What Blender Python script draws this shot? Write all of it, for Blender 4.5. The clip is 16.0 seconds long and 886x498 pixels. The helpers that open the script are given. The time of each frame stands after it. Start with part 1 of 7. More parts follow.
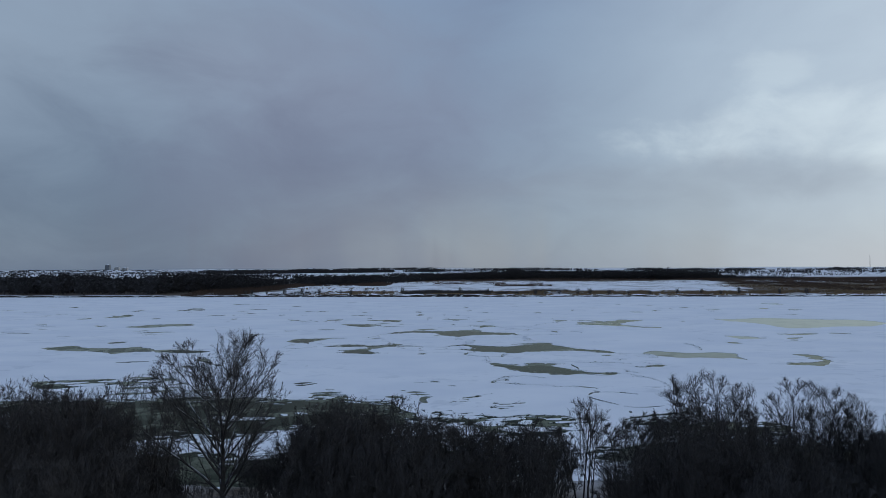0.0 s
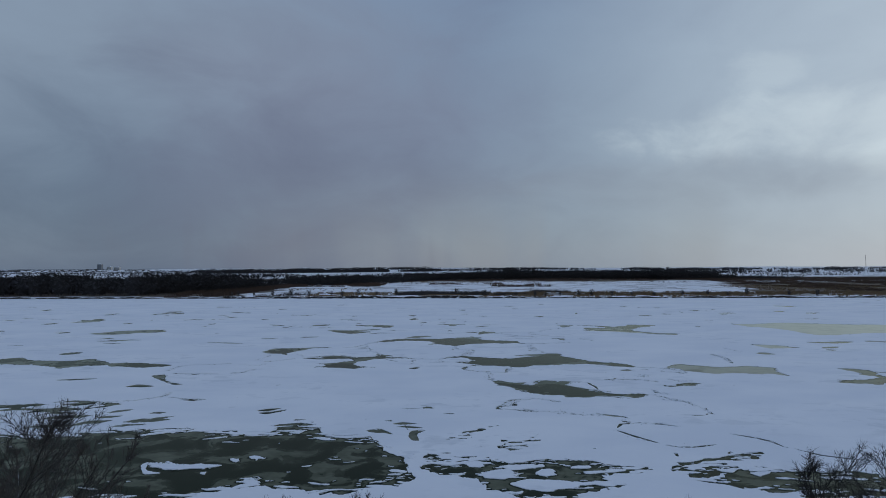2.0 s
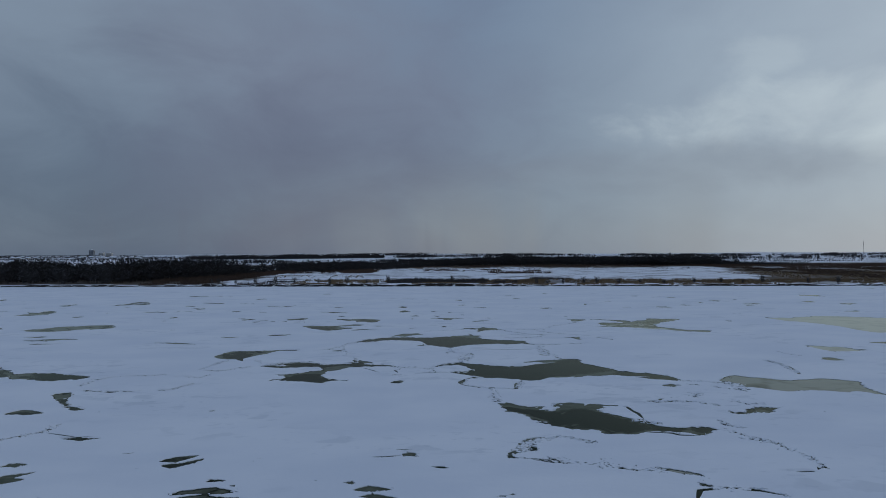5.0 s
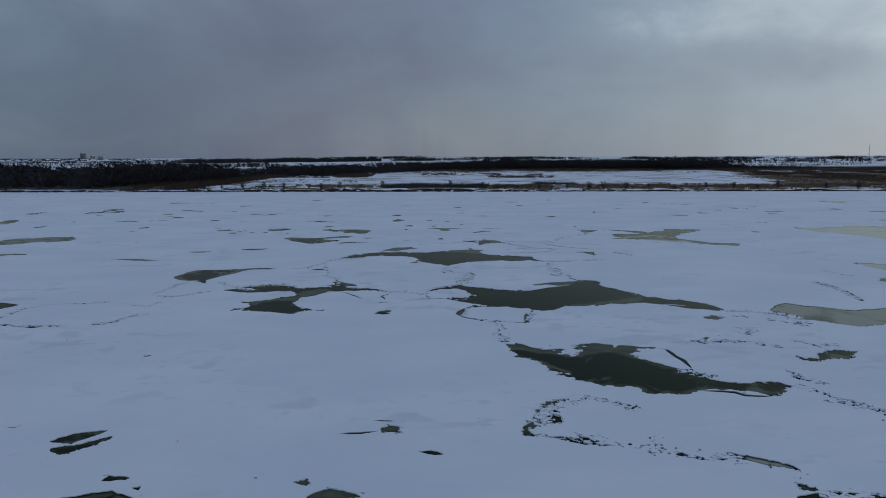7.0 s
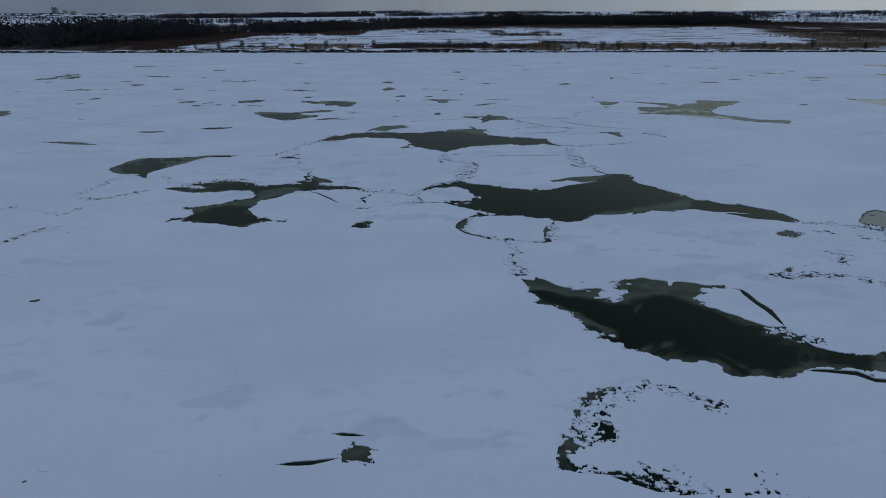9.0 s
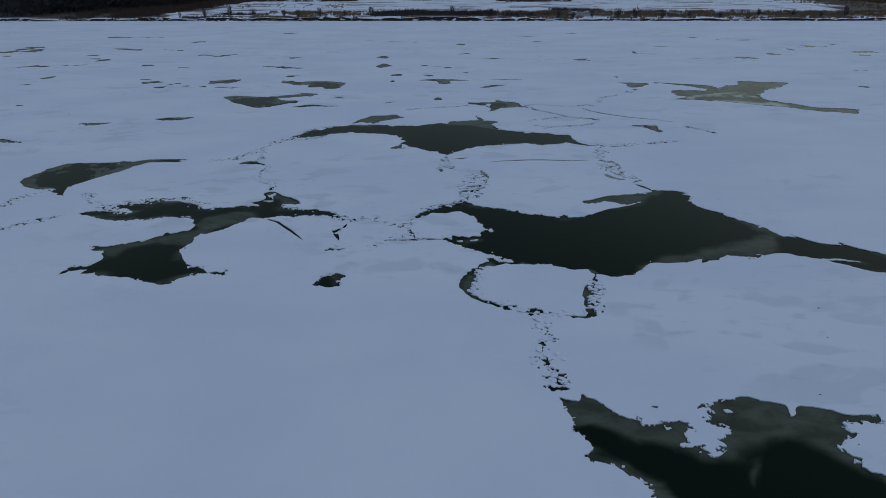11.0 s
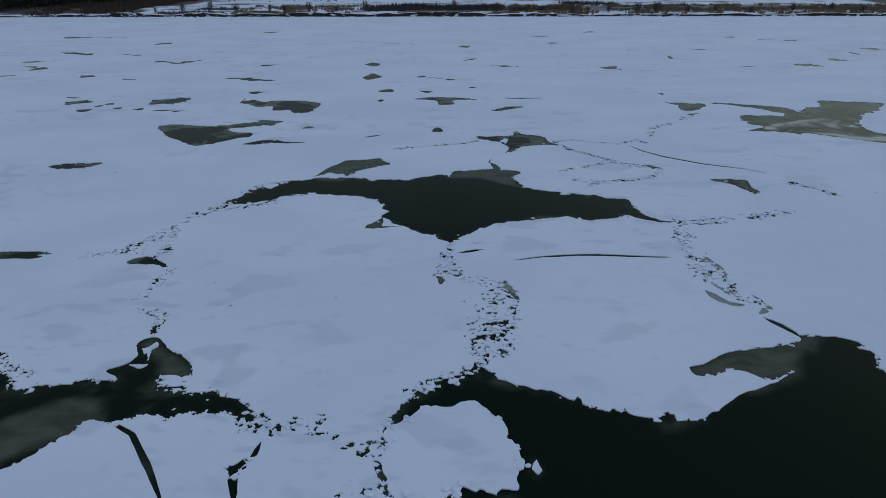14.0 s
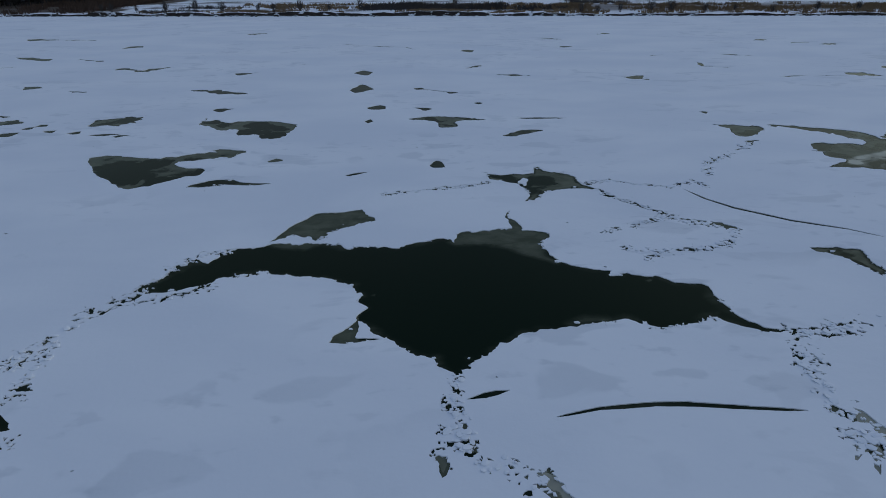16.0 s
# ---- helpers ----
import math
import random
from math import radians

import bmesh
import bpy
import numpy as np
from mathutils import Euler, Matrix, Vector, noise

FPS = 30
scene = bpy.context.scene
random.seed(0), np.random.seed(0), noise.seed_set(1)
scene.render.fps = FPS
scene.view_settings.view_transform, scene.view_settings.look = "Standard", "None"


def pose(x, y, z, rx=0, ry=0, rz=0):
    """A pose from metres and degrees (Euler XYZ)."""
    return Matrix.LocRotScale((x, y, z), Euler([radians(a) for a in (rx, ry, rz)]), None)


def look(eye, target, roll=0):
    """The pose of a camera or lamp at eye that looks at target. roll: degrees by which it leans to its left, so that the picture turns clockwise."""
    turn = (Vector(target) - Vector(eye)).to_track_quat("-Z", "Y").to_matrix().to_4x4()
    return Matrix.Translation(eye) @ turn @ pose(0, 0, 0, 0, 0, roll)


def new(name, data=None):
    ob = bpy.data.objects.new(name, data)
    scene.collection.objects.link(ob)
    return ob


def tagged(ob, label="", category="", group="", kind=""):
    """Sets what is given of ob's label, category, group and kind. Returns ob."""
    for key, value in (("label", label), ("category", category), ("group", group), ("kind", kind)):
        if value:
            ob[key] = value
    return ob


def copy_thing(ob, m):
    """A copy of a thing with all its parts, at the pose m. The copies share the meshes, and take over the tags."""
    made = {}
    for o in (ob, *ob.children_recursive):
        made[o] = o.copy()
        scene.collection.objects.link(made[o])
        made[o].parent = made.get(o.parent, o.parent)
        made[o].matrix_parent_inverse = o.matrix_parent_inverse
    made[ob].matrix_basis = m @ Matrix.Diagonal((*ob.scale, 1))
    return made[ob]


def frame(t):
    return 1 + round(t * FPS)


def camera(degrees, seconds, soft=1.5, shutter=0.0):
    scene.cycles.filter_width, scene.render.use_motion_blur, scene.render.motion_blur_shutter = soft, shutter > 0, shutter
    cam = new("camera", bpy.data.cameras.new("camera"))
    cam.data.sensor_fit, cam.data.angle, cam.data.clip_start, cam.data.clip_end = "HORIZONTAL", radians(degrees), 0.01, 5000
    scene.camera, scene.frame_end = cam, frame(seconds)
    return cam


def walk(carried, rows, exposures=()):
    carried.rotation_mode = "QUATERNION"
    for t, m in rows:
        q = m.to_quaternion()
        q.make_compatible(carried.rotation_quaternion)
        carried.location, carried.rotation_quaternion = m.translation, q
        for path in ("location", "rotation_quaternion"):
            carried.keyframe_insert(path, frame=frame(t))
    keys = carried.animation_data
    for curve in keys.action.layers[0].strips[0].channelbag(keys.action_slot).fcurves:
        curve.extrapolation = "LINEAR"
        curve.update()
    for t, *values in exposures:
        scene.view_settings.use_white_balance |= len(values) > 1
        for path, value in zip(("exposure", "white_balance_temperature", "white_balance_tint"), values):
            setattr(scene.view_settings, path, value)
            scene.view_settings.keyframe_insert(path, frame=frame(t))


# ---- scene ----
cam = camera(73.5, 16.0, soft=0.55)
PATH = [
    (0, (-0.969, -1.237, 19.482), (-0.997, 0.762, 19.546), -0.3),
    (0.5, (-0.991, 3.121, 19.663), (-1.016, 5.12, 19.725), -0.3),
    (1, (-1.098, 7.246, 19.795), (-1.121, 9.245, 19.857), -0.3),
    (1.5, (-1.065, 11.64, 19.886), (-1.085, 13.639, 19.947), -0.3),
    (2, (-1.16, 16.021, 19.943), (-1.173, 18.02, 20.005), -0.3),
    (2.5, (-1.036, 20.257, 19.972), (-1.044, 22.256, 20.034), -0.3),
    (3, (-1.02, 24.723, 19.98), (-1.024, 26.723, 20.039), -0.3),
    (5.5, (-0.426, 46.742, 19.864), (-0.426, 48.742, 19.837), -0.3),
    (6, (-0.328, 51.257, 19.837), (-0.327, 53.254, 19.733), -0.3),
    (6.5, (-0.238, 55.68, 19.816), (-0.236, 57.669, 19.615), -0.3),
    (7, (-0.132, 60.061, 19.802), (-0.129, 62.037, 19.494), -0.3),
    (7.5, (-0.126, 64.463, 19.797), (-0.122, 66.418, 19.376), -0.3),
    (8, (-0.012, 68.889, 19.8), (-0.008, 70.817, 19.267), -0.3),
    (8.5, (0.054, 73.503, 19.812), (0.059, 75.397, 19.169), -0.3),
    (8.7, (0.104, 75.411, 19.82), (0.11, 77.288, 19.129), -0.3),
    (10.8, (0.463, 94.636, 19.961), (0.462, 96.453, 19.125), -0.3),
    (11, (0.542, 96.486, 19.977), (0.538, 98.301, 19.138), -0.3),
    (11.5, (0.321, 101.304, 20.016), (0.324, 103.115, 19.167), -0.4),
    (12, (0.344, 105.9, 20.05), (0.344, 107.71, 19.199), -0.4),
    (12.5, (0.411, 110.618, 20.075), (0.41, 112.43, 19.228), -0.4),
    (13, (0.541, 115.187, 20.086), (0.538, 116.996, 19.234), -0.4),
    (13.5, (0.503, 119.619, 20.077), (0.502, 121.425, 19.218), -0.4),
    (14, (0.584, 124.044, 20.043), (0.575, 125.848, 19.18), -0.4),
    (14.5, (0.297, 128.906, 19.978), (0.294, 130.709, 19.112), -0.4),
    (15, (0.331, 133.425, 19.875), (0.324, 135.226, 19.006), -0.4),
    (15.5, (0.31, 137.624, 19.726), (0.302, 139.426, 18.858), -0.4),
    (16, (0.355, 141.935, 19.523), (0.347, 143.736, 18.653), -0.4),
]
walk(cam, [(t, look(eye, target, roll)) for t, eye, target, roll in PATH],
     exposures=((0, 0.02), (1.5, -0.12), (3, -0.26), (6, -0.40), (8.5, -0.36), (12.5, -0.25), (14, -0.13), (16, -0.30)))


# ---- world, sun, exposure ----
def link(tree, a, b):
    tree.links.new(a, b)


class Nodes:
    """Short hand for building node trees."""

    def __init__(self, tree):
        self.t = tree
        tree.nodes.clear()

    def add(self, kind):
        return self.t.nodes.new(kind)

    def put(self, socket, v):
        if isinstance(v, bpy.types.NodeSocket):
            self.t.links.new(v, socket)
        else:
            socket.default_value = v

    def math(self, op, a, b=0.0, c=0.0, clamp=False):
        n = self.add("ShaderNodeMath")
        n.operation, n.use_clamp = op, clamp
        for s, v in zip(n.inputs, (a, b, c)):
            self.put(s, v)
        return n.outputs[0]

    def noise(self, vec, scale, detail=4.0, rough=0.55, dist=0.0, dims="3D"):
        n = self.add("ShaderNodeTexNoise")
        n.noise_dimensions = dims
        self.put(n.inputs["Vector"], vec)
        for key, v in (("Scale", scale), ("Detail", detail), ("Roughness", rough), ("Distortion", dist)):
            self.put(n.inputs[key], v)
        return n.outputs[0]

    def scaled(self, vec, sx, sy, sz):
        n = self.add("ShaderNodeVectorMath")
        n.operation = "MULTIPLY"
        self.put(n.inputs[0], vec)
        n.inputs[1].default_value = (sx, sy, sz)
        return n.outputs[0]

    def ramp(self, v, lo, hi, a=0.0, b=1.0):
        n = self.add("ShaderNodeMapRange")
        n.interpolation_type = "SMOOTHSTEP"
        for s, w in zip(n.inputs, (v, lo, hi, a, b)):
            self.put(s, w)
        return n.outputs[0]

    def mix(self, f, a, b, kind="MIX"):
        n = self.add("ShaderNodeMix")
        n.data_type, n.blend_type = "RGBA", kind
        for s, w in ((n.inputs[0], f), (n.inputs[6], a), (n.inputs[7], b)):
            self.put(s, (*w, 1.0) if isinstance(w, tuple) and len(w) == 3 else w)
        return n.outputs[2]

    def value(self, name):
        n = self.add("ShaderNodeAttribute")
        n.attribute_name = name
        return n.outputs["Fac"]

    def bump(self, height, strength, distance):
        n = self.add("ShaderNodeBump")
        n.inputs["Strength"].default_value = strength
        n.inputs["Distance"].default_value = distance
        self.put(n.inputs["Height"], height)
        return n.outputs[0]


SUN_AZ, SUN_EL = 62.0, 24.0  # degrees to the right of +y, and up


def make_world():
    world = bpy.data.worlds.new("overcast_sky")
    scene.world = world
    world.use_nodes = True
    n = Nodes(world.node_tree)
    coord = n.add("ShaderNodeTexCoord").outputs["Generated"]
    sky = n.add("ShaderNodeTexSky")
    sky.sky_type, sky.sun_disc = "NISHITA", False
    sky.sun_elevation, sky.sun_rotation = radians(SUN_EL), radians(SUN_AZ)
    part = n.add("ShaderNodeSeparateXYZ")
    link(n.t, coord, part.inputs[0])
    x, y, z = part.outputs
    up = n.math("MAXIMUM", z, 0.0)
    flat = n.math("SQRT", n.math("ADD", n.math("MULTIPLY", x, x), n.math("MULTIPLY", y, y)))
    side = n.math("DIVIDE", x, n.math("MAXIMUM", flat, 0.01))
    turn = n.math("ARCTAN2", x, y)  # 0 over the river, to the right positive
    high = n.math("ARCTAN2", z, flat)

    def lump(az, el, wide, tall, torn=6.0, source=None):
        """A soft mass of cloud round a heading, in degrees."""
        a = n.math("DIVIDE", n.math("SUBTRACT", turn, radians(az)), radians(wide))
        e = n.math("DIVIDE", n.math("SUBTRACT", high, radians(el)), radians(tall))
        rag = n.math("MULTIPLY", n.math("SUBTRACT", source or soft, 0.5), torn)
        d = n.math("ADD", n.math("ADD", n.math("MULTIPLY", a, a), n.math("MULTIPLY", e, e)), rag)
        return n.ramp(d, -0.8, 2.8, 1.0, 0.0)

    soft = n.noise(n.scaled(coord, 1.0, 1.0, 2.0), 5.0, 6.0, 0.55, 0.4)
    puffs = n.noise(n.scaled(coord, 1.0, 1.0, 1.7), 9.0, 7.0, 0.6, 0.3)
    wide = n.noise(n.scaled(coord, 1.0, 1.0, 1.5), 1.5, 3.0, 0.5, 0.2)
    # cloud deck, bluer overhead, greyer in the falling snow near the horizon
    deck = n.mix(n.ramp(high, 0.0, 0.5), (0.196, 0.258, 0.345), (0.188, 0.262, 0.385))
    deck = n.mix(n.ramp(high, 0.35, 1.0), deck, (0.178, 0.275, 0.505))
    # the deck thins towards the sun
    deck = n.mix(n.math("MULTIPLY", n.ramp(side, 0.0, 0.72), n.ramp(high, 0.9, 0.2, 0.35, 0.72)), deck, (0.52, 0.62, 0.71))
    deck = n.mix(n.math("MULTIPLY", lump(-38, 22, 26, 13, 2.5), 0.65), deck, (0.30, 0.375, 0.465))
    deck = n.mix(n.math("MULTIPLY", lump(-25, 4, 22, 9, 3.0), 0.85), deck, (0.105, 0.148, 0.225))
    deck = n.mix(n.math("MULTIPLY", lump(-9, 12, 15, 12, 3.5), 0.6), deck, (0.176, 0.192, 0.282))
    deck = n.mix(n.math("MULTIPLY", lump(35, 11.3, 12, 2.0, 7.0, puffs), 0.5), deck, (0.62, 0.72, 0.78))
    deck = n.mix(n.math("MULTIPLY", lump(38, 8.3, 2.5, 1.2, 3.0, puffs), 0.6), deck, (0.62, 0.72, 0.78))
    deck = n.mix(n.math("MULTIPLY", lump(28.4, 16.3, 2.0, 1.2, 11.0, puffs), 0.22), deck, (0.60, 0.70, 0.76))
    deck = n.mix(n.math("MULTIPLY", lump(24, 7.6, 14, 1.6), 0.5), deck, (0.25, 0.30, 0.375))
    tone = n.math("ADD", n.math("MULTIPLY", wide, 0.6), n.math("MULTIPLY", soft, 0.4))
    deck = n.mix(1.0, deck, n.mix(n.ramp(tone, 0.32, 0.68), (0.88, 0.88, 0.90), (1.10, 1.10, 1.08)), "MULTIPLY")
    # curtains of falling snow under the deck
    veil = n.noise(n.scaled(coord, 4.0, 4.0, 0.8), 1.6, 2.0, 0.45, 0.3)
    low = n.ramp(high, 0.0, 0.20, 1.0, 0.0)
    deck = n.mix(n.math("MULTIPLY", n.math("MULTIPLY", low, n.math("MULTIPLY", n.ramp(side, -0.45, 0.1), n.ramp(side, 0.2, 0.6, 1.0, 0.25))), n.ramp(veil, 0.36, 0.64, 0.15, 0.75)), deck, (0.262, 0.298, 0.345))
    # darker shafts of snow that hang from the deck
    shaft = n.noise(n.scaled(coord, 9.0, 9.0, 1.6), 1.0, 3.0, 0.5, 0.8)
    deep = n.math("MULTIPLY", n.ramp(high, 0.0, 0.16, 1.0, 0.0), n.ramp(side, -0.7, -0.15, 0.3, 1.0))
    deep = n.math("MULTIPLY", deep, n.ramp(side, 0.02, 0.2, 1.0, 0.0))
    deck = n.mix(n.math("MULTIPLY", deep, n.ramp(shaft, 0.47, 0.68, 0.0, 0.55)), deck, (0.135, 0.158, 0.225))
    thin = n.mix(0.008, deck, sky.outputs[0])
    back = n.add("ShaderNodeBackground")
    link(n.t, thin, back.inputs[0])
    back.inputs[1].default_value = 1.0
    out = n.add("ShaderNodeOutputWorld")
    link(n.t, back.outputs[0], out.inputs[0])


make_world()
sun = new("sun", bpy.data.lights.new("sun", "SUN"))
sun.data.energy, sun.data.angle, sun.data.color = 0.25, radians(25), (1.0, 0.96, 0.9)
az, el = radians(SUN_AZ), radians(SUN_EL)
sun_way = Vector((math.sin(az) * math.cos(el), math.cos(az) * math.cos(el), math.sin(el)))
sun.matrix_world = look(sun_way * 100, (0, 0, 0))


# ---- materials ----
def material(name, build):
    m = bpy.data.materials.new(name)
    m.use_nodes = True
    n = Nodes(m.node_tree)
    out = n.add("ShaderNodeOutputMaterial")
    shade = n.add("ShaderNodeBsdfPrincipled")
    link(n.t, shade.outputs[0], out.inputs[0])
    geo = n.add("ShaderNodeNewGeometry").outputs["Position"]
    build(n, shade, geo)
    return m


def plain(name, colour, spread=0.25, rough=0.8, scale=4.0, metal=0.0, relief=0.01):
    """One colour with two scales of mottling and a fine relief."""

    def build(n, s, geo):
        tone = n.math("ADD", n.math("MULTIPLY", n.noise(geo, scale), 0.6), n.math("MULTIPLY", n.noise(geo, scale * 9, 2.0), 0.4))
        lo = tuple(c * (1 - spread) for c in colour)
        hi = tuple(min(1.0, c * (1 + spread)) for c in colour)
        n.put(s.inputs["Base Color"], n.mix(n.ramp(tone, 0.3, 0.7), lo, hi))
        s.inputs["Roughness"].default_value = rough
        s.inputs["Metallic"].default_value = metal
        n.put(s.inputs["Normal"], n.bump(tone, 0.6, relief))

    return material(name, build)


def snow_build(n, s, geo):
    drift = n.noise(n.scaled(geo, 0.05, 0.09, 0.2), 1.0, 4.0, 0.5, 0.3)
    grain = n.noise(geo, 1.6, 6.0, 0.6)
    damp = n.noise(n.scaled(geo, 0.20, 0.34, 0.2), 1.0, 3.0, 0.45, 0.5)
    where = n.noise(n.scaled(geo, 0.030, 0.045, 0.03), 1.0, 2.0)
    wet = n.math("MULTIPLY", n.ramp(damp, 0.55, 0.63), n.ramp(where, 0.46, 0.60))
    grey = n.math("MULTIPLY", n.ramp(n.noise(n.scaled(geo, 0.5, 0.9, 0.5), 1.0, 3.0, 0.5), 0.58, 0.72), n.ramp(where, 0.44, 0.62))
    colour = n.mix(n.ramp(drift, 0.3, 0.7), (0.78, 0.80, 0.83), (0.86, 0.87, 0.88))
    colour = n.mix(n.math("MULTIPLY", wet, 0.30), colour, (0.48, 0.52, 0.56))
    colour = n.mix(n.math("MULTIPLY", grey, 0.30), colour, (0.45, 0.49, 0.53))
    n.put(s.inputs["Base Color"], colour)
    n.put(s.inputs["Roughness"], n.ramp(wet, 0.0, 1.0, 0.9, 0.6))
    s.inputs["Specular IOR Level"].default_value = 0.2
    both = n.math("ADD", n.math("MULTIPLY", drift, 0.8), n.math("MULTIPLY", grain, 0.16))
    n.put(s.inputs["Normal"], n.bump(both, 0.35, 0.30))


SNOW = material("snow_on_ice", snow_build)


def water_build(n, s, geo):
    """Black water, with a skin of young grey ice along the rims and over whole pools where it is older."""
    rim, skin = n.value("rim"), n.value("skin")
    edge = n.noise(n.scaled(geo, 0.22, 0.22, 0.22), 1.0, 4.0, 0.5, 0.6)
    reach = n.math("MULTIPLY", n.ramp(edge, 0.40, 0.72, 0.0, 5.5), n.math("MULTIPLY", n.math("ADD", skin, 0.28), n.ramp(skin, 0.1, 0.4, 0.3, 1.0)))
    ice = n.ramp(n.math("SUBTRACT", reach, rim), -0.35, 1.1)
    full = n.ramp(n.math("ADD", skin, n.math("MULTIPLY", n.math("SUBTRACT", edge, 0.5), 0.9)), 0.50, 0.80)
    ice = n.math("MAXIMUM", n.math("MULTIPLY", ice, n.ramp(skin, 0.0, 0.4, 0.5, 1.0)), full)
    # dark thread along older pools' rims: open water, plus painted shade of the ice wall
    dark_rim = n.math("MULTIPLY", n.ramp(rim, 0.05, 0.35, 1.0, 0.0), n.math("MULTIPLY", n.ramp(skin, 0.35, 0.55), n.ramp(edge, 0.42, 0.52)))
    ice = n.math("MULTIPLY", ice, n.math("SUBTRACT", 1.0, dark_rim))
    young = n.math("ADD", n.value("young"), n.math("MULTIPLY", n.math("SUBTRACT", edge, 0.5), 0.8))
    ice = n.math("MAXIMUM", ice, n.ramp(young, 0.35, 0.75, 0.0, 0.85))
    flow = n.noise(n.scaled(geo, 0.5, 0.9, 0.5), 1.0, 5.0, 0.6, 0.6)
    # pale ice: frost, plus the low-angle sky reflection painted into the colour
    frost_and_sheen = n.math("MULTIPLY", n.ramp(skin, 0.76, 0.9), n.ramp(edge, 0.30, 0.55, 0.65, 1.0))
    pale = n.math("ADD", n.value("pale"), n.math("MULTIPLY", n.math("SUBTRACT", edge, 0.5), 0.5))
    frost_and_sheen = n.math("MAXIMUM", frost_and_sheen, n.ramp(pale, 0.4, 0.6))
    grey = n.mix(n.ramp(flow, 0.3, 0.7), (0.066, 0.074, 0.048), (0.132, 0.138, 0.096))
    grey = n.mix(n.math("MULTIPLY", frost_and_sheen, 0.9), grey, (0.54, 0.525, 0.43))
    n.put(s.inputs["Base Color"], n.mix(ice, (0.006, 0.0135, 0.0075), grey))
    n.put(s.inputs["Roughness"], n.ramp(ice, 0.0, 1.0, 0.2, 0.55))
    s.inputs["Specular IOR Level"].default_value = 0.0
    ripple = n.noise(n.scaled(geo, 1.0, 1.6, 1.0), 1.4, 3.0, 0.5)
    normal = n.bump(ripple, 0.10, 0.03)
    n.put(s.inputs["Normal"], normal)
    # murky water mirrors the sky at a low angle, a little browned
    gloss = n.add("ShaderNodeBsdfGlossy")
    gloss.inputs["Color"].default_value = (0.93, 0.93, 0.76, 1.0)
    n.put(gloss.inputs["Roughness"], n.ramp(ice, 0.0, 1.0, 0.2, 0.4))
    n.put(gloss.inputs["Normal"], normal)
    rise = n.add("ShaderNodeFresnel")
    rise.inputs["IOR"].default_value = 1.105
    both = n.add("ShaderNodeMixShader")
    link(n.t, rise.outputs[0], both.inputs[0])
    link(n.t, s.outputs[0], both.inputs[1])
    link(n.t, gloss.outputs[0], both.inputs[2])
    link(n.t, both.outputs[0], [k for k in n.t.nodes if k.type == "OUTPUT_MATERIAL"][0].inputs[0])


WATER = material("river_water", water_build)


# ---- shapes ----
def obj(name, mesh, *mats):
    for m in mats:
        mesh.materials.append(m)
    return new(name, mesh)


def mesh_of(name, verts, faces, slots=None):
    me = bpy.data.meshes.new(name)
    me.from_pydata([tuple(v) for v in verts], [], faces)
    if slots is not None:
        me.polygons.foreach_set("material_index", slots)
    me.update()
    return me


def wobble(x, y, size, seed):
    return noise.noise(Vector((x / size, y / size, seed * 7.31)))


def curve_round(points, step):
    """A closed Catmull-Rom curve through plan points, in even steps."""
    p = np.array(points, float)
    n = len(p)
    out = []
    for i in range(n):
        a, b, c, d = p[i - 1], p[i], p[(i + 1) % n], p[(i + 2) % n]
        k = max(2, int(np.hypot(*(c - b)) / step))
        t = (np.arange(k) / k)[:, None]
        m1, m2 = 0.38 * (c - a), 0.38 * (d - b)
        out.append((2 * t**3 - 3 * t**2 + 1) * b + (t**3 - 2 * t**2 + t) * m1 + (-2 * t**3 + 3 * t**2) * c + (t**3 - t**2) * m2)
    return np.concatenate(out)


def ragged(points, step, rough, seed):
    """An outline with bays and chips, broken at four scales, rougher on some stretches than on others."""
    p = curve_round(points, step)
    q = []
    for x, y in p:
        torn = rough * (0.35 + 1.3 * max(0.0, min(1.0, 0.45 + 1.3 * wobble(x, y, 6.0, seed + 2))))
        dx = wobble(x, y, 3.0, seed) * 0.8 + wobble(x, y, 1.1, seed + 3) * 0.5 + wobble(x, y, 0.45, seed + 5) * 0.38 + wobble(x, y, 0.2, seed + 6) * 0.18
        dy = wobble(x, y, 3.0, seed + 11) * 0.8 + wobble(x, y, 1.1, seed + 13) * 0.5 + wobble(x, y, 0.45, seed + 17) * 0.38 + wobble(x, y, 0.2, seed + 19) * 0.18
        q.append((x + torn * dx, y + torn * dy))
    return np.array(q)


def blob(x, y, along, across, turn, seed, corners=9):
    """A small torn hole or chip: an uneven ellipse."""
    r = random.Random(seed)
    c, s = math.cos(turn), math.sin(turn)
    out = []
    for k in range(corners):
        a = 2 * math.pi * (k + r.uniform(-0.3, 0.3)) / corners
        f = r.uniform(0.6, 1.15)
        u, v = along * f * math.cos(a), across * f * math.sin(a)
        out.append((x + u * c - v * s, y + u * s + v * c))
    return np.array(out)


# ---- plan of the river ice: open pools (amount of young ice, outline), free floes, cracks and lines of brash (width, line), tongues of young and of frosted ice, rafts of snow in the leads ----
POOLS, FLOES, CRACKS, BRASH, YOUNG, PALE, RAFTS = [], [], [], [], [], [], []
POOLS.append((0.5, [(-45.0, 216.0), (-43.3, 216.8), (-40.9, 216.5), (-43.1, 215.7)]))
POOLS.append((0.5, [(-52.1, 218.1), (-50.6, 218.7), (-50.4, 217.2)]))
POOLS.append((0.5, [(-61.5, 223.9), (-59.9, 224.5), (-57.9, 223.1), (-59.2, 221.6), (-61.1, 221.0), (-62.9, 223.6)]))
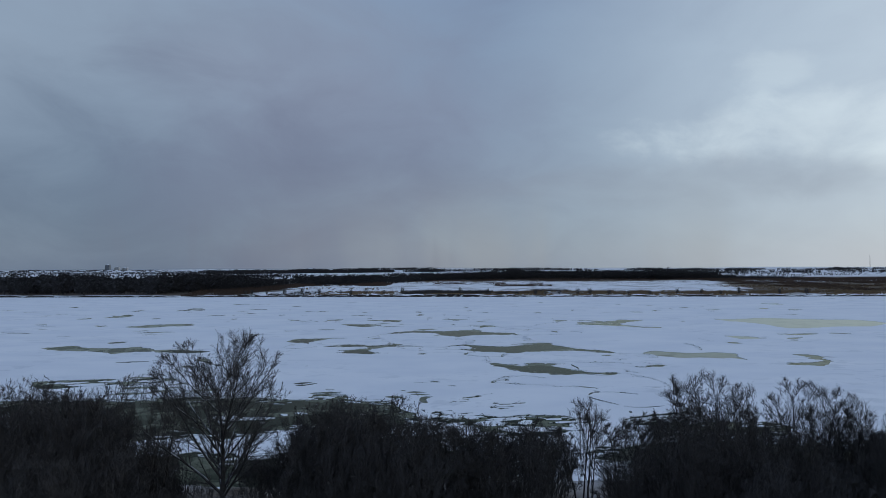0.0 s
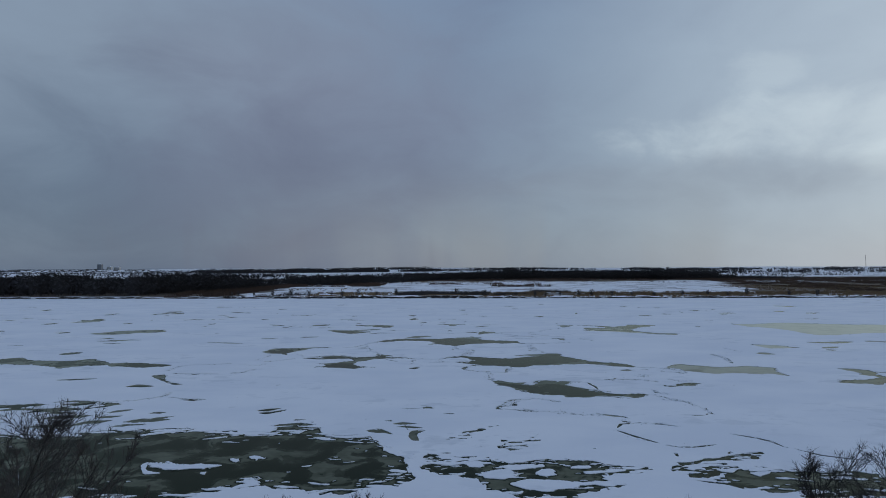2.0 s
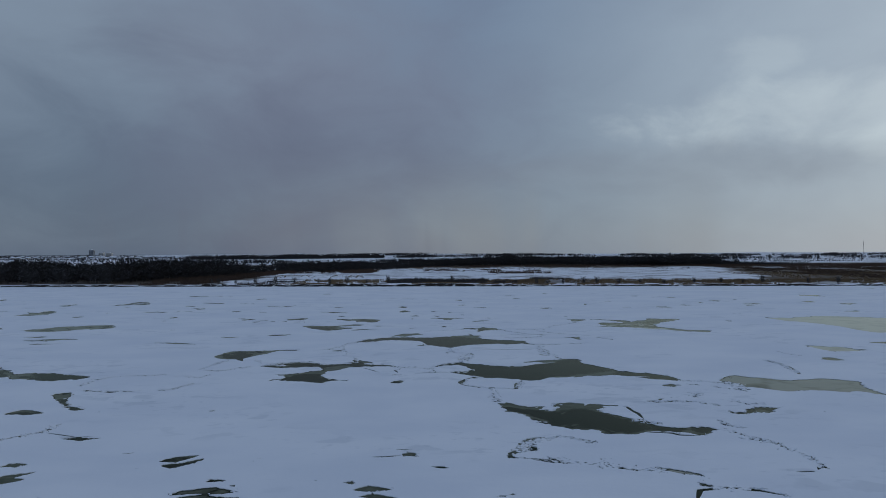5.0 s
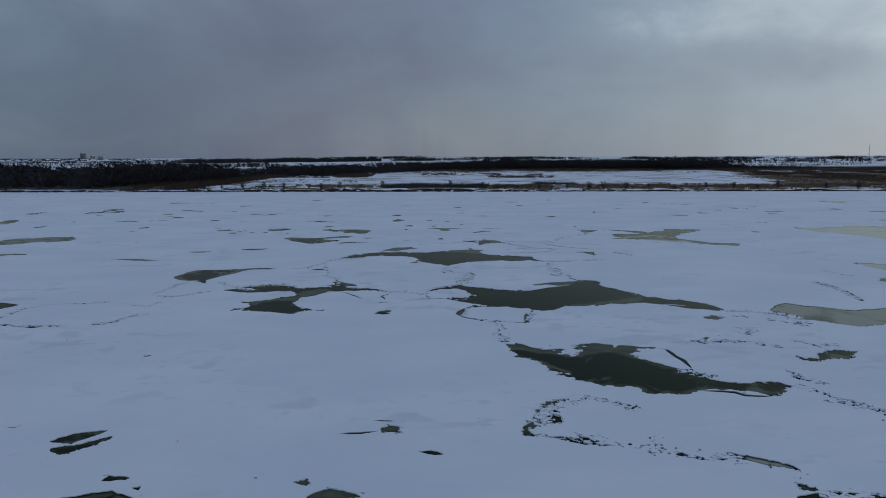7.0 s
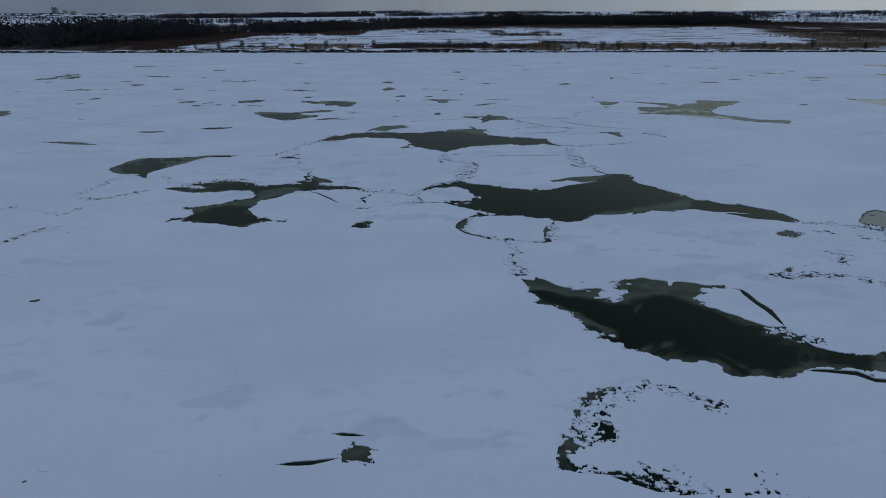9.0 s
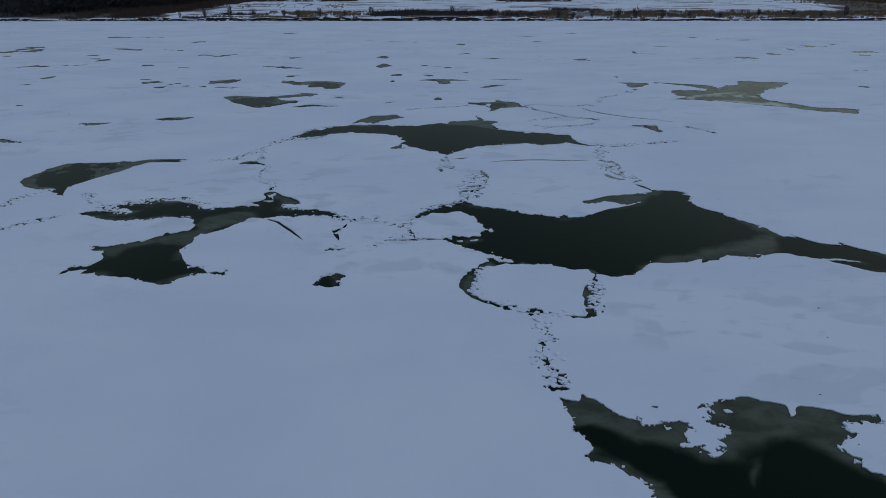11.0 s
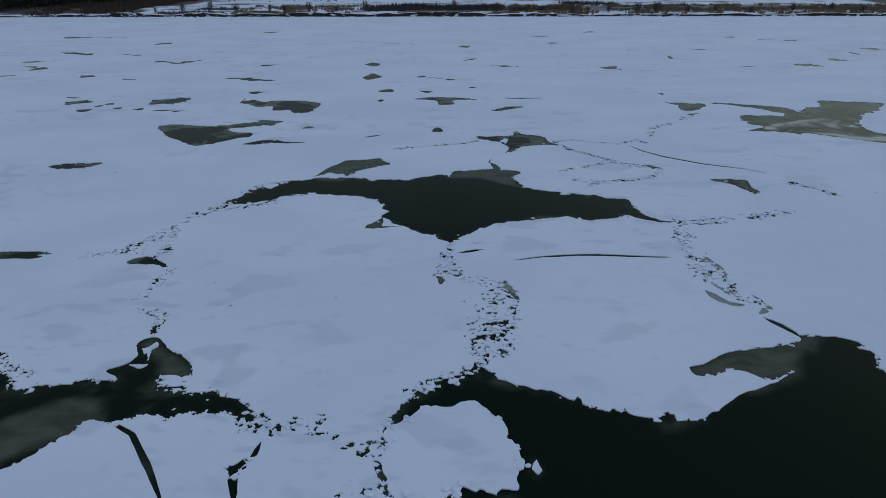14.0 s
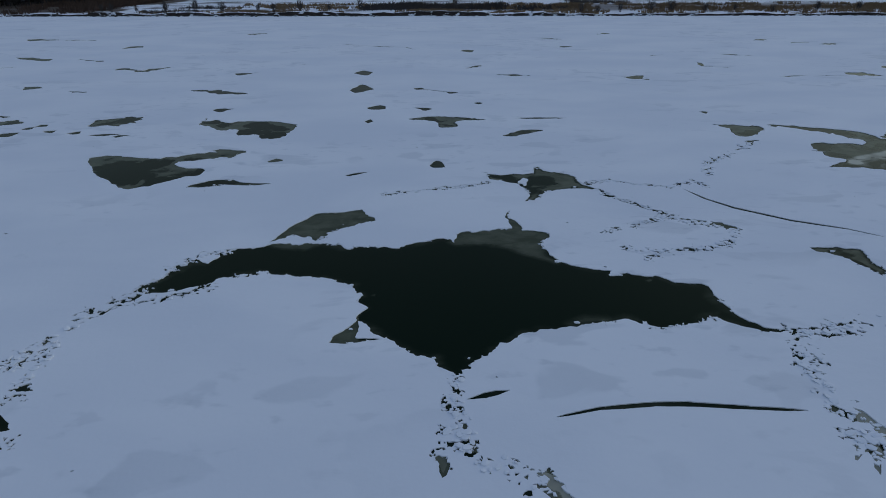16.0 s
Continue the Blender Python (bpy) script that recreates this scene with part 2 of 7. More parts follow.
POOLS.append((0.6, [(-19.0, 204.8), (-18.3, 205.7), (-17.5, 204.8), (-18.7, 204.2)]))
POOLS.append((0.5, [(-9.9, 199.9), (-7.7, 200.9), (-8.2, 200.2), (-9.4, 199.5)]))
POOLS.append((0.5, [(-4.5, 224.1), (-0.2, 225.4), (6.8, 223.2), (2.1, 222.7), (2.2, 219.6), (-0.3, 219.0), (-1.0, 222.4)]))
POOLS.append((0.5, [(-1.2, 202.9), (-0.6, 204.9), (-0.1, 204.3), (0.4, 202.3), (-0.8, 202.1)]))
POOLS.append((0.5, [(8.0, 215.4), (10.8, 217.6), (13.1, 217.3), (11.3, 215.9), (8.7, 214.9)]))
POOLS.append((0.5, [(10.0, 223.8), (14.0, 224.4), (17.3, 224.0), (13.0, 223.4)]))
POOLS.append((0.6, [(36.2, 220.0), (41.5, 218.7), (38.9, 214.8), (37.0, 214.3), (36.7, 217.0)]))
POOLS.append((1, [(76.0, 168.0), (80.8, 165.7), (84.6, 161.6), (76.9, 159.9)]))
POOLS.append((0.5, [(74.6, 131.7), (76.3, 129.6), (81.7, 127.4), (75.2, 128.0)]))
POOLS.append((0.5, [(66.3, 119.4), (72.2, 120.1), (69.9, 117.2), (65.9, 117.7)]))
POOLS.append((0.5, [(-8.8, 133.8), (-8.5, 134.8), (-7.6, 135.6), (-6.7, 135.1), (-7.0, 134.5), (-7.0, 133.4), (-8.1, 133.4)]))
POOLS.append((0.75, [(-30.5, 117.7), (-29.8, 118.2), (-29.8, 117.7)]))
POOLS.append((0.72, [(-112.1, 199.9), (-105.5, 207.7), (-94.3, 210.9), (-90.8, 203.5), (-97.8, 200.4), (-103.8, 196.3)]))
POOLS.append((0.5, [(-56.4, 127.0), (-54.5, 128.2), (-52.4, 123.9), (-50.2, 121.2), (-47.0, 119.0), (-48.5, 118.6), (-52.6, 122.5)]))
POOLS.append((0.5, [(-54.7, 117.2), (-53.7, 118.7), (-51.1, 117.4), (-52.8, 116.5)]))
POOLS.append((0.5, [(-27.3, 98.6), (-25.8, 99.2), (-23.9, 100.6), (-24.6, 98.8), (-26.1, 97.8)]))
POOLS.append((0.5, [(-21.0, 93.8), (-21.0, 94.9), (-19.2, 93.3), (-19.5, 92.3), (-20.4, 93.0)]))
POOLS.append((0.5, [(-42.2, 106.7), (-40.6, 107.1), (-37.8, 107.0), (-39.7, 106.2)]))
POOLS.append((0.6, [(-66.1, 176.7), (-60.4, 176.5), (-55.6, 174.0), (-60.7, 174.5)]))
POOLS.append((0.6, [(-142.6, 238.0), (-139.8, 248.6), (-134.9, 248.4), (-135.3, 239.4)]))
POOLS.append((0.7, [(-9.3, 94.1), (-8.7, 94.3), (-8.3, 93.9), (-8.9, 93.7)]))
CRACKS.append((0.35, [(-16.1, 146.7), (-14.4, 145.7), (-12.6, 143.5), (-11.2, 141.6)]))
CRACKS.append((0.42, [(5.6, 163.9), (7.8, 164.5), (10.6, 164.8), (12.2, 164.8), (15.2, 164.5), (17.8, 164.3)]))
CRACKS.append((0.6, [(-27.9, 309.2), (-18.2, 304.0), (-9.3, 301.3), (-6.2, 295.7)]))
CRACKS.append((0.7, [(61.4, 254.8), (69.9, 257.0), (75.4, 255.6)]))
CRACKS.append((0.6, [(54.6, 275.4), (53.7, 268.4), (58.7, 265.4)]))
BRASH.append((1.4, [(6.5, 129.5), (6.9, 127.4), (6.2, 125.0), (6.7, 122.4)]))
BRASH.append((1.4, [(38.8, 212.9), (33.1, 207.1), (28.3, 203.0), (27.1, 199.3)]))
BRASH.append((1, [(-31.8, 148.8), (-30.8, 151.1), (-28.2, 151.0)]))
BRASH.append((1.2, [(15.0, 98.0), (17.2, 97.3), (19.3, 96.5)]))
BRASH.append((1, [(11.1, 133.9), (11.2, 132.5), (10.5, 131.0), (10.7, 130.0)]))
BRASH.append((0.9, [(3.5, 135.9), (3.1, 134.2), (2.7, 132.6), (4.3, 130.9), (5.7, 130.2)]))
POOLS.append((0.7, [(74.2, 132.2), (78.6, 130.1), (76.3, 121.4), (71.1, 116.1), (68.6, 118.2), (67.0, 120.5), (71.4, 121.0), (75.1, 122.6), (75.8, 127.5)]))
POOLS.append((0.5, [(-43.8, 187.8), (-43.0, 188.9), (-40.1, 189.0), (-38.5, 189.1), (-39.2, 187.3), (-42.5, 187.0)]))
POOLS.append((0.5, [(-54.3, 184.8), (-52.1, 185.6), (-49.4, 185.6), (-51.1, 183.8)]))
POOLS.append((0.4, [(-28.2, 99.5), (-26.7, 100.8), (-24.8, 101.3), (-26.2, 99.2)]))
POOLS.append((0.4, [(-55.9, 117.0), (-54.8, 119.0), (-52.2, 118.1), (-53.9, 116.6)]))
BRASH.append((1, [(35.4, 180.9), (36.8, 179.7), (38.0, 177.6)]))
BRASH.append((1, [(-32.6, 150.0), (-30.4, 150.5), (-28.5, 151.6), (-25.3, 152.2), (-22.6, 150.2)]))
YOUNG.append((1, [(-27.5, 140.3), (-26.6, 141.1), (-25.0, 141.8), (-23.8, 142.8), (-21.2, 144.0), (-21.5, 145.1), (-21.1, 147.0), (-19.1, 147.8), (-17.2, 147.7), (-16.2, 146.7), (-17.9, 144.9), (-19.5, 143.6), (-20.0, 141.6), (-20.6, 140.1), (-21.1, 140.7), (-22.8, 141.0), (-24.4, 140.3), (-25.4, 139.3), (-26.1, 138.5)]))
YOUNG.append((1, [(13.6, 150.5), (17.2, 152.9), (20.0, 153.4), (23.5, 154.1), (20.9, 151.9), (19.3, 149.9), (16.5, 148.5), (14.3, 149.1)]))
YOUNG.append((1, [(15.1, 136.7), (16.9, 137.8), (17.8, 138.3), (20.2, 139.1), (22.3, 139.9), (25.0, 141.1), (28.2, 142.4), (26.4, 138.2), (20.9, 137.0), (15.7, 135.7)]))
YOUNG.append((1, [(3.3, 137.4), (2.7, 135.9), (1.4, 133.8), (1.6, 132.3), (2.5, 131.6), (3.5, 131.9), (3.1, 132.9), (3.0, 135.5), (4.7, 137.3)]))
YOUNG.append((1, [(10.0, 133.7), (10.7, 134.2), (11.1, 132.9), (10.5, 130.7), (10.5, 129.6), (9.2, 129.7), (9.6, 131.8)]))
YOUNG.append((1, [(-8.3, 135.4), (-6.7, 135.6), (-6.9, 133.6), (-7.4, 133.2), (-8.0, 134.2)]))
YOUNG.append((1, [(5.4, 100.1), (5.7, 102.1), (7.0, 105.0), (9.8, 107.3), (11.0, 106.9), (9.4, 105.6), (7.8, 103.2), (7.8, 101.5), (9.4, 104.3), (10.5, 104.6), (7.7, 101.3), (6.2, 100.5)]))
YOUNG.append((0.9, [(-19.9, 148.3), (-17.9, 148.4), (-16.7, 147.4), (-16.9, 146.7), (-18.4, 146.2)]))
POOLS.append((0.3, [(6.6, 121.3), (7.7, 121.1), (8.1, 121.6), (8.7, 121.0), (9.0, 120.3), (9.7, 119.7), (10.5, 119.2), (12.4, 119.4), (12.7, 119.2), (12.1, 118.8), (12.1, 117.9), (12.9, 117.4), (13.3, 117.2), (13.7, 117.5), (13.9, 118.1), (14.3, 118.6), (14.0, 118.9), (13.6, 119.8), (13.8, 120.3), (14.4, 120.8), (15.2, 121.0), (16.1, 121.3), (16.9, 120.9), (17.9, 120.7), (17.7, 119.8), (18.0, 119.9), (18.5, 120.6), (19.5, 120.4), (20.7, 119.8), (22.2, 119.9), (21.9, 119.3), (20.3, 119.4), (19.8, 119.0), (20.0, 118.3), (19.2, 117.9), (19.0, 117.1), (19.2, 116.4), (20.3, 114.6), (21.8, 113.5), (23.1, 113.0), (12.7, 110.2), (8.9, 115.5), (7.9, 116.5), (7.2, 116.7), (7.0, 117.1), (7.4, 117.7), (6.9, 118.9), (6.8, 119.9), (6.7, 120.4)]))
POOLS.append((0.3, [(18.5, 117.3), (19.2, 116.4), (21.8, 113.5), (23.1, 113.0), (23.6, 111.5), (23.9, 110.6), (25.2, 110.0), (27.0, 109.7), (28.0, 110.2), (29.7, 109.7), (30.3, 109.0), (29.1, 108.1), (28.3, 107.2), (27.1, 106.7), (26.6, 107.6), (25.1, 108.0), (23.8, 108.2), (22.4, 108.2), (20.8, 107.4), (19.6, 107.3), (18.8, 107.7), (17.3, 107.5), (16.7, 108.0), (16.5, 108.7), (15.0, 109.4), (13.3, 109.7), (12.3, 110.7), (10.8, 116.0)]))
YOUNG.append((1, [(6.8, 121.4), (7.0, 120.4), (7.6, 119.5), (8.7, 119.1), (8.9, 118.2), (9.6, 117.9), (11.3, 117.5), (12.3, 116.8), (13.8, 116.6), (14.2, 117.3), (15.1, 117.7), (15.8, 118.1), (16.9, 118.2), (17.4, 117.7), (18.0, 117.0), (18.8, 116.1), (19.2, 115.8), (21.6, 119.6), (19.9, 121.1), (16.7, 121.8), (13.6, 121.4), (12.4, 119.6), (9.5, 120.5), (8.3, 121.9)]))
YOUNG.append((1, [(6.8, 117.2), (7.4, 117.8), (7.8, 116.9), (7.4, 116.5)]))
CRACKS.append((0.5, [(22.4, 119.3), (23.0, 118.9), (23.1, 117.0), (23.4, 115.6), (23.3, 113.4)]))
CRACKS.append((0.4, [(17.3, 107.5), (18.9, 108.0), (20.8, 107.9)]))
CRACKS.append((0.55, [(21.4, 108.1), (22.8, 108.0), (24.5, 107.7), (25.1, 107.0), (27.3, 106.7)]))
POOLS.append((0.15, [(-2.2, 146.3), (-1.8, 147.6), (-1.0, 148.8), (-0.0, 149.6), (1.3, 150.2), (2.1, 150.9), (2.8, 150.7), (3.4, 149.9), (4.5, 149.1), (5.6, 148.8), (7.0, 148.1), (7.7, 147.4), (9.2, 147.0), (10.7, 146.7), (11.9, 146.5), (7.9, 137.5), (5.3, 137.6), (4.7, 138.1), (4.4, 138.6), (3.8, 138.8), (2.9, 139.5), (1.6, 140.3), (0.9, 141.1), (0.0, 141.7), (-1.9, 141.8), (-2.6, 143.5), (-2.8, 144.6)]))
POOLS.append((0.15, [(7.0, 148.0), (7.7, 147.4), (9.2, 147.0), (10.7, 146.7), (11.9, 146.5), (13.4, 146.7), (14.2, 147.2), (14.6, 147.7), (15.9, 148.6), (17.1, 149.0), (18.3, 149.6), (19.5, 150.3), (18.4, 149.8), (17.7, 149.6), (16.9, 150.2), (16.1, 150.4), (14.9, 149.9), (14.1, 150.1), (14.0, 150.8), (14.9, 151.0), (16.3, 151.9), (18.1, 152.3), (19.8, 152.8), (21.4, 153.1), (21.9, 153.7), (23.5, 153.5), (24.5, 153.3), (24.8, 152.6), (24.4, 150.9), (24.6, 149.3), (26.3, 146.4), (22.7, 138.2), (20.8, 137.7), (19.0, 137.1), (17.5, 137.0), (16.2, 137.0), (15.3, 136.1), (14.3, 135.1), (13.1, 135.0), (11.9, 135.2), (5.5, 137.6), (4.7, 138.2)]))
POOLS.append((0.2, [(24.8, 146.4), (26.3, 146.4), (27.3, 145.3), (28.2, 144.0), (28.7, 142.2), (30.0, 142.0), (31.1, 140.6), (33.1, 140.1), (32.7, 140.5), (35.6, 138.2), (36.4, 134.6), (35.6, 134.0), (34.1, 134.9), (31.9, 135.8), (29.9, 137.4), (32.1, 137.1), (30.7, 137.6), (29.5, 137.7), (28.4, 138.2), (27.1, 138.7), (25.4, 138.4), (24.8, 138.0), (22.7, 138.2), (20.3, 137.6)]))
FLOES.append((0, [(-2.5, 144.6), (-2.1, 145.7), (-1.1, 146.9), (0.3, 147.6), (1.9, 147.8), (3.0, 147.2), (3.7, 146.2), (4.0, 144.9), (4.0, 143.9), (3.5, 142.6), (2.5, 142.1), (1.4, 142.2), (0.6, 142.0), (-0.2, 141.9), (-1.3, 141.9), (-1.9, 142.5), (-2.3, 143.5)]))
POOLS.append((0.5, [(4.1, 137.6), (5.7, 137.3), (7.6, 137.1), (9.7, 136.7), (11.2, 136.1), (11.9, 135.7), (11.8, 135.0), (11.2, 133.9), (10.9, 132.7), (10.8, 131.1), (10.3, 129.6), (9.7, 129.3), (8.3, 129.3), (6.9, 129.4), (5.8, 129.8), (4.9, 130.2), (3.7, 130.9), (2.4, 131.7), (1.7, 132.8), (1.6, 133.6), (1.9, 134.9), (3.0, 136.2)]))
FLOES.append((0, [(3.5, 135.6), (4.2, 136.9), (5.7, 137.1), (7.6, 136.9), (9.6, 136.5), (11.2, 135.9), (11.5, 135.1), (10.9, 134.2), (10.3, 133.1), (9.9, 131.5), (9.5, 129.6), (8.3, 129.5), (7.1, 129.7), (6.1, 130.3), (5.0, 130.6), (3.7, 131.4), (2.6, 132.2), (2.4, 132.7), (3.0, 134.0), (3.2, 135.0)]))
POOLS.append((0.2, [(-33.6, 147.9), (-31.3, 149.1), (-31.2, 150.3), (-29.4, 151.2), (-28.0, 151.9), (-25.8, 151.3), (-23.6, 150.5), (-22.0, 149.3), (-20.2, 149.4), (-18.2, 149.8), (-16.6, 150.0), (-16.6, 152.0), (-16.5, 153.2), (-15.3, 152.5), (-13.2, 150.4), (-14.9, 149.6), (-13.7, 149.0), (-11.5, 148.8), (-10.3, 148.2), (-8.8, 147.1), (-8.3, 146.2), (-9.5, 146.5), (-11.7, 147.1), (-13.7, 146.9), (-15.7, 146.6), (-17.2, 146.5), (-17.8, 145.1), (-18.7, 144.1), (-20.1, 143.1), (-20.5, 142.3), (-22.1, 141.2), (-23.4, 142.6), (-22.4, 143.5), (-21.7, 144.2), (-22.0, 145.5), (-23.0, 146.8), (-24.2, 147.3), (-25.3, 146.8), (-25.9, 146.4), (-27.3, 146.2), (-29.3, 146.1), (-30.6, 146.6), (-33.2, 147.6)]))
POOLS.append((0.2, [(-20.4, 142.9), (-20.5, 142.3), (-20.5, 140.2), (-20.6, 139.5), (-19.7, 137.7), (-18.8, 136.7), (-17.3, 136.2), (-15.7, 135.4), (-16.7, 135.2), (-18.1, 135.1), (-18.9, 134.4), (-19.2, 133.8), (-20.0, 133.8), (-21.0, 134.4), (-22.4, 134.9), (-24.2, 135.1), (-25.8, 135.4), (-26.8, 135.3), (-26.4, 136.2), (-27.6, 136.1), (-28.0, 135.2), (-28.2, 136.1), (-27.7, 137.0), (-26.5, 137.5), (-26.3, 138.5), (-26.8, 139.2), (-27.6, 139.6), (-27.6, 140.1), (-26.0, 141.0), (-24.4, 142.1), (-23.6, 142.9), (-22.4, 143.5), (-21.9, 144.0)]))
POOLS.append((0.45, [(-45.4, 158.4), (-45.1, 161.4), (-44.7, 163.4), (-43.5, 164.3), (-39.9, 164.5), (-36.8, 164.9), (-34.7, 165.6), (-32.6, 166.0), (-30.2, 165.3), (-34.0, 164.6), (-35.1, 163.5), (-35.9, 161.1), (-37.1, 159.0), (-38.0, 157.3), (-38.6, 155.3), (-38.0, 153.1), (-39.6, 154.4), (-41.7, 154.9), (-43.7, 156.2)]))
POOLS.append((0.35, [(-39.6, 206.3), (-37.2, 206.9), (-33.0, 206.2), (-29.0, 207.2), (-25.8, 209.1), (-22.8, 209.5), (-24.2, 206.4), (-26.9, 205.0), (-29.0, 204.0), (-27.8, 202.6), (-25.2, 202.0), (-24.8, 200.1), (-26.0, 199.6), (-27.3, 198.4), (-28.8, 196.8), (-30.8, 196.3), (-34.6, 199.4), (-37.2, 202.2)]))
POOLS.append((0.5, [(-24.8, 196.4), (-23.3, 198.4), (-21.1, 198.7), (-19.7, 197.8), (-16.8, 197.4), (-18.8, 196.8), (-21.2, 197.1), (-23.1, 196.4)]))
POOLS.append((0.45, [(-34.3, 224.9), (-32.1, 223.2), (-31.3, 224.2), (-29.5, 222.2), (-26.7, 223.4), (-22.6, 222.7), (-19.5, 220.1), (-19.8, 215.5), (-21.1, 213.7), (-24.2, 216.2), (-26.2, 215.7), (-26.8, 218.5), (-30.3, 220.0)]))
POOLS.append((0.5, [(-47.5, 221.4), (-48.3, 224.3), (-46.1, 224.5), (-43.4, 226.5), (-41.4, 224.7), (-42.4, 221.9), (-43.7, 219.8), (-45.7, 220.7)]))
POOLS.append((0.55, [(42.7, 219.1), (47.5, 218.2), (52.3, 216.1), (53.2, 213.5), (51.8, 211.6), (46.8, 216.2)]))
POOLS.append((0.62, [(42.3, 206.6), (44.5, 210.6), (49.0, 210.5), (53.4, 213.5), (58.1, 216.6), (61.0, 220.6), (65.2, 219.8), (69.6, 218.3), (64.7, 213.1), (61.1, 210.2), (57.1, 203.5), (56.7, 200.3), (59.2, 197.8), (62.1, 194.4), (67.2, 193.0), (65.9, 189.5), (62.5, 190.5), (59.0, 192.3), (56.6, 194.6), (52.9, 196.5), (48.6, 199.5), (44.3, 201.2), (40.6, 201.8), (43.8, 203.8)]))
PALE.append((1, [(42.7, 203.3), (47.2, 205.9), (53.5, 208.6), (56.3, 207.9), (56.5, 203.5), (56.7, 199.3), (58.0, 195.4), (53.1, 197.0), (49.0, 200.5), (44.5, 201.7)]))
POOLS.append((1, [(96.6, 222.1), (100.5, 220.1), (115.4, 225.0), (123.4, 222.7), (133.6, 218.4), (144.6, 216.0), (147.4, 204.1), (134.8, 192.9), (123.1, 192.0), (108.8, 187.3), (104.4, 188.8), (104.1, 200.0), (101.9, 207.9), (97.8, 213.1)]))
POOLS.append((0.84, [(42.4, 134.6), (45.9, 138.1), (48.1, 136.8), (53.2, 134.3), (58.9, 135.3), (62.0, 133.5), (62.9, 132.9), (61.4, 129.7), (60.7, 124.7), (58.1, 126.7), (55.9, 126.3), (52.6, 127.4), (48.5, 127.0), (45.6, 129.1), (42.7, 130.2), (41.8, 131.3)]))
POOLS.append((0.3, [(26.6, 121.7), (28.0, 122.4), (29.3, 123.2), (28.5, 122.0), (30.9, 122.0), (32.5, 121.6), (33.8, 120.6), (34.9, 119.8), (35.5, 119.4), (34.6, 118.9), (34.2, 120.2), (32.3, 121.2), (29.3, 121.2), (27.3, 120.9)]))
POOLS.append((0.6, [(31.8, 131.1), (33.6, 132.1), (34.6, 131.8), (34.7, 131.1), (33.4, 130.1), (32.5, 130.3)]))
POOLS.append((0.6, [(35.1, 117.1), (35.5, 116.4), (36.8, 116.2), (38.5, 118.1), (40.3, 118.6), (41.7, 118.0), (42.8, 118.4), (41.3, 117.3), (39.6, 115.8), (38.1, 116.0), (36.2, 115.1), (34.9, 115.4)]))
POOLS.append((0.85, [(18.7, 97.0), (19.1, 97.3), (20.1, 97.0), (21.3, 96.5), (22.3, 96.0), (22.8, 95.0), (22.8, 94.4), (22.4, 94.8), (21.9, 95.5), (20.9, 95.7), (20.0, 96.1), (19.1, 96.6)]))
POOLS.append((0.5, [(21.5, 93.9), (21.9, 94.0), (21.8, 93.3), (22.1, 92.8), (22.1, 92.5), (21.6, 92.7), (21.2, 93.2)]))
BRASH.append((2.2, [(40.0, 132.8), (42.0, 132.5), (43.1, 131.4), (42.7, 128.4)]))
BRASH.append((1.3, [(36.3, 134.3), (39.4, 133.7), (41.6, 132.5)]))
BRASH.append((1.1, [(36.3, 131.8), (38.9, 130.7), (41.0, 128.9), (42.5, 127.4)]))
BRASH.append((1.2, [(26.4, 121.3), (29.0, 121.8), (32.5, 121.6), (35.1, 119.6)]))
BRASH.append((1.4, [(37.7, 122.1), (38.9, 121.1), (39.4, 119.9), (41.3, 120.0)]))
BRASH.append((1.1, [(33.8, 126.7), (35.2, 125.5), (33.8, 124.0)]))
BRASH.append((1.0, [(31.0, 105.9), (32.4, 105.2), (33.3, 104.3), (33.9, 103.8)]))
CRACKS.append((0.45, [(31.1, 105.9), (32.4, 105.2), (33.5, 104.2)]))
BRASH.append((1.0, [(32.0, 112.8), (32.0, 111.8), (31.9, 110.8), (33.2, 109.6)]))
BRASH.append((1.0, [(22.2, 112.7), (22.9, 112.4), (24.4, 111.5)]))
BRASH.append((0.9, [(65.9, 161.2), (66.3, 158.1), (67.5, 155.7)]))
CRACKS.append((0.9, [(58.7, 151.9), (59.2, 148.6), (58.7, 144.0), (57.6, 139.3)]))
BRASH.append((1.0, [(58.4, 151.5), (59.0, 147.0), (57.4, 139.3)]))
POOLS.append((0.62, [(10.1, 106.6), (9.0, 106.3), (7.7, 105.5), (7.1, 104.4), (7.1, 103.1), (6.8, 102.4), (6.0, 101.8), (5.6, 100.6), (6.0, 99.9), (6.9, 99.7), (8.5, 99.5), (9.6, 99.0), (10.3, 98.6), (11.5, 98.6), (10.0, 99.2), (9.0, 99.8), (7.0, 99.9), (6.4, 100.3), (6.3, 101.0), (7.1, 102.1), (7.3, 103.4), (8.0, 104.8), (9.1, 105.8)]))
POOLS.append((0.62, [(7.2, 101.8), (8.0, 102.4), (8.6, 102.4), (8.9, 103.3), (8.7, 103.7), (9.5, 104.5), (10.2, 104.9), (9.3, 105.2), (8.4, 103.7), (7.8, 102.7)]))
CRACKS.append((0.5, [(7.9, 99.6), (9.2, 99.1), (10.3, 98.7), (11.8, 98.5)]))
CRACKS.append((0.55, [(13.9, 97.8), (15.5, 97.3), (16.9, 96.7), (18.4, 96.4)]))
BRASH.append((1.3, [(7.2, 102.4), (7.8, 103.4), (8.5, 104.7), (9.7, 105.4), (10.7, 105.8)]))
BRASH.append((1.0, [(9.8, 105.8), (12.3, 106.7), (13.9, 105.7), (15.0, 104.7)]))
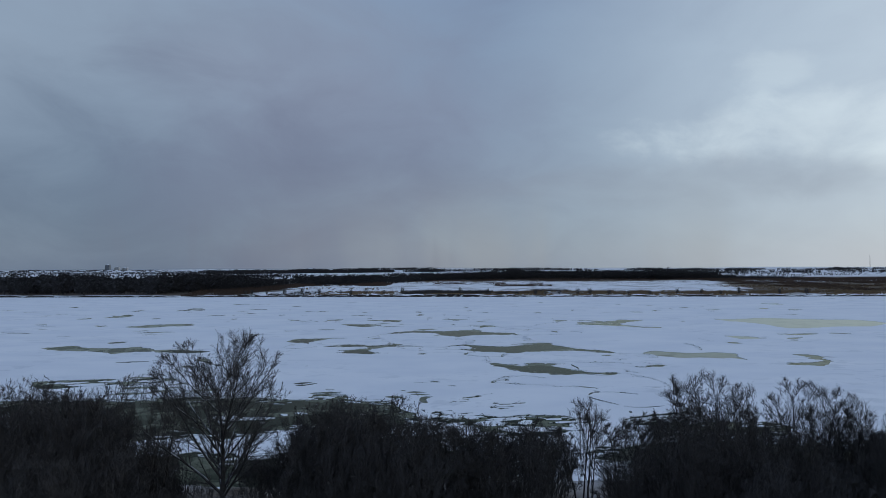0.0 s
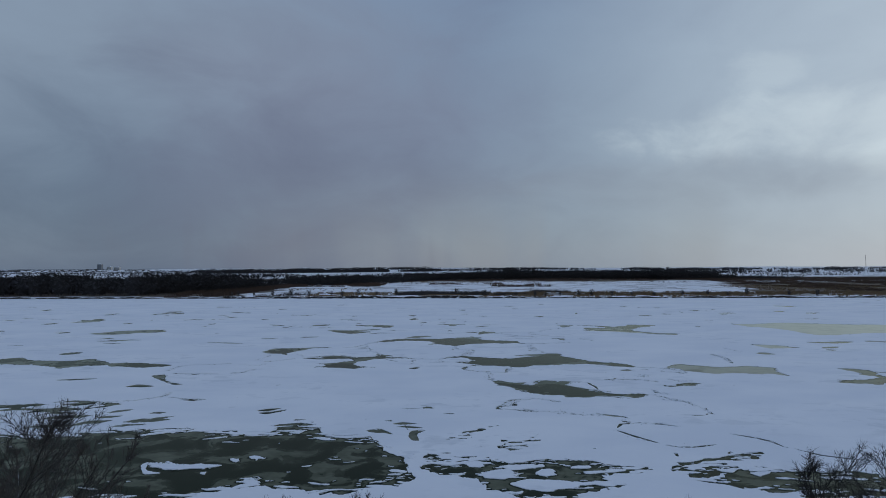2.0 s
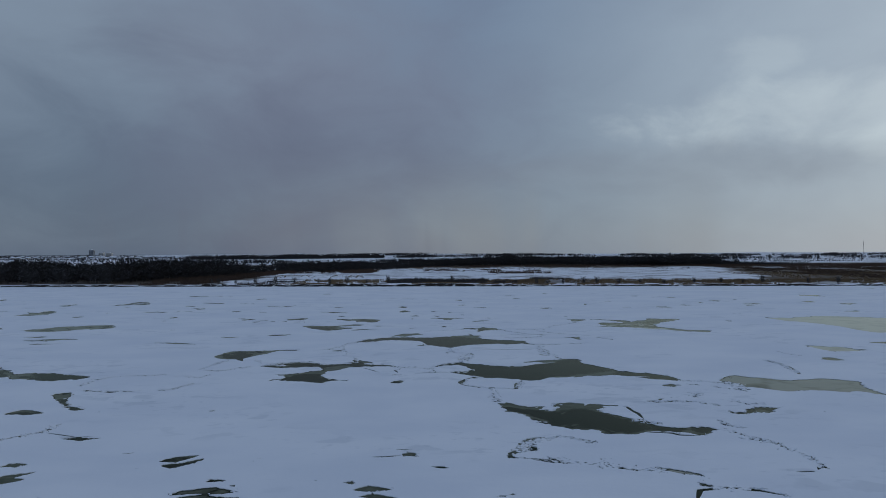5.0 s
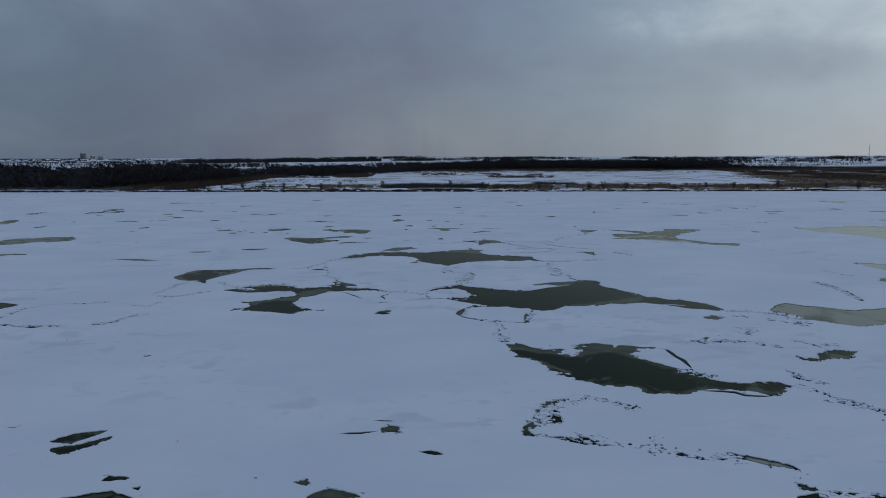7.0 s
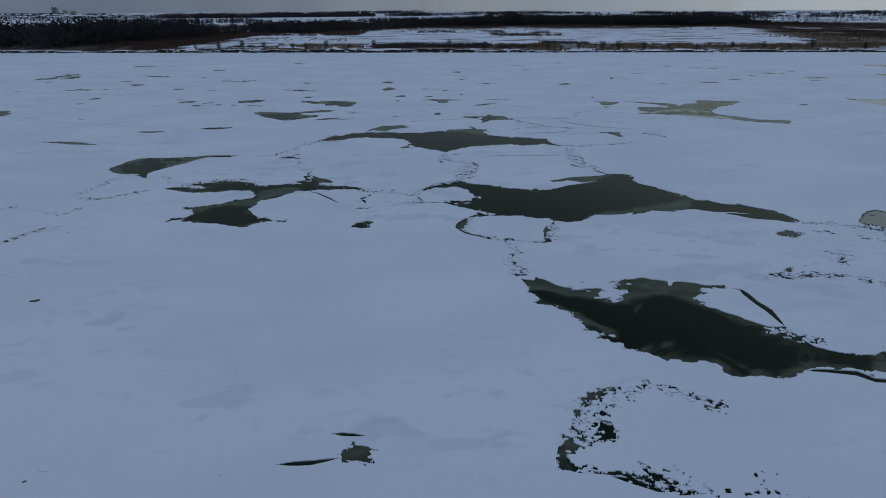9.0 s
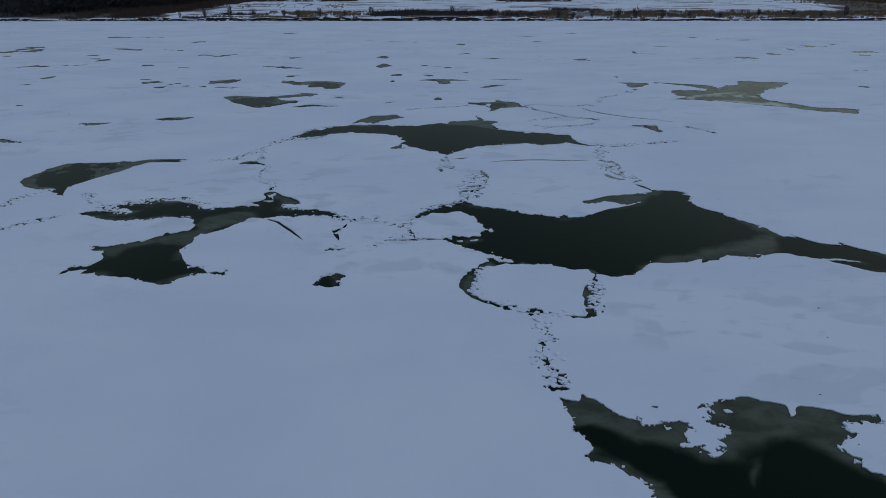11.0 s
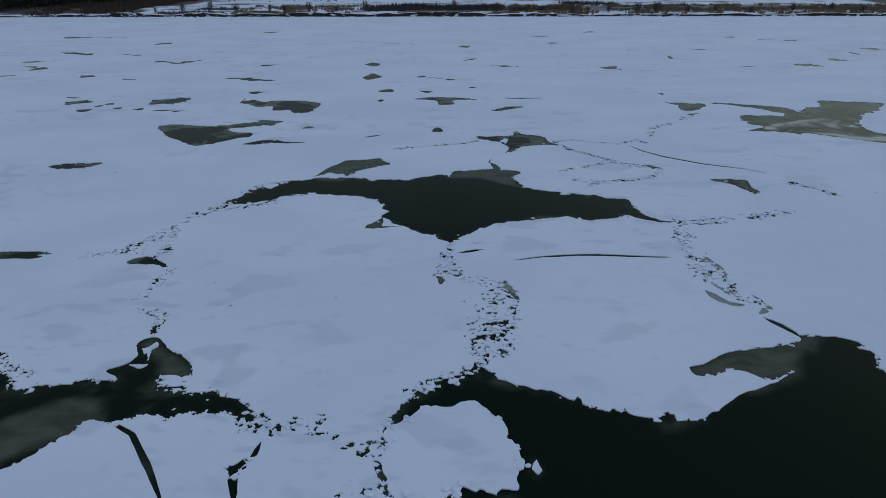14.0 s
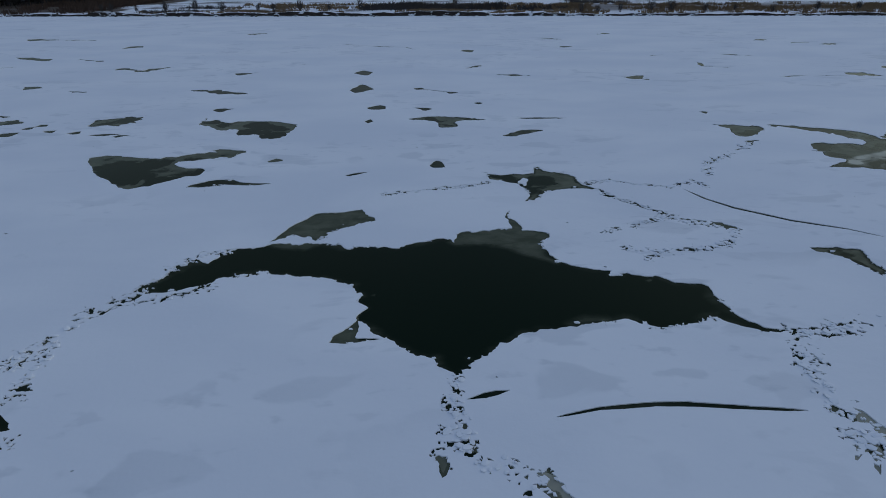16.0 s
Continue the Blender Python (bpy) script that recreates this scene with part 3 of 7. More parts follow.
BRASH.append((1.4, [(9.7, 99.6), (11.2, 99.2), (12.7, 98.7), (13.7, 98.4), (14.8, 99.2)]))
BRASH.append((1.1, [(13.9, 97.9), (15.2, 97.5), (16.1, 97.1), (17.9, 96.5)]))
POOLS.append((0.6, [(14.3, 105.5), (14.7, 105.5), (14.6, 104.7), (14.2, 104.5)]))
POOLS.append((0.58, [(-103.5, 145.6), (-100.6, 148.7), (-97.7, 150.9), (-92.7, 146.4), (-84.4, 145.6), (-81.0, 148.3), (-76.3, 145.4), (-72.5, 142.0), (-69.3, 143.2), (-62.5, 141.1), (-58.3, 139.7), (-59.5, 137.4), (-64.2, 136.3), (-70.2, 138.2), (-74.4, 139.0), (-79.3, 136.7), (-86.6, 139.3), (-95.1, 141.4)]))
BRASH.append((1.2, [(-56.1, 133.0), (-56.0, 136.9), (-54.2, 139.9), (-49.6, 140.1), (-46.8, 141.0)]))
BRASH.append((1.2, [(-44.5, 140.0), (-42.0, 139.0), (-40.0, 138.3), (-39.4, 139.9)]))
BRASH.append((1.2, [(-42.6, 145.1), (-42.2, 149.6), (-41.7, 152.4), (-40.3, 154.6)]))
BRASH.append((1.2, [(-41.4, 144.3), (-38.8, 143.9), (-36.6, 145.6), (-35.1, 147.5)]))
BRASH.append((1.1, [(-35.8, 153.6), (-33.4, 150.6), (-31.1, 148.9), (-29.2, 148.5)]))
CRACKS.append((0.8, [(-53.6, 129.6), (-51.2, 129.1), (-48.8, 128.5), (-46.9, 129.2)]))
CRACKS.append((0.9, [(-42.6, 129.4), (-41.1, 129.8), (-40.4, 131.1), (-39.8, 132.6), (-39.2, 134.2)]))
BRASH.append((1.0, [(-42.4, 129.6), (-40.5, 130.6), (-39.7, 132.4), (-38.1, 134.5)]))
BRASH.append((1.0, [(-53.6, 129.6), (-49.8, 129.0), (-45.2, 129.2)]))
CRACKS.append((0.35, [(-41.3, 144.0), (-39.3, 143.6)]))
CRACKS.append((0.3, [(-36.8, 109.3), (-36.5, 109.5)]))
CRACKS.append((0.3, [(-33.7, 108.3), (-33.8, 108.7)]))
CRACKS.append((0.3, [(-30.3, 106.7), (-30.0, 106.9)]))
CRACKS.append((0.3, [(-32.9, 101.9), (-32.1, 101.8), (-31.8, 102.3)]))
CRACKS.append((0.3, [(-29.5, 97.5), (-29.0, 97.8)]))
CRACKS.append((0.3, [(-26.8, 97.2), (-26.6, 97.3)]))
CRACKS.append((0.3, [(-18.8, 100.2), (-18.1, 100.1)]))
CRACKS.append((0.3, [(-10.2, 99.8), (-10.0, 99.9)]))
CRACKS.append((0.7, [(-1.8, 97.8), (-1.1, 97.7), (-0.1, 97.4)]))
CRACKS.append((0.3, [(-7.7, 100.5), (-6.1, 100.6), (-4.8, 100.9)]))
CRACKS.append((0.3, [(-5.5, 102.7), (-3.7, 102.5)]))
CRACKS.append((3.23, [(-107.2, 245.9), (-98.6, 247.5), (-88.3, 250.2)]))
CRACKS.append((1.7, [(-86.3, 220.1), (-83.9, 221.4)]))
CRACKS.append((1.18, [(-72.9, 199.5), (-71.1, 199.0)]))
CRACKS.append((2.16, [(-99.2, 268.8), (-90.7, 272.4)]))
CRACKS.append((2.78, [(-95.0, 262.6), (-87.0, 258.8)]))
CRACKS.append((2.35, [(-100.5, 287.0), (-88.0, 280.5)]))
CRACKS.append((3.44, [(-121.5, 324.4), (-99.5, 321.1)]))
CRACKS.append((2.97, [(-82.8, 306.5), (-78.3, 304.4)]))
CRACKS.append((4.02, [(-67.4, 270.1), (-61.3, 266.1), (-57.4, 271.0)]))
CRACKS.append((3.51, [(-83.4, 283.3), (-76.1, 280.0)]))
CRACKS.append((1.64, [(-74.6, 249.7), (-70.6, 248.5)]))
CRACKS.append((1.73, [(-79.2, 251.9), (-78.3, 253.0)]))
CRACKS.append((3.1, [(-64.4, 245.4), (-60.6, 244.3)]))
CRACKS.append((1.61, [(-57.1, 216.6), (-54.8, 217.8)]))
CRACKS.append((2.79, [(-55.6, 219.2), (-54.7, 220.5), (-53.6, 221.9)]))
CRACKS.append((1.83, [(-64.9, 227.4), (-61.7, 226.5)]))
CRACKS.append((1.59, [(-48.3, 217.0), (-46.6, 216.9)]))
CRACKS.append((1.57, [(-41.6, 215.5), (-39.6, 216.1)]))
CRACKS.append((2.27, [(-43.3, 245.6), (-32.3, 242.3)]))
CRACKS.append((2.94, [(-39.8, 260.4), (-36.8, 263.9)]))
CRACKS.append((1.95, [(-34.1, 230.3), (-31.1, 231.0)]))
CRACKS.append((2.19, [(-30.9, 273.9), (-29.2, 273.9)]))
CRACKS.append((2.91, [(-17.5, 261.9), (-13.8, 263.0)]))
CRACKS.append((3.94, [(-15.7, 244.6), (-11.7, 245.5)]))
CRACKS.append((3.01, [(-4.9, 246.2), (2.6, 242.1)]))
CRACKS.append((1.93, [(-11.3, 231.2), (-8.5, 230.3)]))
CRACKS.append((1.92, [(-4.4, 231.0), (-1.5, 230.1)]))
CRACKS.append((1.15, [(-10.6, 222.7), (-9.4, 222.7)]))
CRACKS.append((3.91, [(-60.3, 334.6), (-54.4, 336.7)]))
CRACKS.append((4.07, [(4.2, 293.5), (7.8, 295.0)]))
CRACKS.append((3.18, [(4.5, 267.2), (8.1, 271.0)]))
CRACKS.append((2.76, [(10.3, 259.6), (16.9, 258.2)]))
CRACKS.append((2.03, [(4.8, 234.0), (6.3, 233.9)]))
CRACKS.append((4.31, [(33.5, 256.4), (37.8, 253.0)]))
CRACKS.append((3.73, [(45.5, 328.7), (50.1, 330.8)]))
CRACKS.append((3.3, [(27.6, 318.6), (33.3, 316.2)]))
CRACKS.append((1.23, [(36.9, 227.3), (38.1, 227.2)]))
CRACKS.append((6.0, [(84.0, 311.5), (88.5, 313.3)]))
CRACKS.append((2.39, [(63.3, 285.9), (70.6, 282.5)]))
CRACKS.append((3.56, [(77.2, 259.4), (82.1, 255.7)]))
CRACKS.append((2.93, [(88.1, 265.1), (92.0, 263.6)]))
CRACKS.append((2.97, [(95.9, 301.3), (103.0, 304.7)]))
CRACKS.append((3.03, [(91.0, 305.3), (96.5, 306.9)]))
CRACKS.append((2.22, [(99.7, 275.3), (101.2, 275.2)]))
CRACKS.append((3.57, [(107.6, 285.4), (114.9, 282.0)]))
CRACKS.append((2.53, [(119.5, 289.7), (121.1, 288.0)]))
CRACKS.append((2.06, [(92.7, 234.5), (96.4, 235.2)]))
CRACKS.append((1.91, [(109.8, 260.5), (114.2, 261.5)]))
CRACKS.append((1.51, [(80.6, 213.3), (82.6, 213.9)]))
CRACKS.append((2.28, [(-122.1, 275.0), (-118.9, 277.6)]))
CRACKS.append((2.1, [(-121.7, 267.2), (-120.2, 269.7)]))
CRACKS.append((1.2, [(-46.0, 225.3), (-43.0, 225.2)]))
CRACKS.append((2.87, [(27.2, 299.3), (32.9, 300.8)]))
CRACKS.append((2.45, [(47.3, 283.5), (51.0, 284.9)]))
CRACKS.append((5.8, [(-148.6, 272.7), (-149.9, 283.8)]))
CRACKS.append((6.0, [(-129.0, 273.7), (-125.7, 294.6)]))
CRACKS.append((3.33, [(-87.1, 229.1), (-84.6, 229.0)]))
CRACKS.append((5.67, [(-140.7, 248.1), (-136.6, 251.3)]))
CRACKS.append((2.29, [(-119.9, 233.4), (-116.9, 231.8)]))
CRACKS.append((2.66, [(-117.4, 245.3), (-114.7, 245.2)]))
CRACKS.append((4.93, [(148.9, 268.5), (154.7, 266.0)]))
CRACKS.append((4.9, [(160.1, 309.8), (170.1, 312.2)]))
CRACKS.append((4.91, [(-149.7, 232.7), (-144.5, 232.4)]))
CRACKS.append((6.0, [(-142.6, 238.4), (-135.7, 249.0)]))
CRACKS.append((3.59, [(-123.2, 204.1), (-119.6, 202.5)]))
CRACKS.append((6.0, [(-147.6, 272.6), (-147.9, 281.4)]))
CRACKS.append((6.0, [(-130.8, 274.5), (-120.6, 285.8)]))
CRACKS.append((3.97, [(-92.4, 155.4), (-90.4, 156.9), (-88.5, 158.5)]))
CRACKS.append((1.48, [(-71.9, 123.2), (-69.2, 123.6), (-65.0, 124.5)]))
CRACKS.append((3.21, [(92.0, 171.8), (97.4, 170.5), (104.9, 172.3)]))
CRACKS.append((2.0, [(88.2, 156.9), (90.6, 157.7)]))
CRACKS.append((2.16, [(89.2, 160.3), (94.8, 162.8)]))
CRACKS.append((6.0, [(-199.7, 304.4), (-193.9, 307.5)]))
CRACKS.append((4.73, [(141.6, 278.1), (146.8, 274.7)]))
CRACKS.append((4.48, [(148.3, 265.7), (156.7, 268.0)]))
CRACKS.append((4.57, [(112.8, 267.9), (120.9, 270.3)]))
POOLS.append((0.62, [(-4.7, 101.3), (-4.2, 101.9), (-3.7, 101.9), (-3.1, 101.4), (-3.1, 100.7), (-4.0, 100.6), (-4.5, 100.8)]))
POOLS.append((0.5, [(-74.0, 101.9), (-65.8, 103.8), (-61.8, 105.1), (-57.7, 106.5), (-53.4, 105.7), (-49.6, 104.2), (-51.3, 101.6), (-55.3, 100.3), (-58.6, 99.4), (-61.3, 97.9), (-68.6, 95.7)]))
POOLS.append((0.58, [(-69.7, 86.5), (-61.4, 87.5), (-54.1, 88.3), (-50.2, 88.5), (-45.9, 89.2), (-41.6, 90.1), (-38.6, 90.8), (-35.0, 90.5), (-31.2, 89.7), (-28.0, 89.4), (-26.0, 88.7), (-24.5, 88.0), (-22.9, 89.4), (-22.9, 91.8), (-21.2, 93.1), (-21.4, 95.3), (-20.1, 94.5), (-18.4, 91.8), (-16.9, 89.8), (-15.3, 88.8), (-13.2, 88.0), (-11.0, 86.9), (-9.4, 84.7), (-7.9, 81.7), (-6.1, 78.9), (-5.4, 76.4), (-4.7, 74.1), (-4.8, 71.8), (-7.0, 70.3), (-9.1, 70.0), (-11.7, 68.9), (-14.0, 69.6), (-15.9, 70.5), (-17.7, 70.9), (-20.4, 70.6), (-22.3, 69.6), (-23.9, 68.2), (-25.9, 67.8), (-27.1, 67.1), (-30.1, 67.8), (-29.2, 65.0), (-35.7, 66.4), (-39.1, 66.1), (-41.9, 65.7), (-51.0, 64.4)]))
FLOES.append((0, [(-31.9, 77.8), (-29.5, 77.3), (-25.6, 77.1), (-24.2, 76.7), (-25.8, 75.9), (-28.8, 75.8), (-31.1, 76.8)]))
POOLS.append((0.58, [(-3.5, 80.3), (-1.2, 80.3), (1.1, 79.4), (2.8, 78.5), (5.0, 77.4), (7.3, 78.1), (10.8, 78.4), (12.9, 77.7), (14.9, 76.8), (16.9, 76.0), (19.2, 75.7), (17.9, 74.2), (15.7, 73.9), (13.9, 73.0), (15.0, 71.6), (12.0, 69.8), (8.6, 67.4), (5.9, 68.0), (3.2, 69.9), (1.4, 72.6), (-0.7, 73.2), (-2.8, 74.1), (-4.2, 75.6), (-4.1, 78.0)]))
RAFTS.append((0, [(2.2, 73.7), (3.4, 75.1), (5.0, 75.2), (5.2, 73.7), (4.0, 72.8), (2.5, 72.8)]))
RAFTS.append((0, [(7.3, 74.0), (8.0, 75.5), (9.4, 75.5), (9.3, 73.6), (8.1, 72.8)]))
RAFTS.append((0, [(4.6, 71.4), (6.5, 72.5), (9.5, 72.2), (11.3, 71.1), (9.6, 69.8), (6.2, 70.1)]))
RAFTS.append((0, [(1.0, 76.8), (2.1, 77.1), (2.5, 76.2), (1.5, 75.8)]))
RAFTS.append((0, [(-32.4, 76.7), (-32.2, 77.8), (-31.3, 75.5), (-29.4, 74.6), (-30.9, 74.3)]))
RAFTS.append((0, [(-23.8, 78.7), (-22.9, 79.1), (-22.7, 77.7)]))
RAFTS.append((0, [(-22.4, 79.1), (-21.7, 79.8), (-20.5, 78.7), (-21.5, 78.2)]))
RAFTS.append((0, [(-20.3, 88.6), (-18.8, 89.3), (-19.0, 88.1)]))
RAFTS.append((0, [(-25.4, 74.6), (-24.9, 74.9), (-24.8, 74.0)]))
RAFTS.append((0, [(-9.4, 84.7), (-7.4, 83.6), (-6.3, 81.5), (-8.0, 82.6)]))
RAFTS.append((0, [(-7.2, 81.1), (-4.8, 80.3), (-5.2, 78.6)]))
RAFTS.append((0, [(-5.3, 75.9), (-4.2, 74.8), (-5.0, 74.4)]))
RAFTS.append((0, [(22.5, 75.6), (24.8, 76.6), (23.5, 75.0)]))
RAFTS.append((0, [(25.2, 75.0), (27.6, 75.6), (26.3, 74.1)]))
RAFTS.append((0, [(23.5, 73.1), (25.6, 73.8), (24.4, 72.4)]))
RAFTS.append((0, [(27.9, 74.1), (30.2, 74.5), (28.5, 73.3)]))
POOLS.append((0.58, [(22.0, 77.3), (24.2, 77.7), (26.8, 78.6), (29.2, 80.0), (31.5, 81.0), (32.7, 79.9), (30.3, 78.2), (27.8, 77.2), (28.1, 75.6), (30.5, 75.9), (32.3, 74.5), (35.8, 74.9), (39.4, 74.0), (40.1, 70.9), (34.5, 67.2), (29.8, 67.9), (27.5, 69.7), (25.2, 70.7), (23.0, 71.6), (22.5, 73.8), (21.4, 75.0)]))
POOLS.append((0.78, [(-1.9, 85.2), (-0.6, 86.8), (1.5, 89.0), (3.2, 90.5), (5.6, 91.4), (3.5, 89.5), (2.1, 87.9), (1.0, 85.6), (-0.6, 85.4)]))
POOLS.append((0.78, [(1.7, 83.1), (3.7, 83.3), (5.0, 83.9), (5.8, 85.4), (6.7, 84.5), (8.8, 86.2), (9.2, 87.1), (8.6, 84.9), (7.8, 83.5), (7.8, 82.1), (6.0, 81.5), (4.6, 82.1), (3.7, 82.9)]))
POOLS.append((0.78, [(-5.8, 89.1), (-3.9, 89.6), (-4.9, 87.9), (-4.5, 85.1), (-5.2, 85.1), (-5.8, 86.8)]))
POOLS.append((0.66, [(-8.3, 92.4), (-7.1, 93.3), (-5.1, 92.6), (-6.3, 91.9)]))
POOLS.append((0.66, [(-7.5, 91.1), (-6.2, 91.5), (-4.3, 90.6), (-5.5, 90.3)]))
POOLS.append((0.66, [(-6.7, 91.9), (-6.4, 91.6), (-6.0, 89.6), (-6.2, 90.0)]))
POOLS.append((0.66, [(-55.8, 95.5), (-54.1, 97.4), (-49.6, 97.5), (-51.5, 95.8)]))
POOLS.append((0.66, [(-48.4, 98.7), (-47.9, 100.3), (-45.9, 100.8), (-46.6, 99.3)]))
POOLS.append((0.66, [(-49.5, 92.7), (-48.5, 94.5), (-45.4, 94.8), (-46.6, 93.2)]))
POOLS.append((0.66, [(-43.7, 93.7), (-42.0, 95.5), (-37.9, 95.3), (-39.8, 93.7)]))
POOLS.append((0.66, [(-54.9, 91.3), (-52.9, 92.8), (-48.1, 92.7), (-50.3, 91.3)]))
POOLS.append((0.66, [(-43.9, 91.6), (-42.7, 92.9), (-39.6, 92.8), (-41.0, 91.7)]))
POOLS.append((0.66, [(-48.7, 96.0), (-47.7, 97.1), (-45.2, 97.1), (-46.3, 96.1)]))
POOLS.append((0.66, [(-42.4, 98.3), (-41.8, 99.2), (-40.2, 99.1), (-40.8, 98.3)]))
POOLS.append((0.66, [(-57.1, 98.5), (-56.0, 99.6), (-53.1, 99.3), (-54.3, 98.4)]))
POOLS.append((0.66, [(-41.3, 94.8), (-40.4, 96.3), (-38.0, 97.0), (-39.1, 95.5)]))
POOLS.append((0.66, [(-11.3, 89.2), (-10.3, 89.9), (-8.6, 88.7), (-9.6, 88.2)]))
POOLS.append((0.66, [(-10.1, 90.2), (-9.3, 90.0), (-7.8, 88.0), (-8.7, 88.2)]))
POOLS.append((0.66, [(-13.7, 87.4), (-12.8, 88.2), (-11.2, 88.0), (-12.1, 87.3)]))
POOLS.append((0.5, [(22.8, 80.0), (23.2, 80.4), (23.1, 79.3), (22.8, 79.1)]))
POOLS.append((0.5, [(28.6, 80.0), (29.4, 80.8), (29.9, 80.3), (29.1, 79.6)]))
POOLS.append((0.5, [(-0.9, 85.4), (-1.8, 85.9), (-3.1, 85.7), (-2.2, 85.3)]))
POOLS.append((0.5, [(18.0, 74.6), (18.6, 75.2), (19.0, 75.1), (18.5, 74.5)]))
CRACKS.append((0.6, [(19.7, 90.0), (20.8, 92.0), (23.1, 92.5), (25.7, 91.9), (27.6, 90.6)]))
CRACKS.append((0.6, [(19.4, 89.3), (20.8, 86.5), (22.7, 83.7)]))
CRACKS.append((0.5, [(23.1, 83.1), (24.3, 82.3), (26.1, 82.3), (28.9, 83.2)]))
CRACKS.append((0.55, [(32.3, 87.5), (34.6, 85.7), (35.6, 84.2), (35.9, 82.0)]))
CRACKS.append((0.5, [(36.6, 81.6), (38.1, 79.3), (39.8, 78.4), (42.3, 77.4)]))
CRACKS.append((0.5, [(34.8, 100.2), (34.8, 98.0), (33.5, 96.5)]))
CRACKS.append((0.35, [(31.2, 96.0), (33.3, 96.2)]))
CRACKS.append((0.3, [(-42.9, 107.4), (-40.7, 107.3), (-38.7, 107.7)]))
CRACKS.append((0.3, [(-45.3, 109.0), (-40.7, 107.3)]))
BRASH.append((1.0, [(-53.4, 105.0), (-48.5, 106.7), (-45.5, 109.3), (-46.0, 111.8)]))
BRASH.append((1.1, [(22.7, 92.2), (26.2, 92.2), (28.1, 90.9)]))
BRASH.append((1.0, [(19.2, 88.8), (20.7, 86.0), (22.5, 83.3), (23.7, 82.3), (26.0, 82.1), (28.8, 83.0)]))
BRASH.append((1.0, [(33.6, 86.3), (35.3, 84.6), (35.9, 82.0), (36.8, 81.0), (38.1, 79.3)]))
BRASH.append((1.0, [(30.7, 109.1), (32.3, 106.4), (34.0, 104.6), (34.7, 100.2), (34.4, 97.1)]))
BRASH.append((2.0, [(-13.8, 87.8), (-10.2, 85.8), (-7.3, 82.2), (-5.3, 79.8), (-4.3, 77.2)]))
BRASH.append((1.2, [(0.5, 78.8), (3.3, 77.8), (5.5, 77.4)]))
POOLS.append((0.12, [(-20.4, 175.8), (-20.0, 177.0), (-19.3, 178.0), (-19.2, 179.2), (-18.6, 180.6), (-18.0, 181.2), (-16.3, 182.4), (-14.3, 182.9), (-12.9, 183.6), (-11.5, 183.8), (-9.6, 183.6), (-7.8, 182.8), (-5.6, 182.7), (-3.4, 182.5), (-1.7, 183.3), (0.9, 183.7), (2.1, 172.9), (1.7, 168.0), (1.1, 167.6), (0.7, 167.1), (0.2, 167.8), (-0.9, 168.7), (-1.8, 169.3), (-2.9, 170.5), (-3.7, 171.1), (-4.2, 172.0), (-4.8, 172.9), (-4.4, 173.9), (-5.1, 175.0), (-4.9, 175.5), (-6.0, 176.6), (-7.4, 177.8), (-9.0, 178.1), (-11.1, 178.6), (-11.9, 178.7), (-13.4, 178.5), (-14.9, 178.1), (-15.7, 177.1), (-17.6, 176.2), (-19.3, 175.8)]))
POOLS.append((0.12, [(-1.7, 183.1), (0.9, 183.7), (1.4, 185.4), (3.2, 185.8), (5.5, 186.2), (6.3, 186.7), (6.9, 186.0), (8.4, 185.7), (8.4, 184.8), (7.9, 183.6), (7.8, 181.9), (8.4, 180.5), (9.3, 179.7), (10.8, 179.1), (12.6, 178.5), (14.1, 178.1), (15.2, 177.8), (16.0, 177.0), (17.6, 176.7), (17.9, 175.5), (18.0, 173.7), (18.5, 172.4), (19.5, 171.6), (20.5, 171.3), (19.2, 171.1), (18.1, 171.5), (17.1, 172.2), (16.8, 172.5), (15.6, 172.0), (14.1, 171.6), (13.0, 171.6), (11.9, 172.1), (11.2, 172.6), (10.0, 172.3), (7.4, 171.6), (5.7, 171.1), (4.0, 170.3), (2.9, 169.3), (1.7, 168.0), (1.1, 167.6), (-0.3, 170.5), (-1.4, 174.2)]))
YOUNG.append((1, [(0.7, 183.7), (1.3, 185.8), (5.6, 186.7), (8.7, 186.0), (8.5, 184.4), (7.8, 182.4), (8.6, 180.0), (6.7, 181.2), (5.2, 182.6), (3.0, 183.2)]))
YOUNG.append((1, [(7.6, 172.4), (8.8, 173.2), (10.1, 172.9), (10.2, 172.2), (7.8, 171.7)]))
POOLS.append((0.62, [(-13.3, 183.8), (-12.8, 185.5), (-12.4, 186.9), (-11.5, 188.3), (-10.8, 189.6), (-8.9, 189.8), (-7.0, 190.3), (-6.5, 189.3), (-5.4, 188.2), (-6.6, 187.4), (-7.9, 186.6), (-8.9, 185.5), (-9.7, 184.4), (-9.9, 183.8), (-10.3, 184.6), (-11.8, 185.2), (-12.5, 184.7)]))
YOUNG.append((1, [(-13.6, 183.4), (-12.4, 188.1), (-11.0, 190.4), (-6.5, 190.8), (-5.0, 188.0), (-9.5, 183.1)]))
POOLS.append((0.65, [(-6.1, 170.1), (-5.9, 171.1), (-5.4, 172.0), (-5.0, 172.6), (-4.9, 171.7), (-4.8, 170.6), (-4.2, 170.5), (-3.5, 170.4), (-4.5, 170.1), (-5.4, 169.9)]))
POOLS.append((0.5, [(4.7, 200.2), (5.7, 200.0), (9.2, 200.1), (9.8, 202.3), (10.4, 202.3), (10.7, 200.8), (12.7, 200.0), (13.5, 198.6), (13.7, 196.9), (14.9, 195.3), (12.9, 195.6), (10.1, 194.9), (8.5, 193.1), (7.4, 192.3), (8.2, 194.3), (7.6, 196.7), (5.8, 197.9), (4.8, 198.7)]))
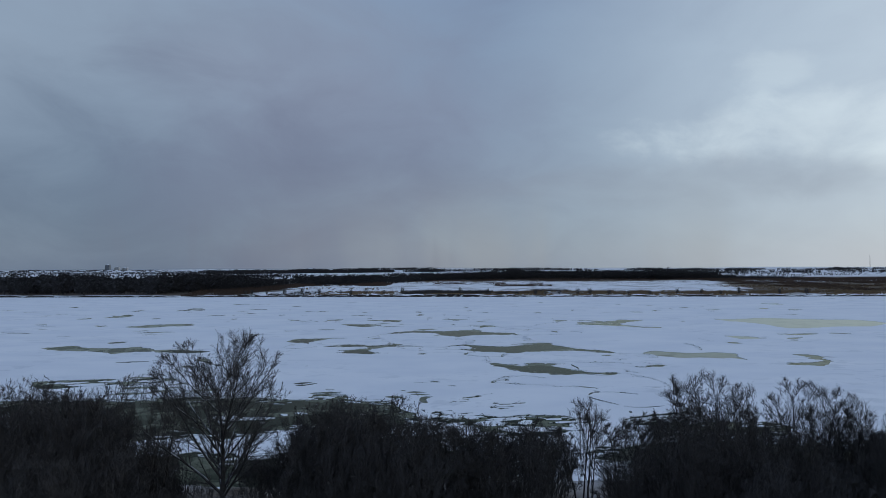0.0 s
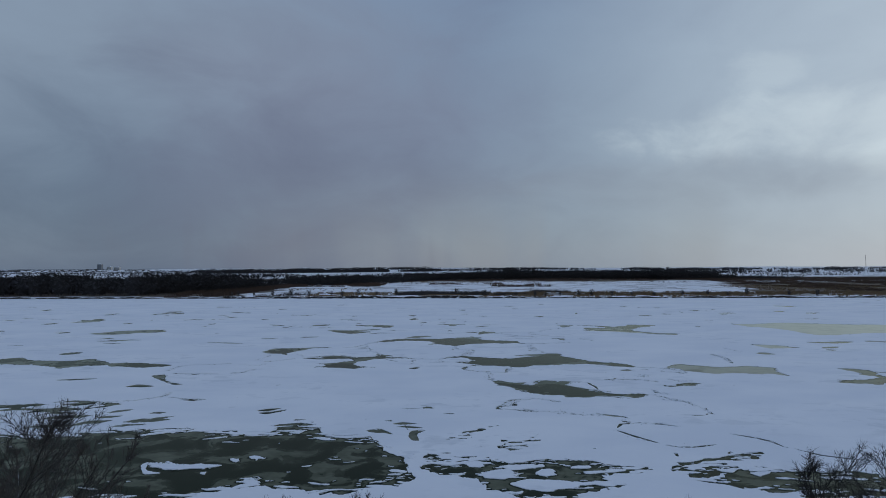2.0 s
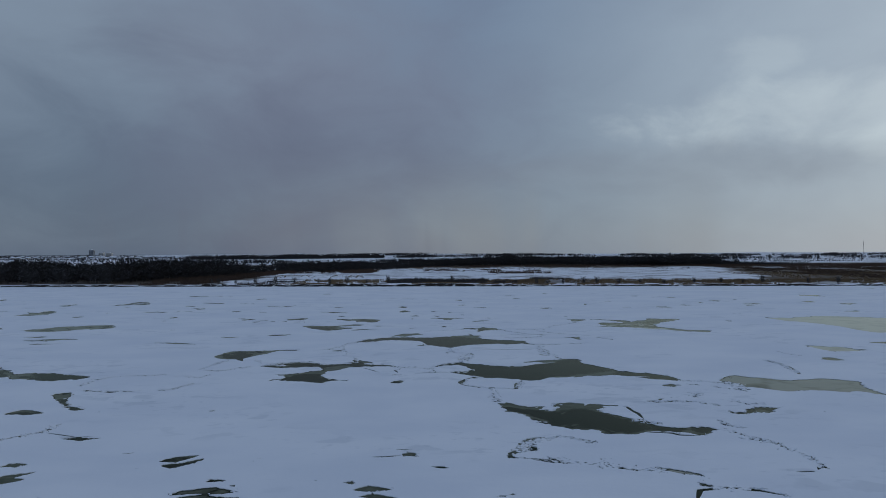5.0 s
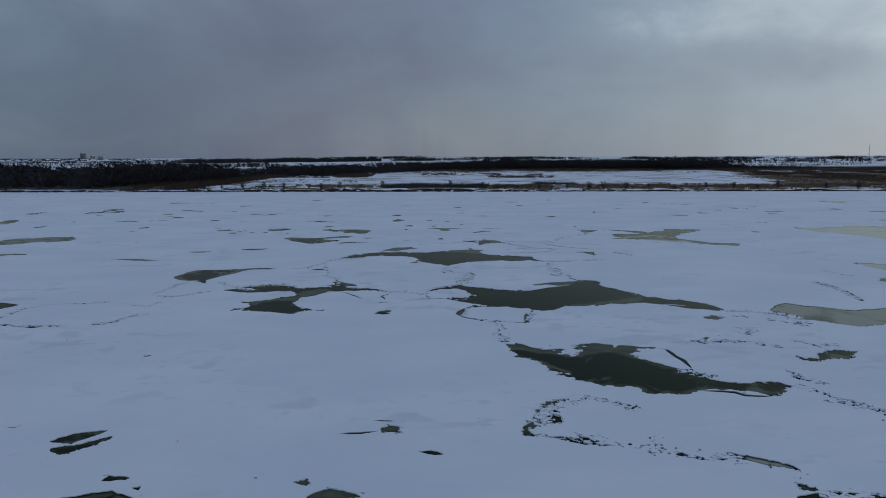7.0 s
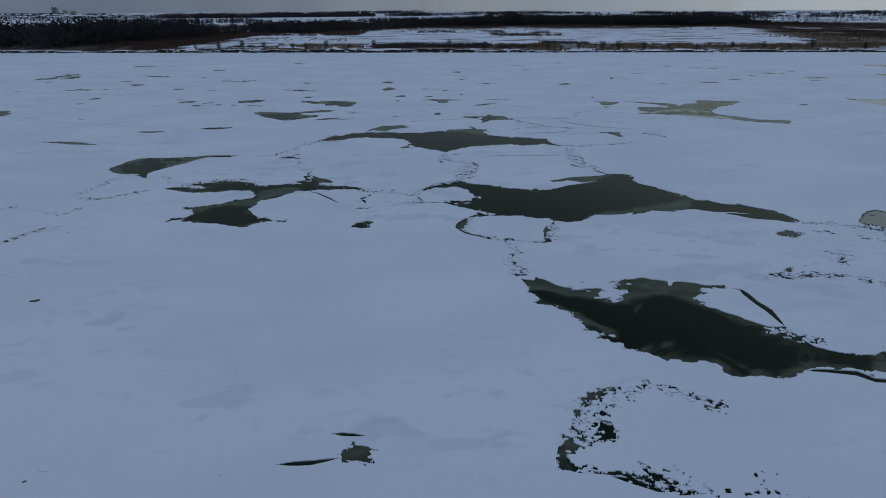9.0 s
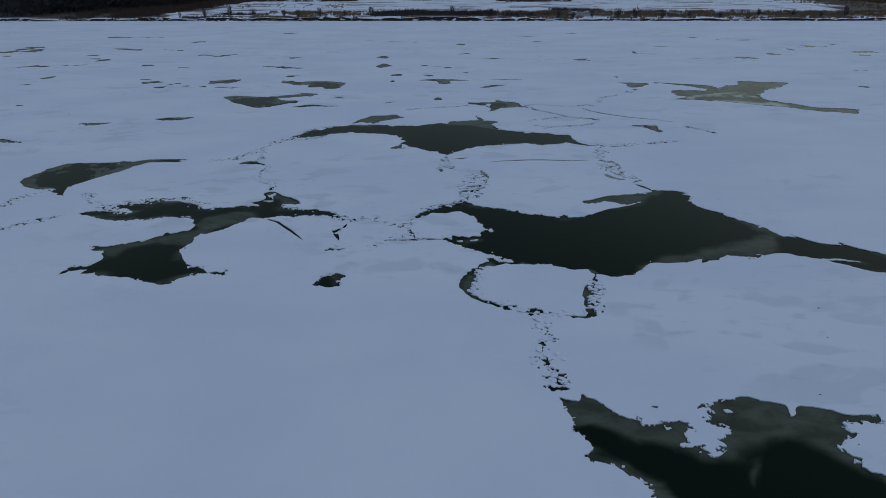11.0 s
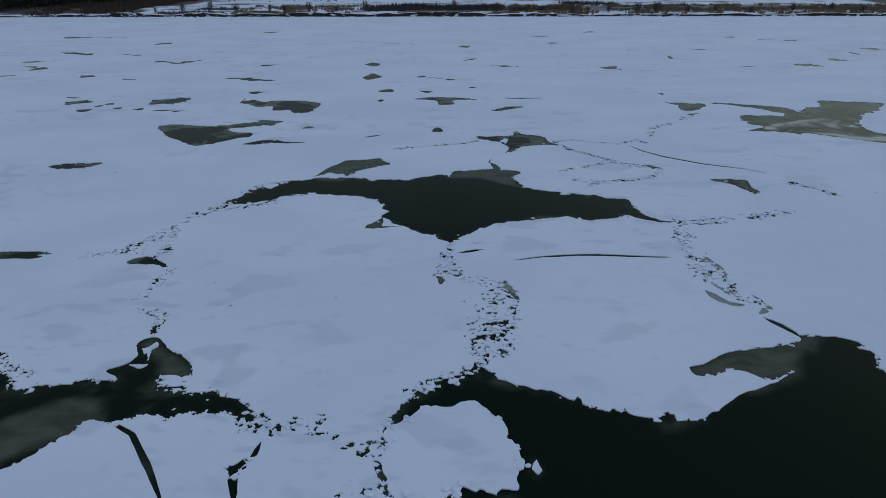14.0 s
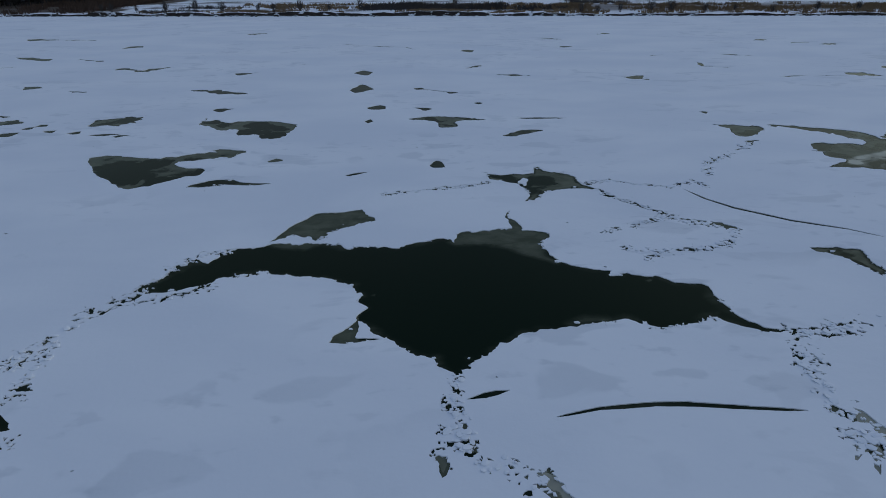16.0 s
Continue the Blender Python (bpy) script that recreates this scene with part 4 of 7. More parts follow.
RAFTS.append((0, [(7.5, 197.5), (8.1, 198.5), (8.7, 198.2), (8.3, 196.7), (7.7, 196.4)]))
POOLS.append((0.4, [(5.6, 189.1), (6.1, 190.1), (5.8, 188.6), (6.4, 187.8), (6.7, 186.1), (5.9, 186.4), (5.7, 187.8)]))
CRACKS.append((0.45, [(1.4, 165.2), (2.3, 165.5), (2.9, 165.7), (3.6, 165.9)]))
CRACKS.append((0.5, [(23.0, 195.2), (24.1, 192.6), (25.7, 190.4), (29.2, 187.5), (32.8, 185.7), (34.7, 184.1)]))
POOLS.append((0.3, [(20.3, 188.1), (21.7, 187.8), (23.4, 187.1), (24.3, 185.6), (23.3, 185.9), (21.4, 186.8)]))
BRASH.append((1.0, [(19.1, 188.9), (20.1, 187.7), (22.2, 186.7), (23.6, 185.5), (22.8, 183.7), (21.1, 182.7), (18.2, 182.0), (16.0, 181.8), (14.1, 182.3)]))
BRASH.append((0.9, [(13.1, 185.2), (13.9, 185.6), (14.6, 186.0)]))
BRASH.append((0.9, [(15.2, 180.6), (16.2, 181.3)]))
BRASH.append((0.9, [(15.7, 186.5), (17.4, 187.5), (19.6, 188.5), (17.6, 191.3), (15.8, 193.0), (14.9, 195.0)]))
BRASH.append((0.9, [(14.3, 196.9), (16.8, 198.0), (18.7, 196.8), (21.6, 195.7), (25.0, 197.6), (25.5, 195.9)]))
BRASH.append((1.1, [(20.5, 171.2), (21.7, 170.9), (23.2, 171.7), (24.2, 171.7), (25.9, 172.0)]))
BRASH.append((1.8, [(20.3, 170.3), (20.3, 169.2), (19.9, 167.7), (19.7, 166.5), (19.5, 165.4), (19.7, 164.7)]))
BRASH.append((0.9, [(-5.3, 194.1), (-1.1, 195.5), (2.7, 196.3), (4.7, 197.6)]))
BRASH.append((1.2, [(18.9, 163.0), (19.0, 161.9), (19.3, 161.3)]))
CRACKS.append((0.25, [(14.3, 182.3), (15.0, 181.9), (16.1, 181.9)]))
CRACKS.append((0.3, [(13.0, 185.0), (13.7, 185.6)]))
POOLS.append((0.5, [(23.5, 171.4), (24.2, 171.7), (24.7, 171.7), (24.0, 171.4)]))
POOLS.append((0.5, [(28.0, 182.4), (29.0, 182.3), (31.4, 182.1), (31.3, 181.3), (30.9, 179.8), (31.0, 178.5), (30.6, 177.9), (30.0, 178.6), (29.7, 180.0), (28.8, 181.3), (28.1, 181.8)]))
POOLS.append((0.3, [(20.1, 170.2), (20.3, 170.0), (19.7, 169.2), (19.4, 168.2), (19.0, 167.9), (19.5, 168.9)]))
POOLS.append((0.7, [(18.6, 164.3), (19.1, 164.5), (19.4, 164.3), (19.2, 164.0), (18.7, 164.1)]))
POOLS.append((0.85, [(19.7, 164.9), (20.0, 164.5), (20.3, 163.6), (20.6, 163.3), (20.3, 162.5), (20.2, 162.8), (19.8, 163.2), (19.6, 163.4), (19.8, 163.9), (19.7, 164.3)]))
POOLS.append((0.85, [(19.3, 162.9), (19.3, 162.5), (19.4, 162.0), (18.8, 161.6), (18.3, 161.2), (18.0, 161.1), (18.6, 161.9)]))
POOLS.append((0.8, [(-0.2, 161.5), (0.1, 161.7), (0.5, 161.6), (0.4, 161.0), (0.2, 160.6), (0.1, 160.9)]))
POOLS.append((0.85, [(3.1, 161.0), (3.7, 160.8), (4.6, 160.6), (5.1, 160.2), (5.3, 159.7), (5.4, 159.1), (5.1, 159.1), (5.0, 159.5), (4.7, 159.7), (4.4, 160.1), (4.1, 160.4), (3.5, 160.6)]))
POOLS.append((0.5, [(0.3, 165.4), (0.5, 165.4), (0.5, 164.9), (0.3, 164.9)]))
POOLS.append((0.6, [(0.8, 163.4), (1.3, 163.5), (1.6, 162.9), (1.5, 162.7), (1.1, 163.2)]))
POOLS.append((0.6, [(1.4, 162.2), (1.6, 162.4), (1.7, 161.8), (1.4, 161.8)]))
POOLS.append((0.6, [(-23.8, 168.5), (-23.4, 169.4), (-22.6, 170.6), (-22.3, 170.5), (-22.9, 169.5), (-23.3, 168.5)]))
POOLS.append((0.1, [(-20.5, 174.1), (-20.4, 175.8), (-19.7, 176.8), (-19.6, 175.5), (-20.0, 174.6)]))
BRASH.append((1.0, [(0.7, 165.5), (1.0, 164.3), (0.8, 163.5), (0.9, 162.4), (1.5, 162.0)]))
BRASH.append((1.0, [(0.4, 163.1), (0.6, 162.0), (0.1, 161.7)]))
BRASH.append((1.8, [(-20.2, 175.7), (-21.2, 174.4), (-21.9, 173.1), (-22.4, 171.5)]))
BRASH.append((1.0, [(-20.3, 174.4), (-19.3, 174.9), (-17.3, 175.4), (-15.2, 176.9)]))
BRASH.append((1.3, [(-22.2, 170.6), (-22.9, 169.5), (-23.3, 168.2), (-23.4, 167.5)]))
BRASH.append((1.2, [(-22.2, 170.6), (-21.9, 168.5), (-21.9, 167.2), (-21.3, 165.6), (-21.6, 165.2)]))
BRASH.append((1.0, [(-19.3, 179.4), (-18.0, 181.2), (-16.2, 182.1)]))
BRASH.append((0.9, [(3.0, 160.9), (3.7, 160.5), (4.2, 160.1), (4.4, 159.7)]))
CRACKS.append((0.5, [(-22.1, 171.5), (-21.4, 172.7), (-20.7, 174.1)]))
CRACKS.append((0.4, [(-19.6, 174.7), (-17.6, 175.2), (-15.5, 176.7)]))
RAFTS.append((0, [(-18.1, 180.9), (-17.5, 181.7), (-16.6, 181.5), (-16.7, 180.6), (-17.4, 180.3)]))
RAFTS.append((0, [(11.9, 178.3), (12.7, 178.8), (13.2, 178.5), (12.3, 178.0)]))
RAFTS.append((0, [(13.8, 178.3), (14.7, 178.8), (15.1, 178.1), (14.2, 177.8)]))
POOLS.append((0.85, [(20.1, 164.5), (20.7, 163.3), (20.7, 161.6), (20.1, 160.4), (20.3, 161.6), (20.1, 162.9)]))
POOLS.append((0.85, [(18.5, 160.4), (19.2, 161.6), (19.8, 162.4), (19.5, 161.4), (19.0, 160.8)]))
POOLS.append((0.85, [(19.0, 160.2), (19.8, 159.8), (20.3, 158.7), (19.8, 158.3), (19.3, 159.1)]))
POOLS.append((0.85, [(18.2, 159.3), (18.7, 158.7), (19.2, 157.8), (20.0, 157.4), (19.5, 157.1), (18.7, 157.6), (18.2, 158.3)]))
POOLS.append((0.85, [(20.7, 156.7), (21.4, 157.3), (21.6, 156.9), (20.9, 156.3), (20.4, 156.2)]))
POOLS.append((0.8, [(3.6, 160.3), (4.6, 160.2), (5.2, 159.2), (5.5, 158.2), (5.4, 157.7), (5.1, 158.4), (4.5, 159.3)]))
POOLS.append((0.7, [(4.5, 156.7), (5.1, 157.1), (4.9, 155.6), (4.6, 155.8)]))
POOLS.append((0.7, [(3.8, 152.4), (4.2, 152.9), (4.1, 152.1), (3.7, 151.8)]))
POOLS.append((0.7, [(3.3, 158.1), (3.9, 158.7), (4.1, 158.2), (3.7, 157.9)]))
POOLS.append((0.4, [(-38.3, 164.7), (-36.5, 164.9), (-35.1, 165.6), (-32.9, 165.9), (-31.3, 165.3), (-30.4, 165.0), (-31.1, 164.6), (-32.6, 164.6), (-34.3, 164.4), (-35.8, 163.8)]))
POOLS.append((0.3, [(-23.6, 163.6), (-23.3, 164.5), (-22.8, 164.8), (-22.2, 165.0), (-21.3, 164.5), (-20.0, 163.2), (-21.3, 163.6), (-22.3, 163.7)]))
POOLS.append((0.6, [(-19.1, 157.1), (-18.6, 156.7), (-17.5, 156.5), (-18.3, 156.3)]))
POOLS.append((0.2, [(-17.7, 153.1), (-17.5, 153.7), (-16.8, 153.9), (-15.7, 152.8), (-14.4, 151.7), (-13.4, 150.7), (-13.2, 150.1), (-14.9, 149.8), (-15.9, 149.3), (-17.8, 150.2), (-18.2, 150.7), (-17.3, 151.4), (-17.1, 152.1)]))
POOLS.append((0.75, [(-8.8, 139.5), (-8.7, 140.1), (-8.5, 140.3), (-8.1, 140.4), (-8.1, 140.0), (-7.6, 139.8), (-7.9, 139.6)]))
POOLS.append((0.7, [(-3.1, 145.1), (-2.7, 145.3), (-2.5, 145.1), (-2.9, 144.9)]))
POOLS.append((0.7, [(0.1, 161.0), (0.5, 161.1), (0.4, 160.4), (0.2, 160.2)]))
YOUNG.append((1, [(-17.9, 153.3), (-16.9, 154.2), (-15.7, 153.0), (-13.4, 150.9), (-13.0, 149.9), (-15.0, 150.1), (-15.7, 151.4), (-17.0, 152.1)]))
RAFTS.append((0, [(-17.0, 153.1), (-16.6, 153.5), (-16.5, 152.8), (-16.4, 151.9), (-16.8, 152.4)]))
RAFTS.append((0, [(-17.2, 151.3), (-16.3, 151.4), (-16.6, 151.0)]))
RAFTS.append((0, [(-15.0, 150.1), (-13.3, 150.2), (-13.3, 149.7), (-14.7, 149.8)]))
RAFTS.append((0, [(-14.6, 149.5), (-14.2, 149.7), (-14.2, 149.3)]))
RAFTS.append((0, [(-26.9, 152.0), (-25.5, 151.7), (-24.4, 151.4), (-25.5, 151.1), (-26.4, 151.5)]))
RAFTS.append((0, [(1.5, 141.4), (2.0, 141.4), (1.9, 141.2)]))
RAFTS.append((0, [(2.6, 141.4), (3.2, 141.6), (3.1, 141.4), (2.7, 141.3)]))
RAFTS.append((0, [(4.4, 143.6), (4.7, 143.9), (4.8, 143.5), (4.6, 143.3)]))
RAFTS.append((0, [(0.9, 141.8), (1.2, 141.8), (1.1, 141.6)]))
BRASH.append((1.3, [(19.7, 163.2), (20.0, 161.6), (19.9, 160.1), (20.3, 158.5), (21.0, 157.3)]))
BRASH.append((1.3, [(20.4, 170.8), (19.5, 168.0), (20.0, 166.7), (19.4, 164.9), (19.6, 164.0)]))
BRASH.append((0.9, [(21.4, 170.7), (23.9, 171.1), (27.5, 172.1), (31.4, 173.5)]))
BRASH.append((1.2, [(0.8, 166.5), (0.9, 163.5), (1.3, 161.4)]))
BRASH.append((0.9, [(1.2, 161.9), (1.8, 160.9), (3.3, 160.4)]))
BRASH.append((2.6, [(3.8, 159.7), (4.1, 158.0), (3.8, 155.5), (3.3, 153.2), (2.8, 151.8)]))
BRASH.append((1.8, [(2.5, 157.2), (3.1, 155.9), (2.6, 153.6), (2.8, 151.8)]))
BRASH.append((1.1, [(-27.2, 165.2), (-25.1, 165.7), (-23.1, 165.7)]))
BRASH.append((1.3, [(-24.6, 165.9), (-23.9, 167.5), (-22.5, 169.0)]))
BRASH.append((1.1, [(-19.5, 162.2), (-19.7, 160.7), (-19.8, 158.8), (-19.9, 158.2)]))
BRASH.append((0.9, [(-19.1, 157.1), (-17.4, 156.4)]))
BRASH.append((0.9, [(-17.4, 155.8), (-17.3, 154.4)]))
BRASH.append((0.9, [(-8.3, 146.3), (-7.8, 146.1), (-6.6, 146.4), (-5.7, 146.6)]))
BRASH.append((0.8, [(-8.7, 143.3), (-8.5, 143.6), (-8.2, 144.1)]))
BRASH.append((0.9, [(-5.9, 146.1), (-5.0, 145.6), (-3.8, 144.7), (-3.1, 144.6)]))
BRASH.append((1.1, [(-3.9, 141.9), (-3.0, 142.1), (-2.0, 142.3)]))
BRASH.append((0.9, [(-2.0, 145.8), (-2.3, 144.9), (-2.6, 144.3)]))
BRASH.append((0.8, [(-5.3, 140.4), (-4.7, 140.9), (-4.0, 141.5)]))
BRASH.append((1.1, [(-1.2, 148.9), (-0.0, 149.7), (1.0, 150.1), (2.0, 150.9)]))
BRASH.append((0.9, [(-9.1, 146.4), (-8.5, 146.7), (-7.9, 146.1)]))
CRACKS.append((0.4, [(-27.4, 165.1), (-25.5, 165.6), (-24.6, 165.9)]))
CRACKS.append((0.5, [(20.5, 155.8), (21.1, 154.9), (21.5, 154.1), (21.7, 153.4)]))
CRACKS.append((0.3, [(21.0, 158.7), (21.3, 158.0), (21.4, 157.3)]))
CRACKS.append((0.45, [(-8.1, 145.2), (-8.2, 144.2), (-8.7, 143.7), (-8.7, 142.9), (-8.4, 142.1), (-8.2, 141.5)]))
CRACKS.append((0.45, [(-4.1, 141.5), (-3.5, 141.6), (-1.8, 141.6), (-0.8, 141.7), (0.2, 141.7)]))
CRACKS.append((0.5, [(-2.7, 144.2), (-2.2, 143.1), (-1.7, 142.1)]))
CRACKS.append((0.4, [(-7.2, 140.2), (-7.0, 140.4)]))
RAFTS.append((0, [(-62.6, 101.7), (-60.3, 103.0), (-56.6, 103.7), (-58.3, 101.3)]))
RAFTS.append((0, [(-66.5, 98.6), (-63.2, 100.4), (-59.8, 100.1), (-61.3, 97.9)]))
RAFTS.append((0, [(-56.3, 102.0), (-53.6, 104.0), (-51.7, 103.6), (-53.7, 101.6)]))
RAFTS.append((0, [(-70.9, 100.3), (-68.0, 101.5), (-64.2, 101.8), (-66.2, 100.2)]))
RAFTS.append((0, [(-63.2, 104.8), (-59.5, 105.5), (-56.7, 105.1), (-59.4, 104.0)]))

# wet shore below the near bank
POOLS.append((0.6, [(-60, 60), (-45, 61), (-25, 63), (-12, 61), (-2, 63), (8, 61), (6, 53), (-8, 49), (-25, 50), (-60, 51)]))
POOLS.append((0.6, [(12, 62), (25, 66), (40, 66), (70, 64), (70, 53), (40, 51), (22, 53)]))


def far_bank(x):
    """The far water line."""
    return 399.0 - 0.065 * max(-420.0, min(420.0, x)) + 1.6 * wobble(x, 0, 23, 3) + 0.8 * wobble(x, 0, 6, 4)


def near_bank(x):
    return 53.0 + 2.5 * wobble(x, 0, 14, 8) + 1.0 * wobble(x, 0, 4, 9)


def strip(line, width, step=0.5):
    """The outline of a crack that tapers to both ends."""
    p = np.array(line, float)
    pts = []
    for a, b in zip(p, p[1:]):
        k = max(1, int(np.hypot(*(b - a)) / step))
        pts += [a + (b - a) * i / k for i in range(k)]
    pts = np.array(pts + [p[-1]])
    way = np.gradient(pts, axis=0)
    way /= np.maximum(np.hypot(way[:, 0], way[:, 1]), 1e-6)[:, None]
    side = np.stack([-way[:, 1], way[:, 0]], 1)
    f = np.linspace(0, 1, len(pts))
    half = 0.5 * width * (0.12 + np.sin(np.pi * f) ** 0.6)
    if p[:, 1].mean() > 190:
        half = half * np.array([max(0.12, 0.7 + 1.7 * wobble(x, y, 3.5, 2) + 0.8 * wobble(x, y, 1.2, 3)) for x, y in pts])
        pts = pts + side * (half * np.array([1.3 * wobble(x, y, 5.0, 4) for x, y in pts]))[:, None]
    else:
        half = half * np.array([0.75 + 0.6 * abs(wobble(x, y, 1.5, 2)) for x, y in pts])
    return np.concatenate([pts + side * half[:, None], (pts - side * half[:, None])[::-1]])


def along(line, gap, rng):
    """Places along a line, about a gap apart, with the line's heading."""
    p = np.array(line, float)
    for a, b in zip(p, p[1:]):
        d = np.hypot(*(b - a))
        for _ in range(max(1, int(d / gap))):
            f = rng.random()
            yield a + (b - a) * f, math.atan2(b[1] - a[1], b[0] - a[0])


def inside(poly, pts):
    """Which points lie in a polygon."""
    x, y = pts[:, 0], pts[:, 1]
    hit = np.zeros(len(pts), bool)
    for (x1, y1), (x2, y2) in zip(poly, np.roll(poly, -1, 0)):
        cross = ((y1 > y) != (y2 > y)) & (x < (x2 - x1) * (y - y1) / (y2 - y1 + 1e-12) + x1)
        hit ^= cross
    return hit


class Nearness:
    """How far a place lies from a set of plan points, on a fine grid of cells, out to a reach."""

    def __init__(self, pts, cell, reach, tags=None):
        self.cell = cell
        pts = np.asarray(pts, float)
        k = int(math.ceil(reach / cell))
        base = np.floor(pts / cell).astype(np.int64)
        keys, far, tag = [], [], []
        for i in range(-k, k + 1):
            for j in range(-k, k + 1):
                c = base + (i, j)
                d = np.hypot((c[:, 0] + 0.5) * cell - pts[:, 0], (c[:, 1] + 0.5) * cell - pts[:, 1])
                ok = d < reach
                keys.append((c[ok, 0] + 500000) * 2000003 + c[ok, 1])
                far.append(d[ok])
                tag.append((np.zeros(len(pts)) if tags is None else tags)[ok])
        keys, far, tag = np.concatenate(keys), np.concatenate(far), np.concatenate(tag)
        order = np.lexsort((far, keys))
        keys, far, tag = keys[order], far[order], tag[order]
        first = np.concatenate([[True], keys[1:] != keys[:-1]])
        self.keys, self.far, self.tag = keys[first], far[first], tag[first]

    def cells(self):
        x = self.keys // 2000003
        return np.stack([(x - 500000 + 0.5) * self.cell, (self.keys - x * 2000003 + 0.5) * self.cell], 1)

    def at(self, pts):
        c = np.floor(np.asarray(pts) / self.cell).astype(np.int64)
        keys = (c[:, 0] + 500000) * 2000003 + c[:, 1]
        i = np.minimum(np.searchsorted(self.keys, keys), len(self.keys) - 1)
        hit = self.keys[i] == keys
        return np.where(hit, self.far[i], 99.0), np.where(hit, self.tag[i], 0.0)


def torn(x, y, seed):
    """Broken-ice noise: long in x, in four octaves."""
    return 0.62 * wobble(x, 1.7 * y, 1.15, seed) + 0.5 * wobble(x, 1.5 * y, 0.5, seed + 1) + 0.42 * wobble(x, 1.4 * y, 0.24, seed + 2) + 0.22 * wobble(x, y, 0.12, seed + 3)


def crumbled(x, y, seed):
    """Finer noise for packed brash."""
    return 0.36 * wobble(x, 1.25 * y, 0.95, seed) + 0.5 * wobble(x, 1.2 * y, 0.44, seed + 1) + 0.56 * wobble(x, 1.1 * y, 0.23, seed + 2) + 0.26 * wobble(x, y, 0.12, seed + 3)


def edge_distance(line, pts):
    """Signed distance of points from a closed outline, positive inside."""
    best = np.full(len(pts), 1e9)
    for a, b in zip(line, np.roll(line, -1, 0)):
        d = b - a
        t = np.clip(((pts - a) @ d) / max(1e-9, d @ d), 0, 1)
        best = np.minimum(best, np.hypot(*(pts - a - t[:, None] * d).T))
    return np.where(inside(line, pts), best, -best)


def make_ice():
    from mathutils.geometry import delaunay_2d_cdt

    rng = random.Random(4)
    polys, kinds = [], []  # kinds: "sheet", a pool's skin as a number, or "snow"
    xs = np.concatenate([np.arange(-2600, -360, 40.0), np.arange(-360, 360, 2.0), np.arange(360, 2601, 40.0)])
    edge = [(x, near_bank(x) - 8.0) for x in xs] + [(x, far_bank(x) + 1.0) for x in xs[::-1]]
    polys.append(np.array(edge)), kinds.append("sheet")
    shores = []
    fringe = []  # rims that are torn finely
    inner = []  # points within pools, to carry the rim distance
    for k, (skin, outline) in enumerate(POOLS):
        mid = np.mean(outline, 0)
        near = mid[1] < 200 and abs(mid[0]) < 70
        size = np.ptp(np.array(outline), axis=0).min()
        shore = mid[1] < 98
        p = ragged(outline, 0.11 if near else 0.4, 0.7 if shore and size > 4 else min(0.42, 0.14 + 0.06 * size) if near else min(1.1, 0.35 + 0.12 * size), k)
        if shore and size > 4:
            p = p + np.array([(1.0 * wobble(x, y * 2, 4, k + 50), 0.5 * wobble(x, y * 2, 4, k + 60) + 0.5 * wobble(x, y * 3, 1.6, k + 61)) for x, y in p])
            shores.append(p)
        polys.append(p), kinds.append(skin)
        if near:
            fringe.append(p)
        if size > 1.5:
            gap = 0.6 if near else 1.4
            lo, hi = p.min(0), p.max(0)
            gx, gy = np.meshgrid(np.arange(lo[0], hi[0], gap), np.arange(lo[1], hi[1], gap))
            g = np.stack([gx.ravel(), gy.ravel()], 1)
            g = g + np.random.RandomState(k).uniform(-0.2, 0.2, g.shape) * gap
            g = g[inside(p, g)]
            if len(g):
                far = np.array([np.hypot(*(p - q).T).min() for q in g])
                inner.append(g[far > 0.25])
    for width, line in CRACKS:
        polys.append(strip(line, width)), kinds.append(0.04)
    # lines packed with broken pieces near by, torn slits along the far ones
    packed = []
    for k, (width, line) in enumerate(BRASH):
        mid = np.mean(line, 0)
        if 80 < mid[1] < 200 and abs(mid[0]) < 62:
            q = np.array([x for x, _ in along(line, 0.02, rng)])
            packed.append(np.column_stack([q, np.full(len(q), width)]))
            continue
        for (x, y), head in along(line, 0.33, rng):
            if wobble(x, y, 3.0, 41) < -0.22:
                continue
            dx, dy = rng.gauss(0, width * 0.17), rng.gauss(0, width * 0.17)
            a = rng.uniform(0.10, 0.42) * (1.8 if rng.random() < 0.2 else 1) * (1.5 if y < 110 else 1.6 if y > 190 else 1)
            body = blob(x + dx, y + dy, a, a * rng.uniform(0.12, 0.42), head + rng.gauss(0, 0.7), rng.random(), 9)
            polys.append(ragged(body, 0.12, 0.22, rng.randint(0, 999))), kinds.append(0.25)
    # short leads out to both sides
    for _ in range(90):
        y = rng.uniform(150, 374)
        x = rng.choice((-1, 1)) * rng.uniform(0.72, 1.3) * (y - 55)
        a = rng.uniform(1.2, 4.2) * (1.7 if rng.random() < 0.2 else 1)
        turn = rng.gauss(0.03, 0.10)
        deep = rng.uniform(1.1, 3.0)
        body = [(x + a * u * math.cos(turn), y + a * u * math.sin(turn) + v * deep) for u, v in
                ((-1, 0), (-0.4, rng.uniform(0.15, 0.6)), (0.3, rng.uniform(0.1, 0.8)), (1, rng.uniform(-0.5, 0.5)), (0.2, -rng.uniform(0.1, 0.7)), (-0.5, -rng.uniform(0.1, 0.6)))]
        polys.append(ragged(body, 0.6, 0.9, rng.randint(0, 999))), kinds.append(rng.choice((0.05, 0.15, 0.4)))
    # pin holes and small chips in the nearer sheet
    for _ in range(90):
        x, y = rng.uniform(-75, 75), rng.uniform(75, 215)
        a = rng.uniform(0.03, 0.13)
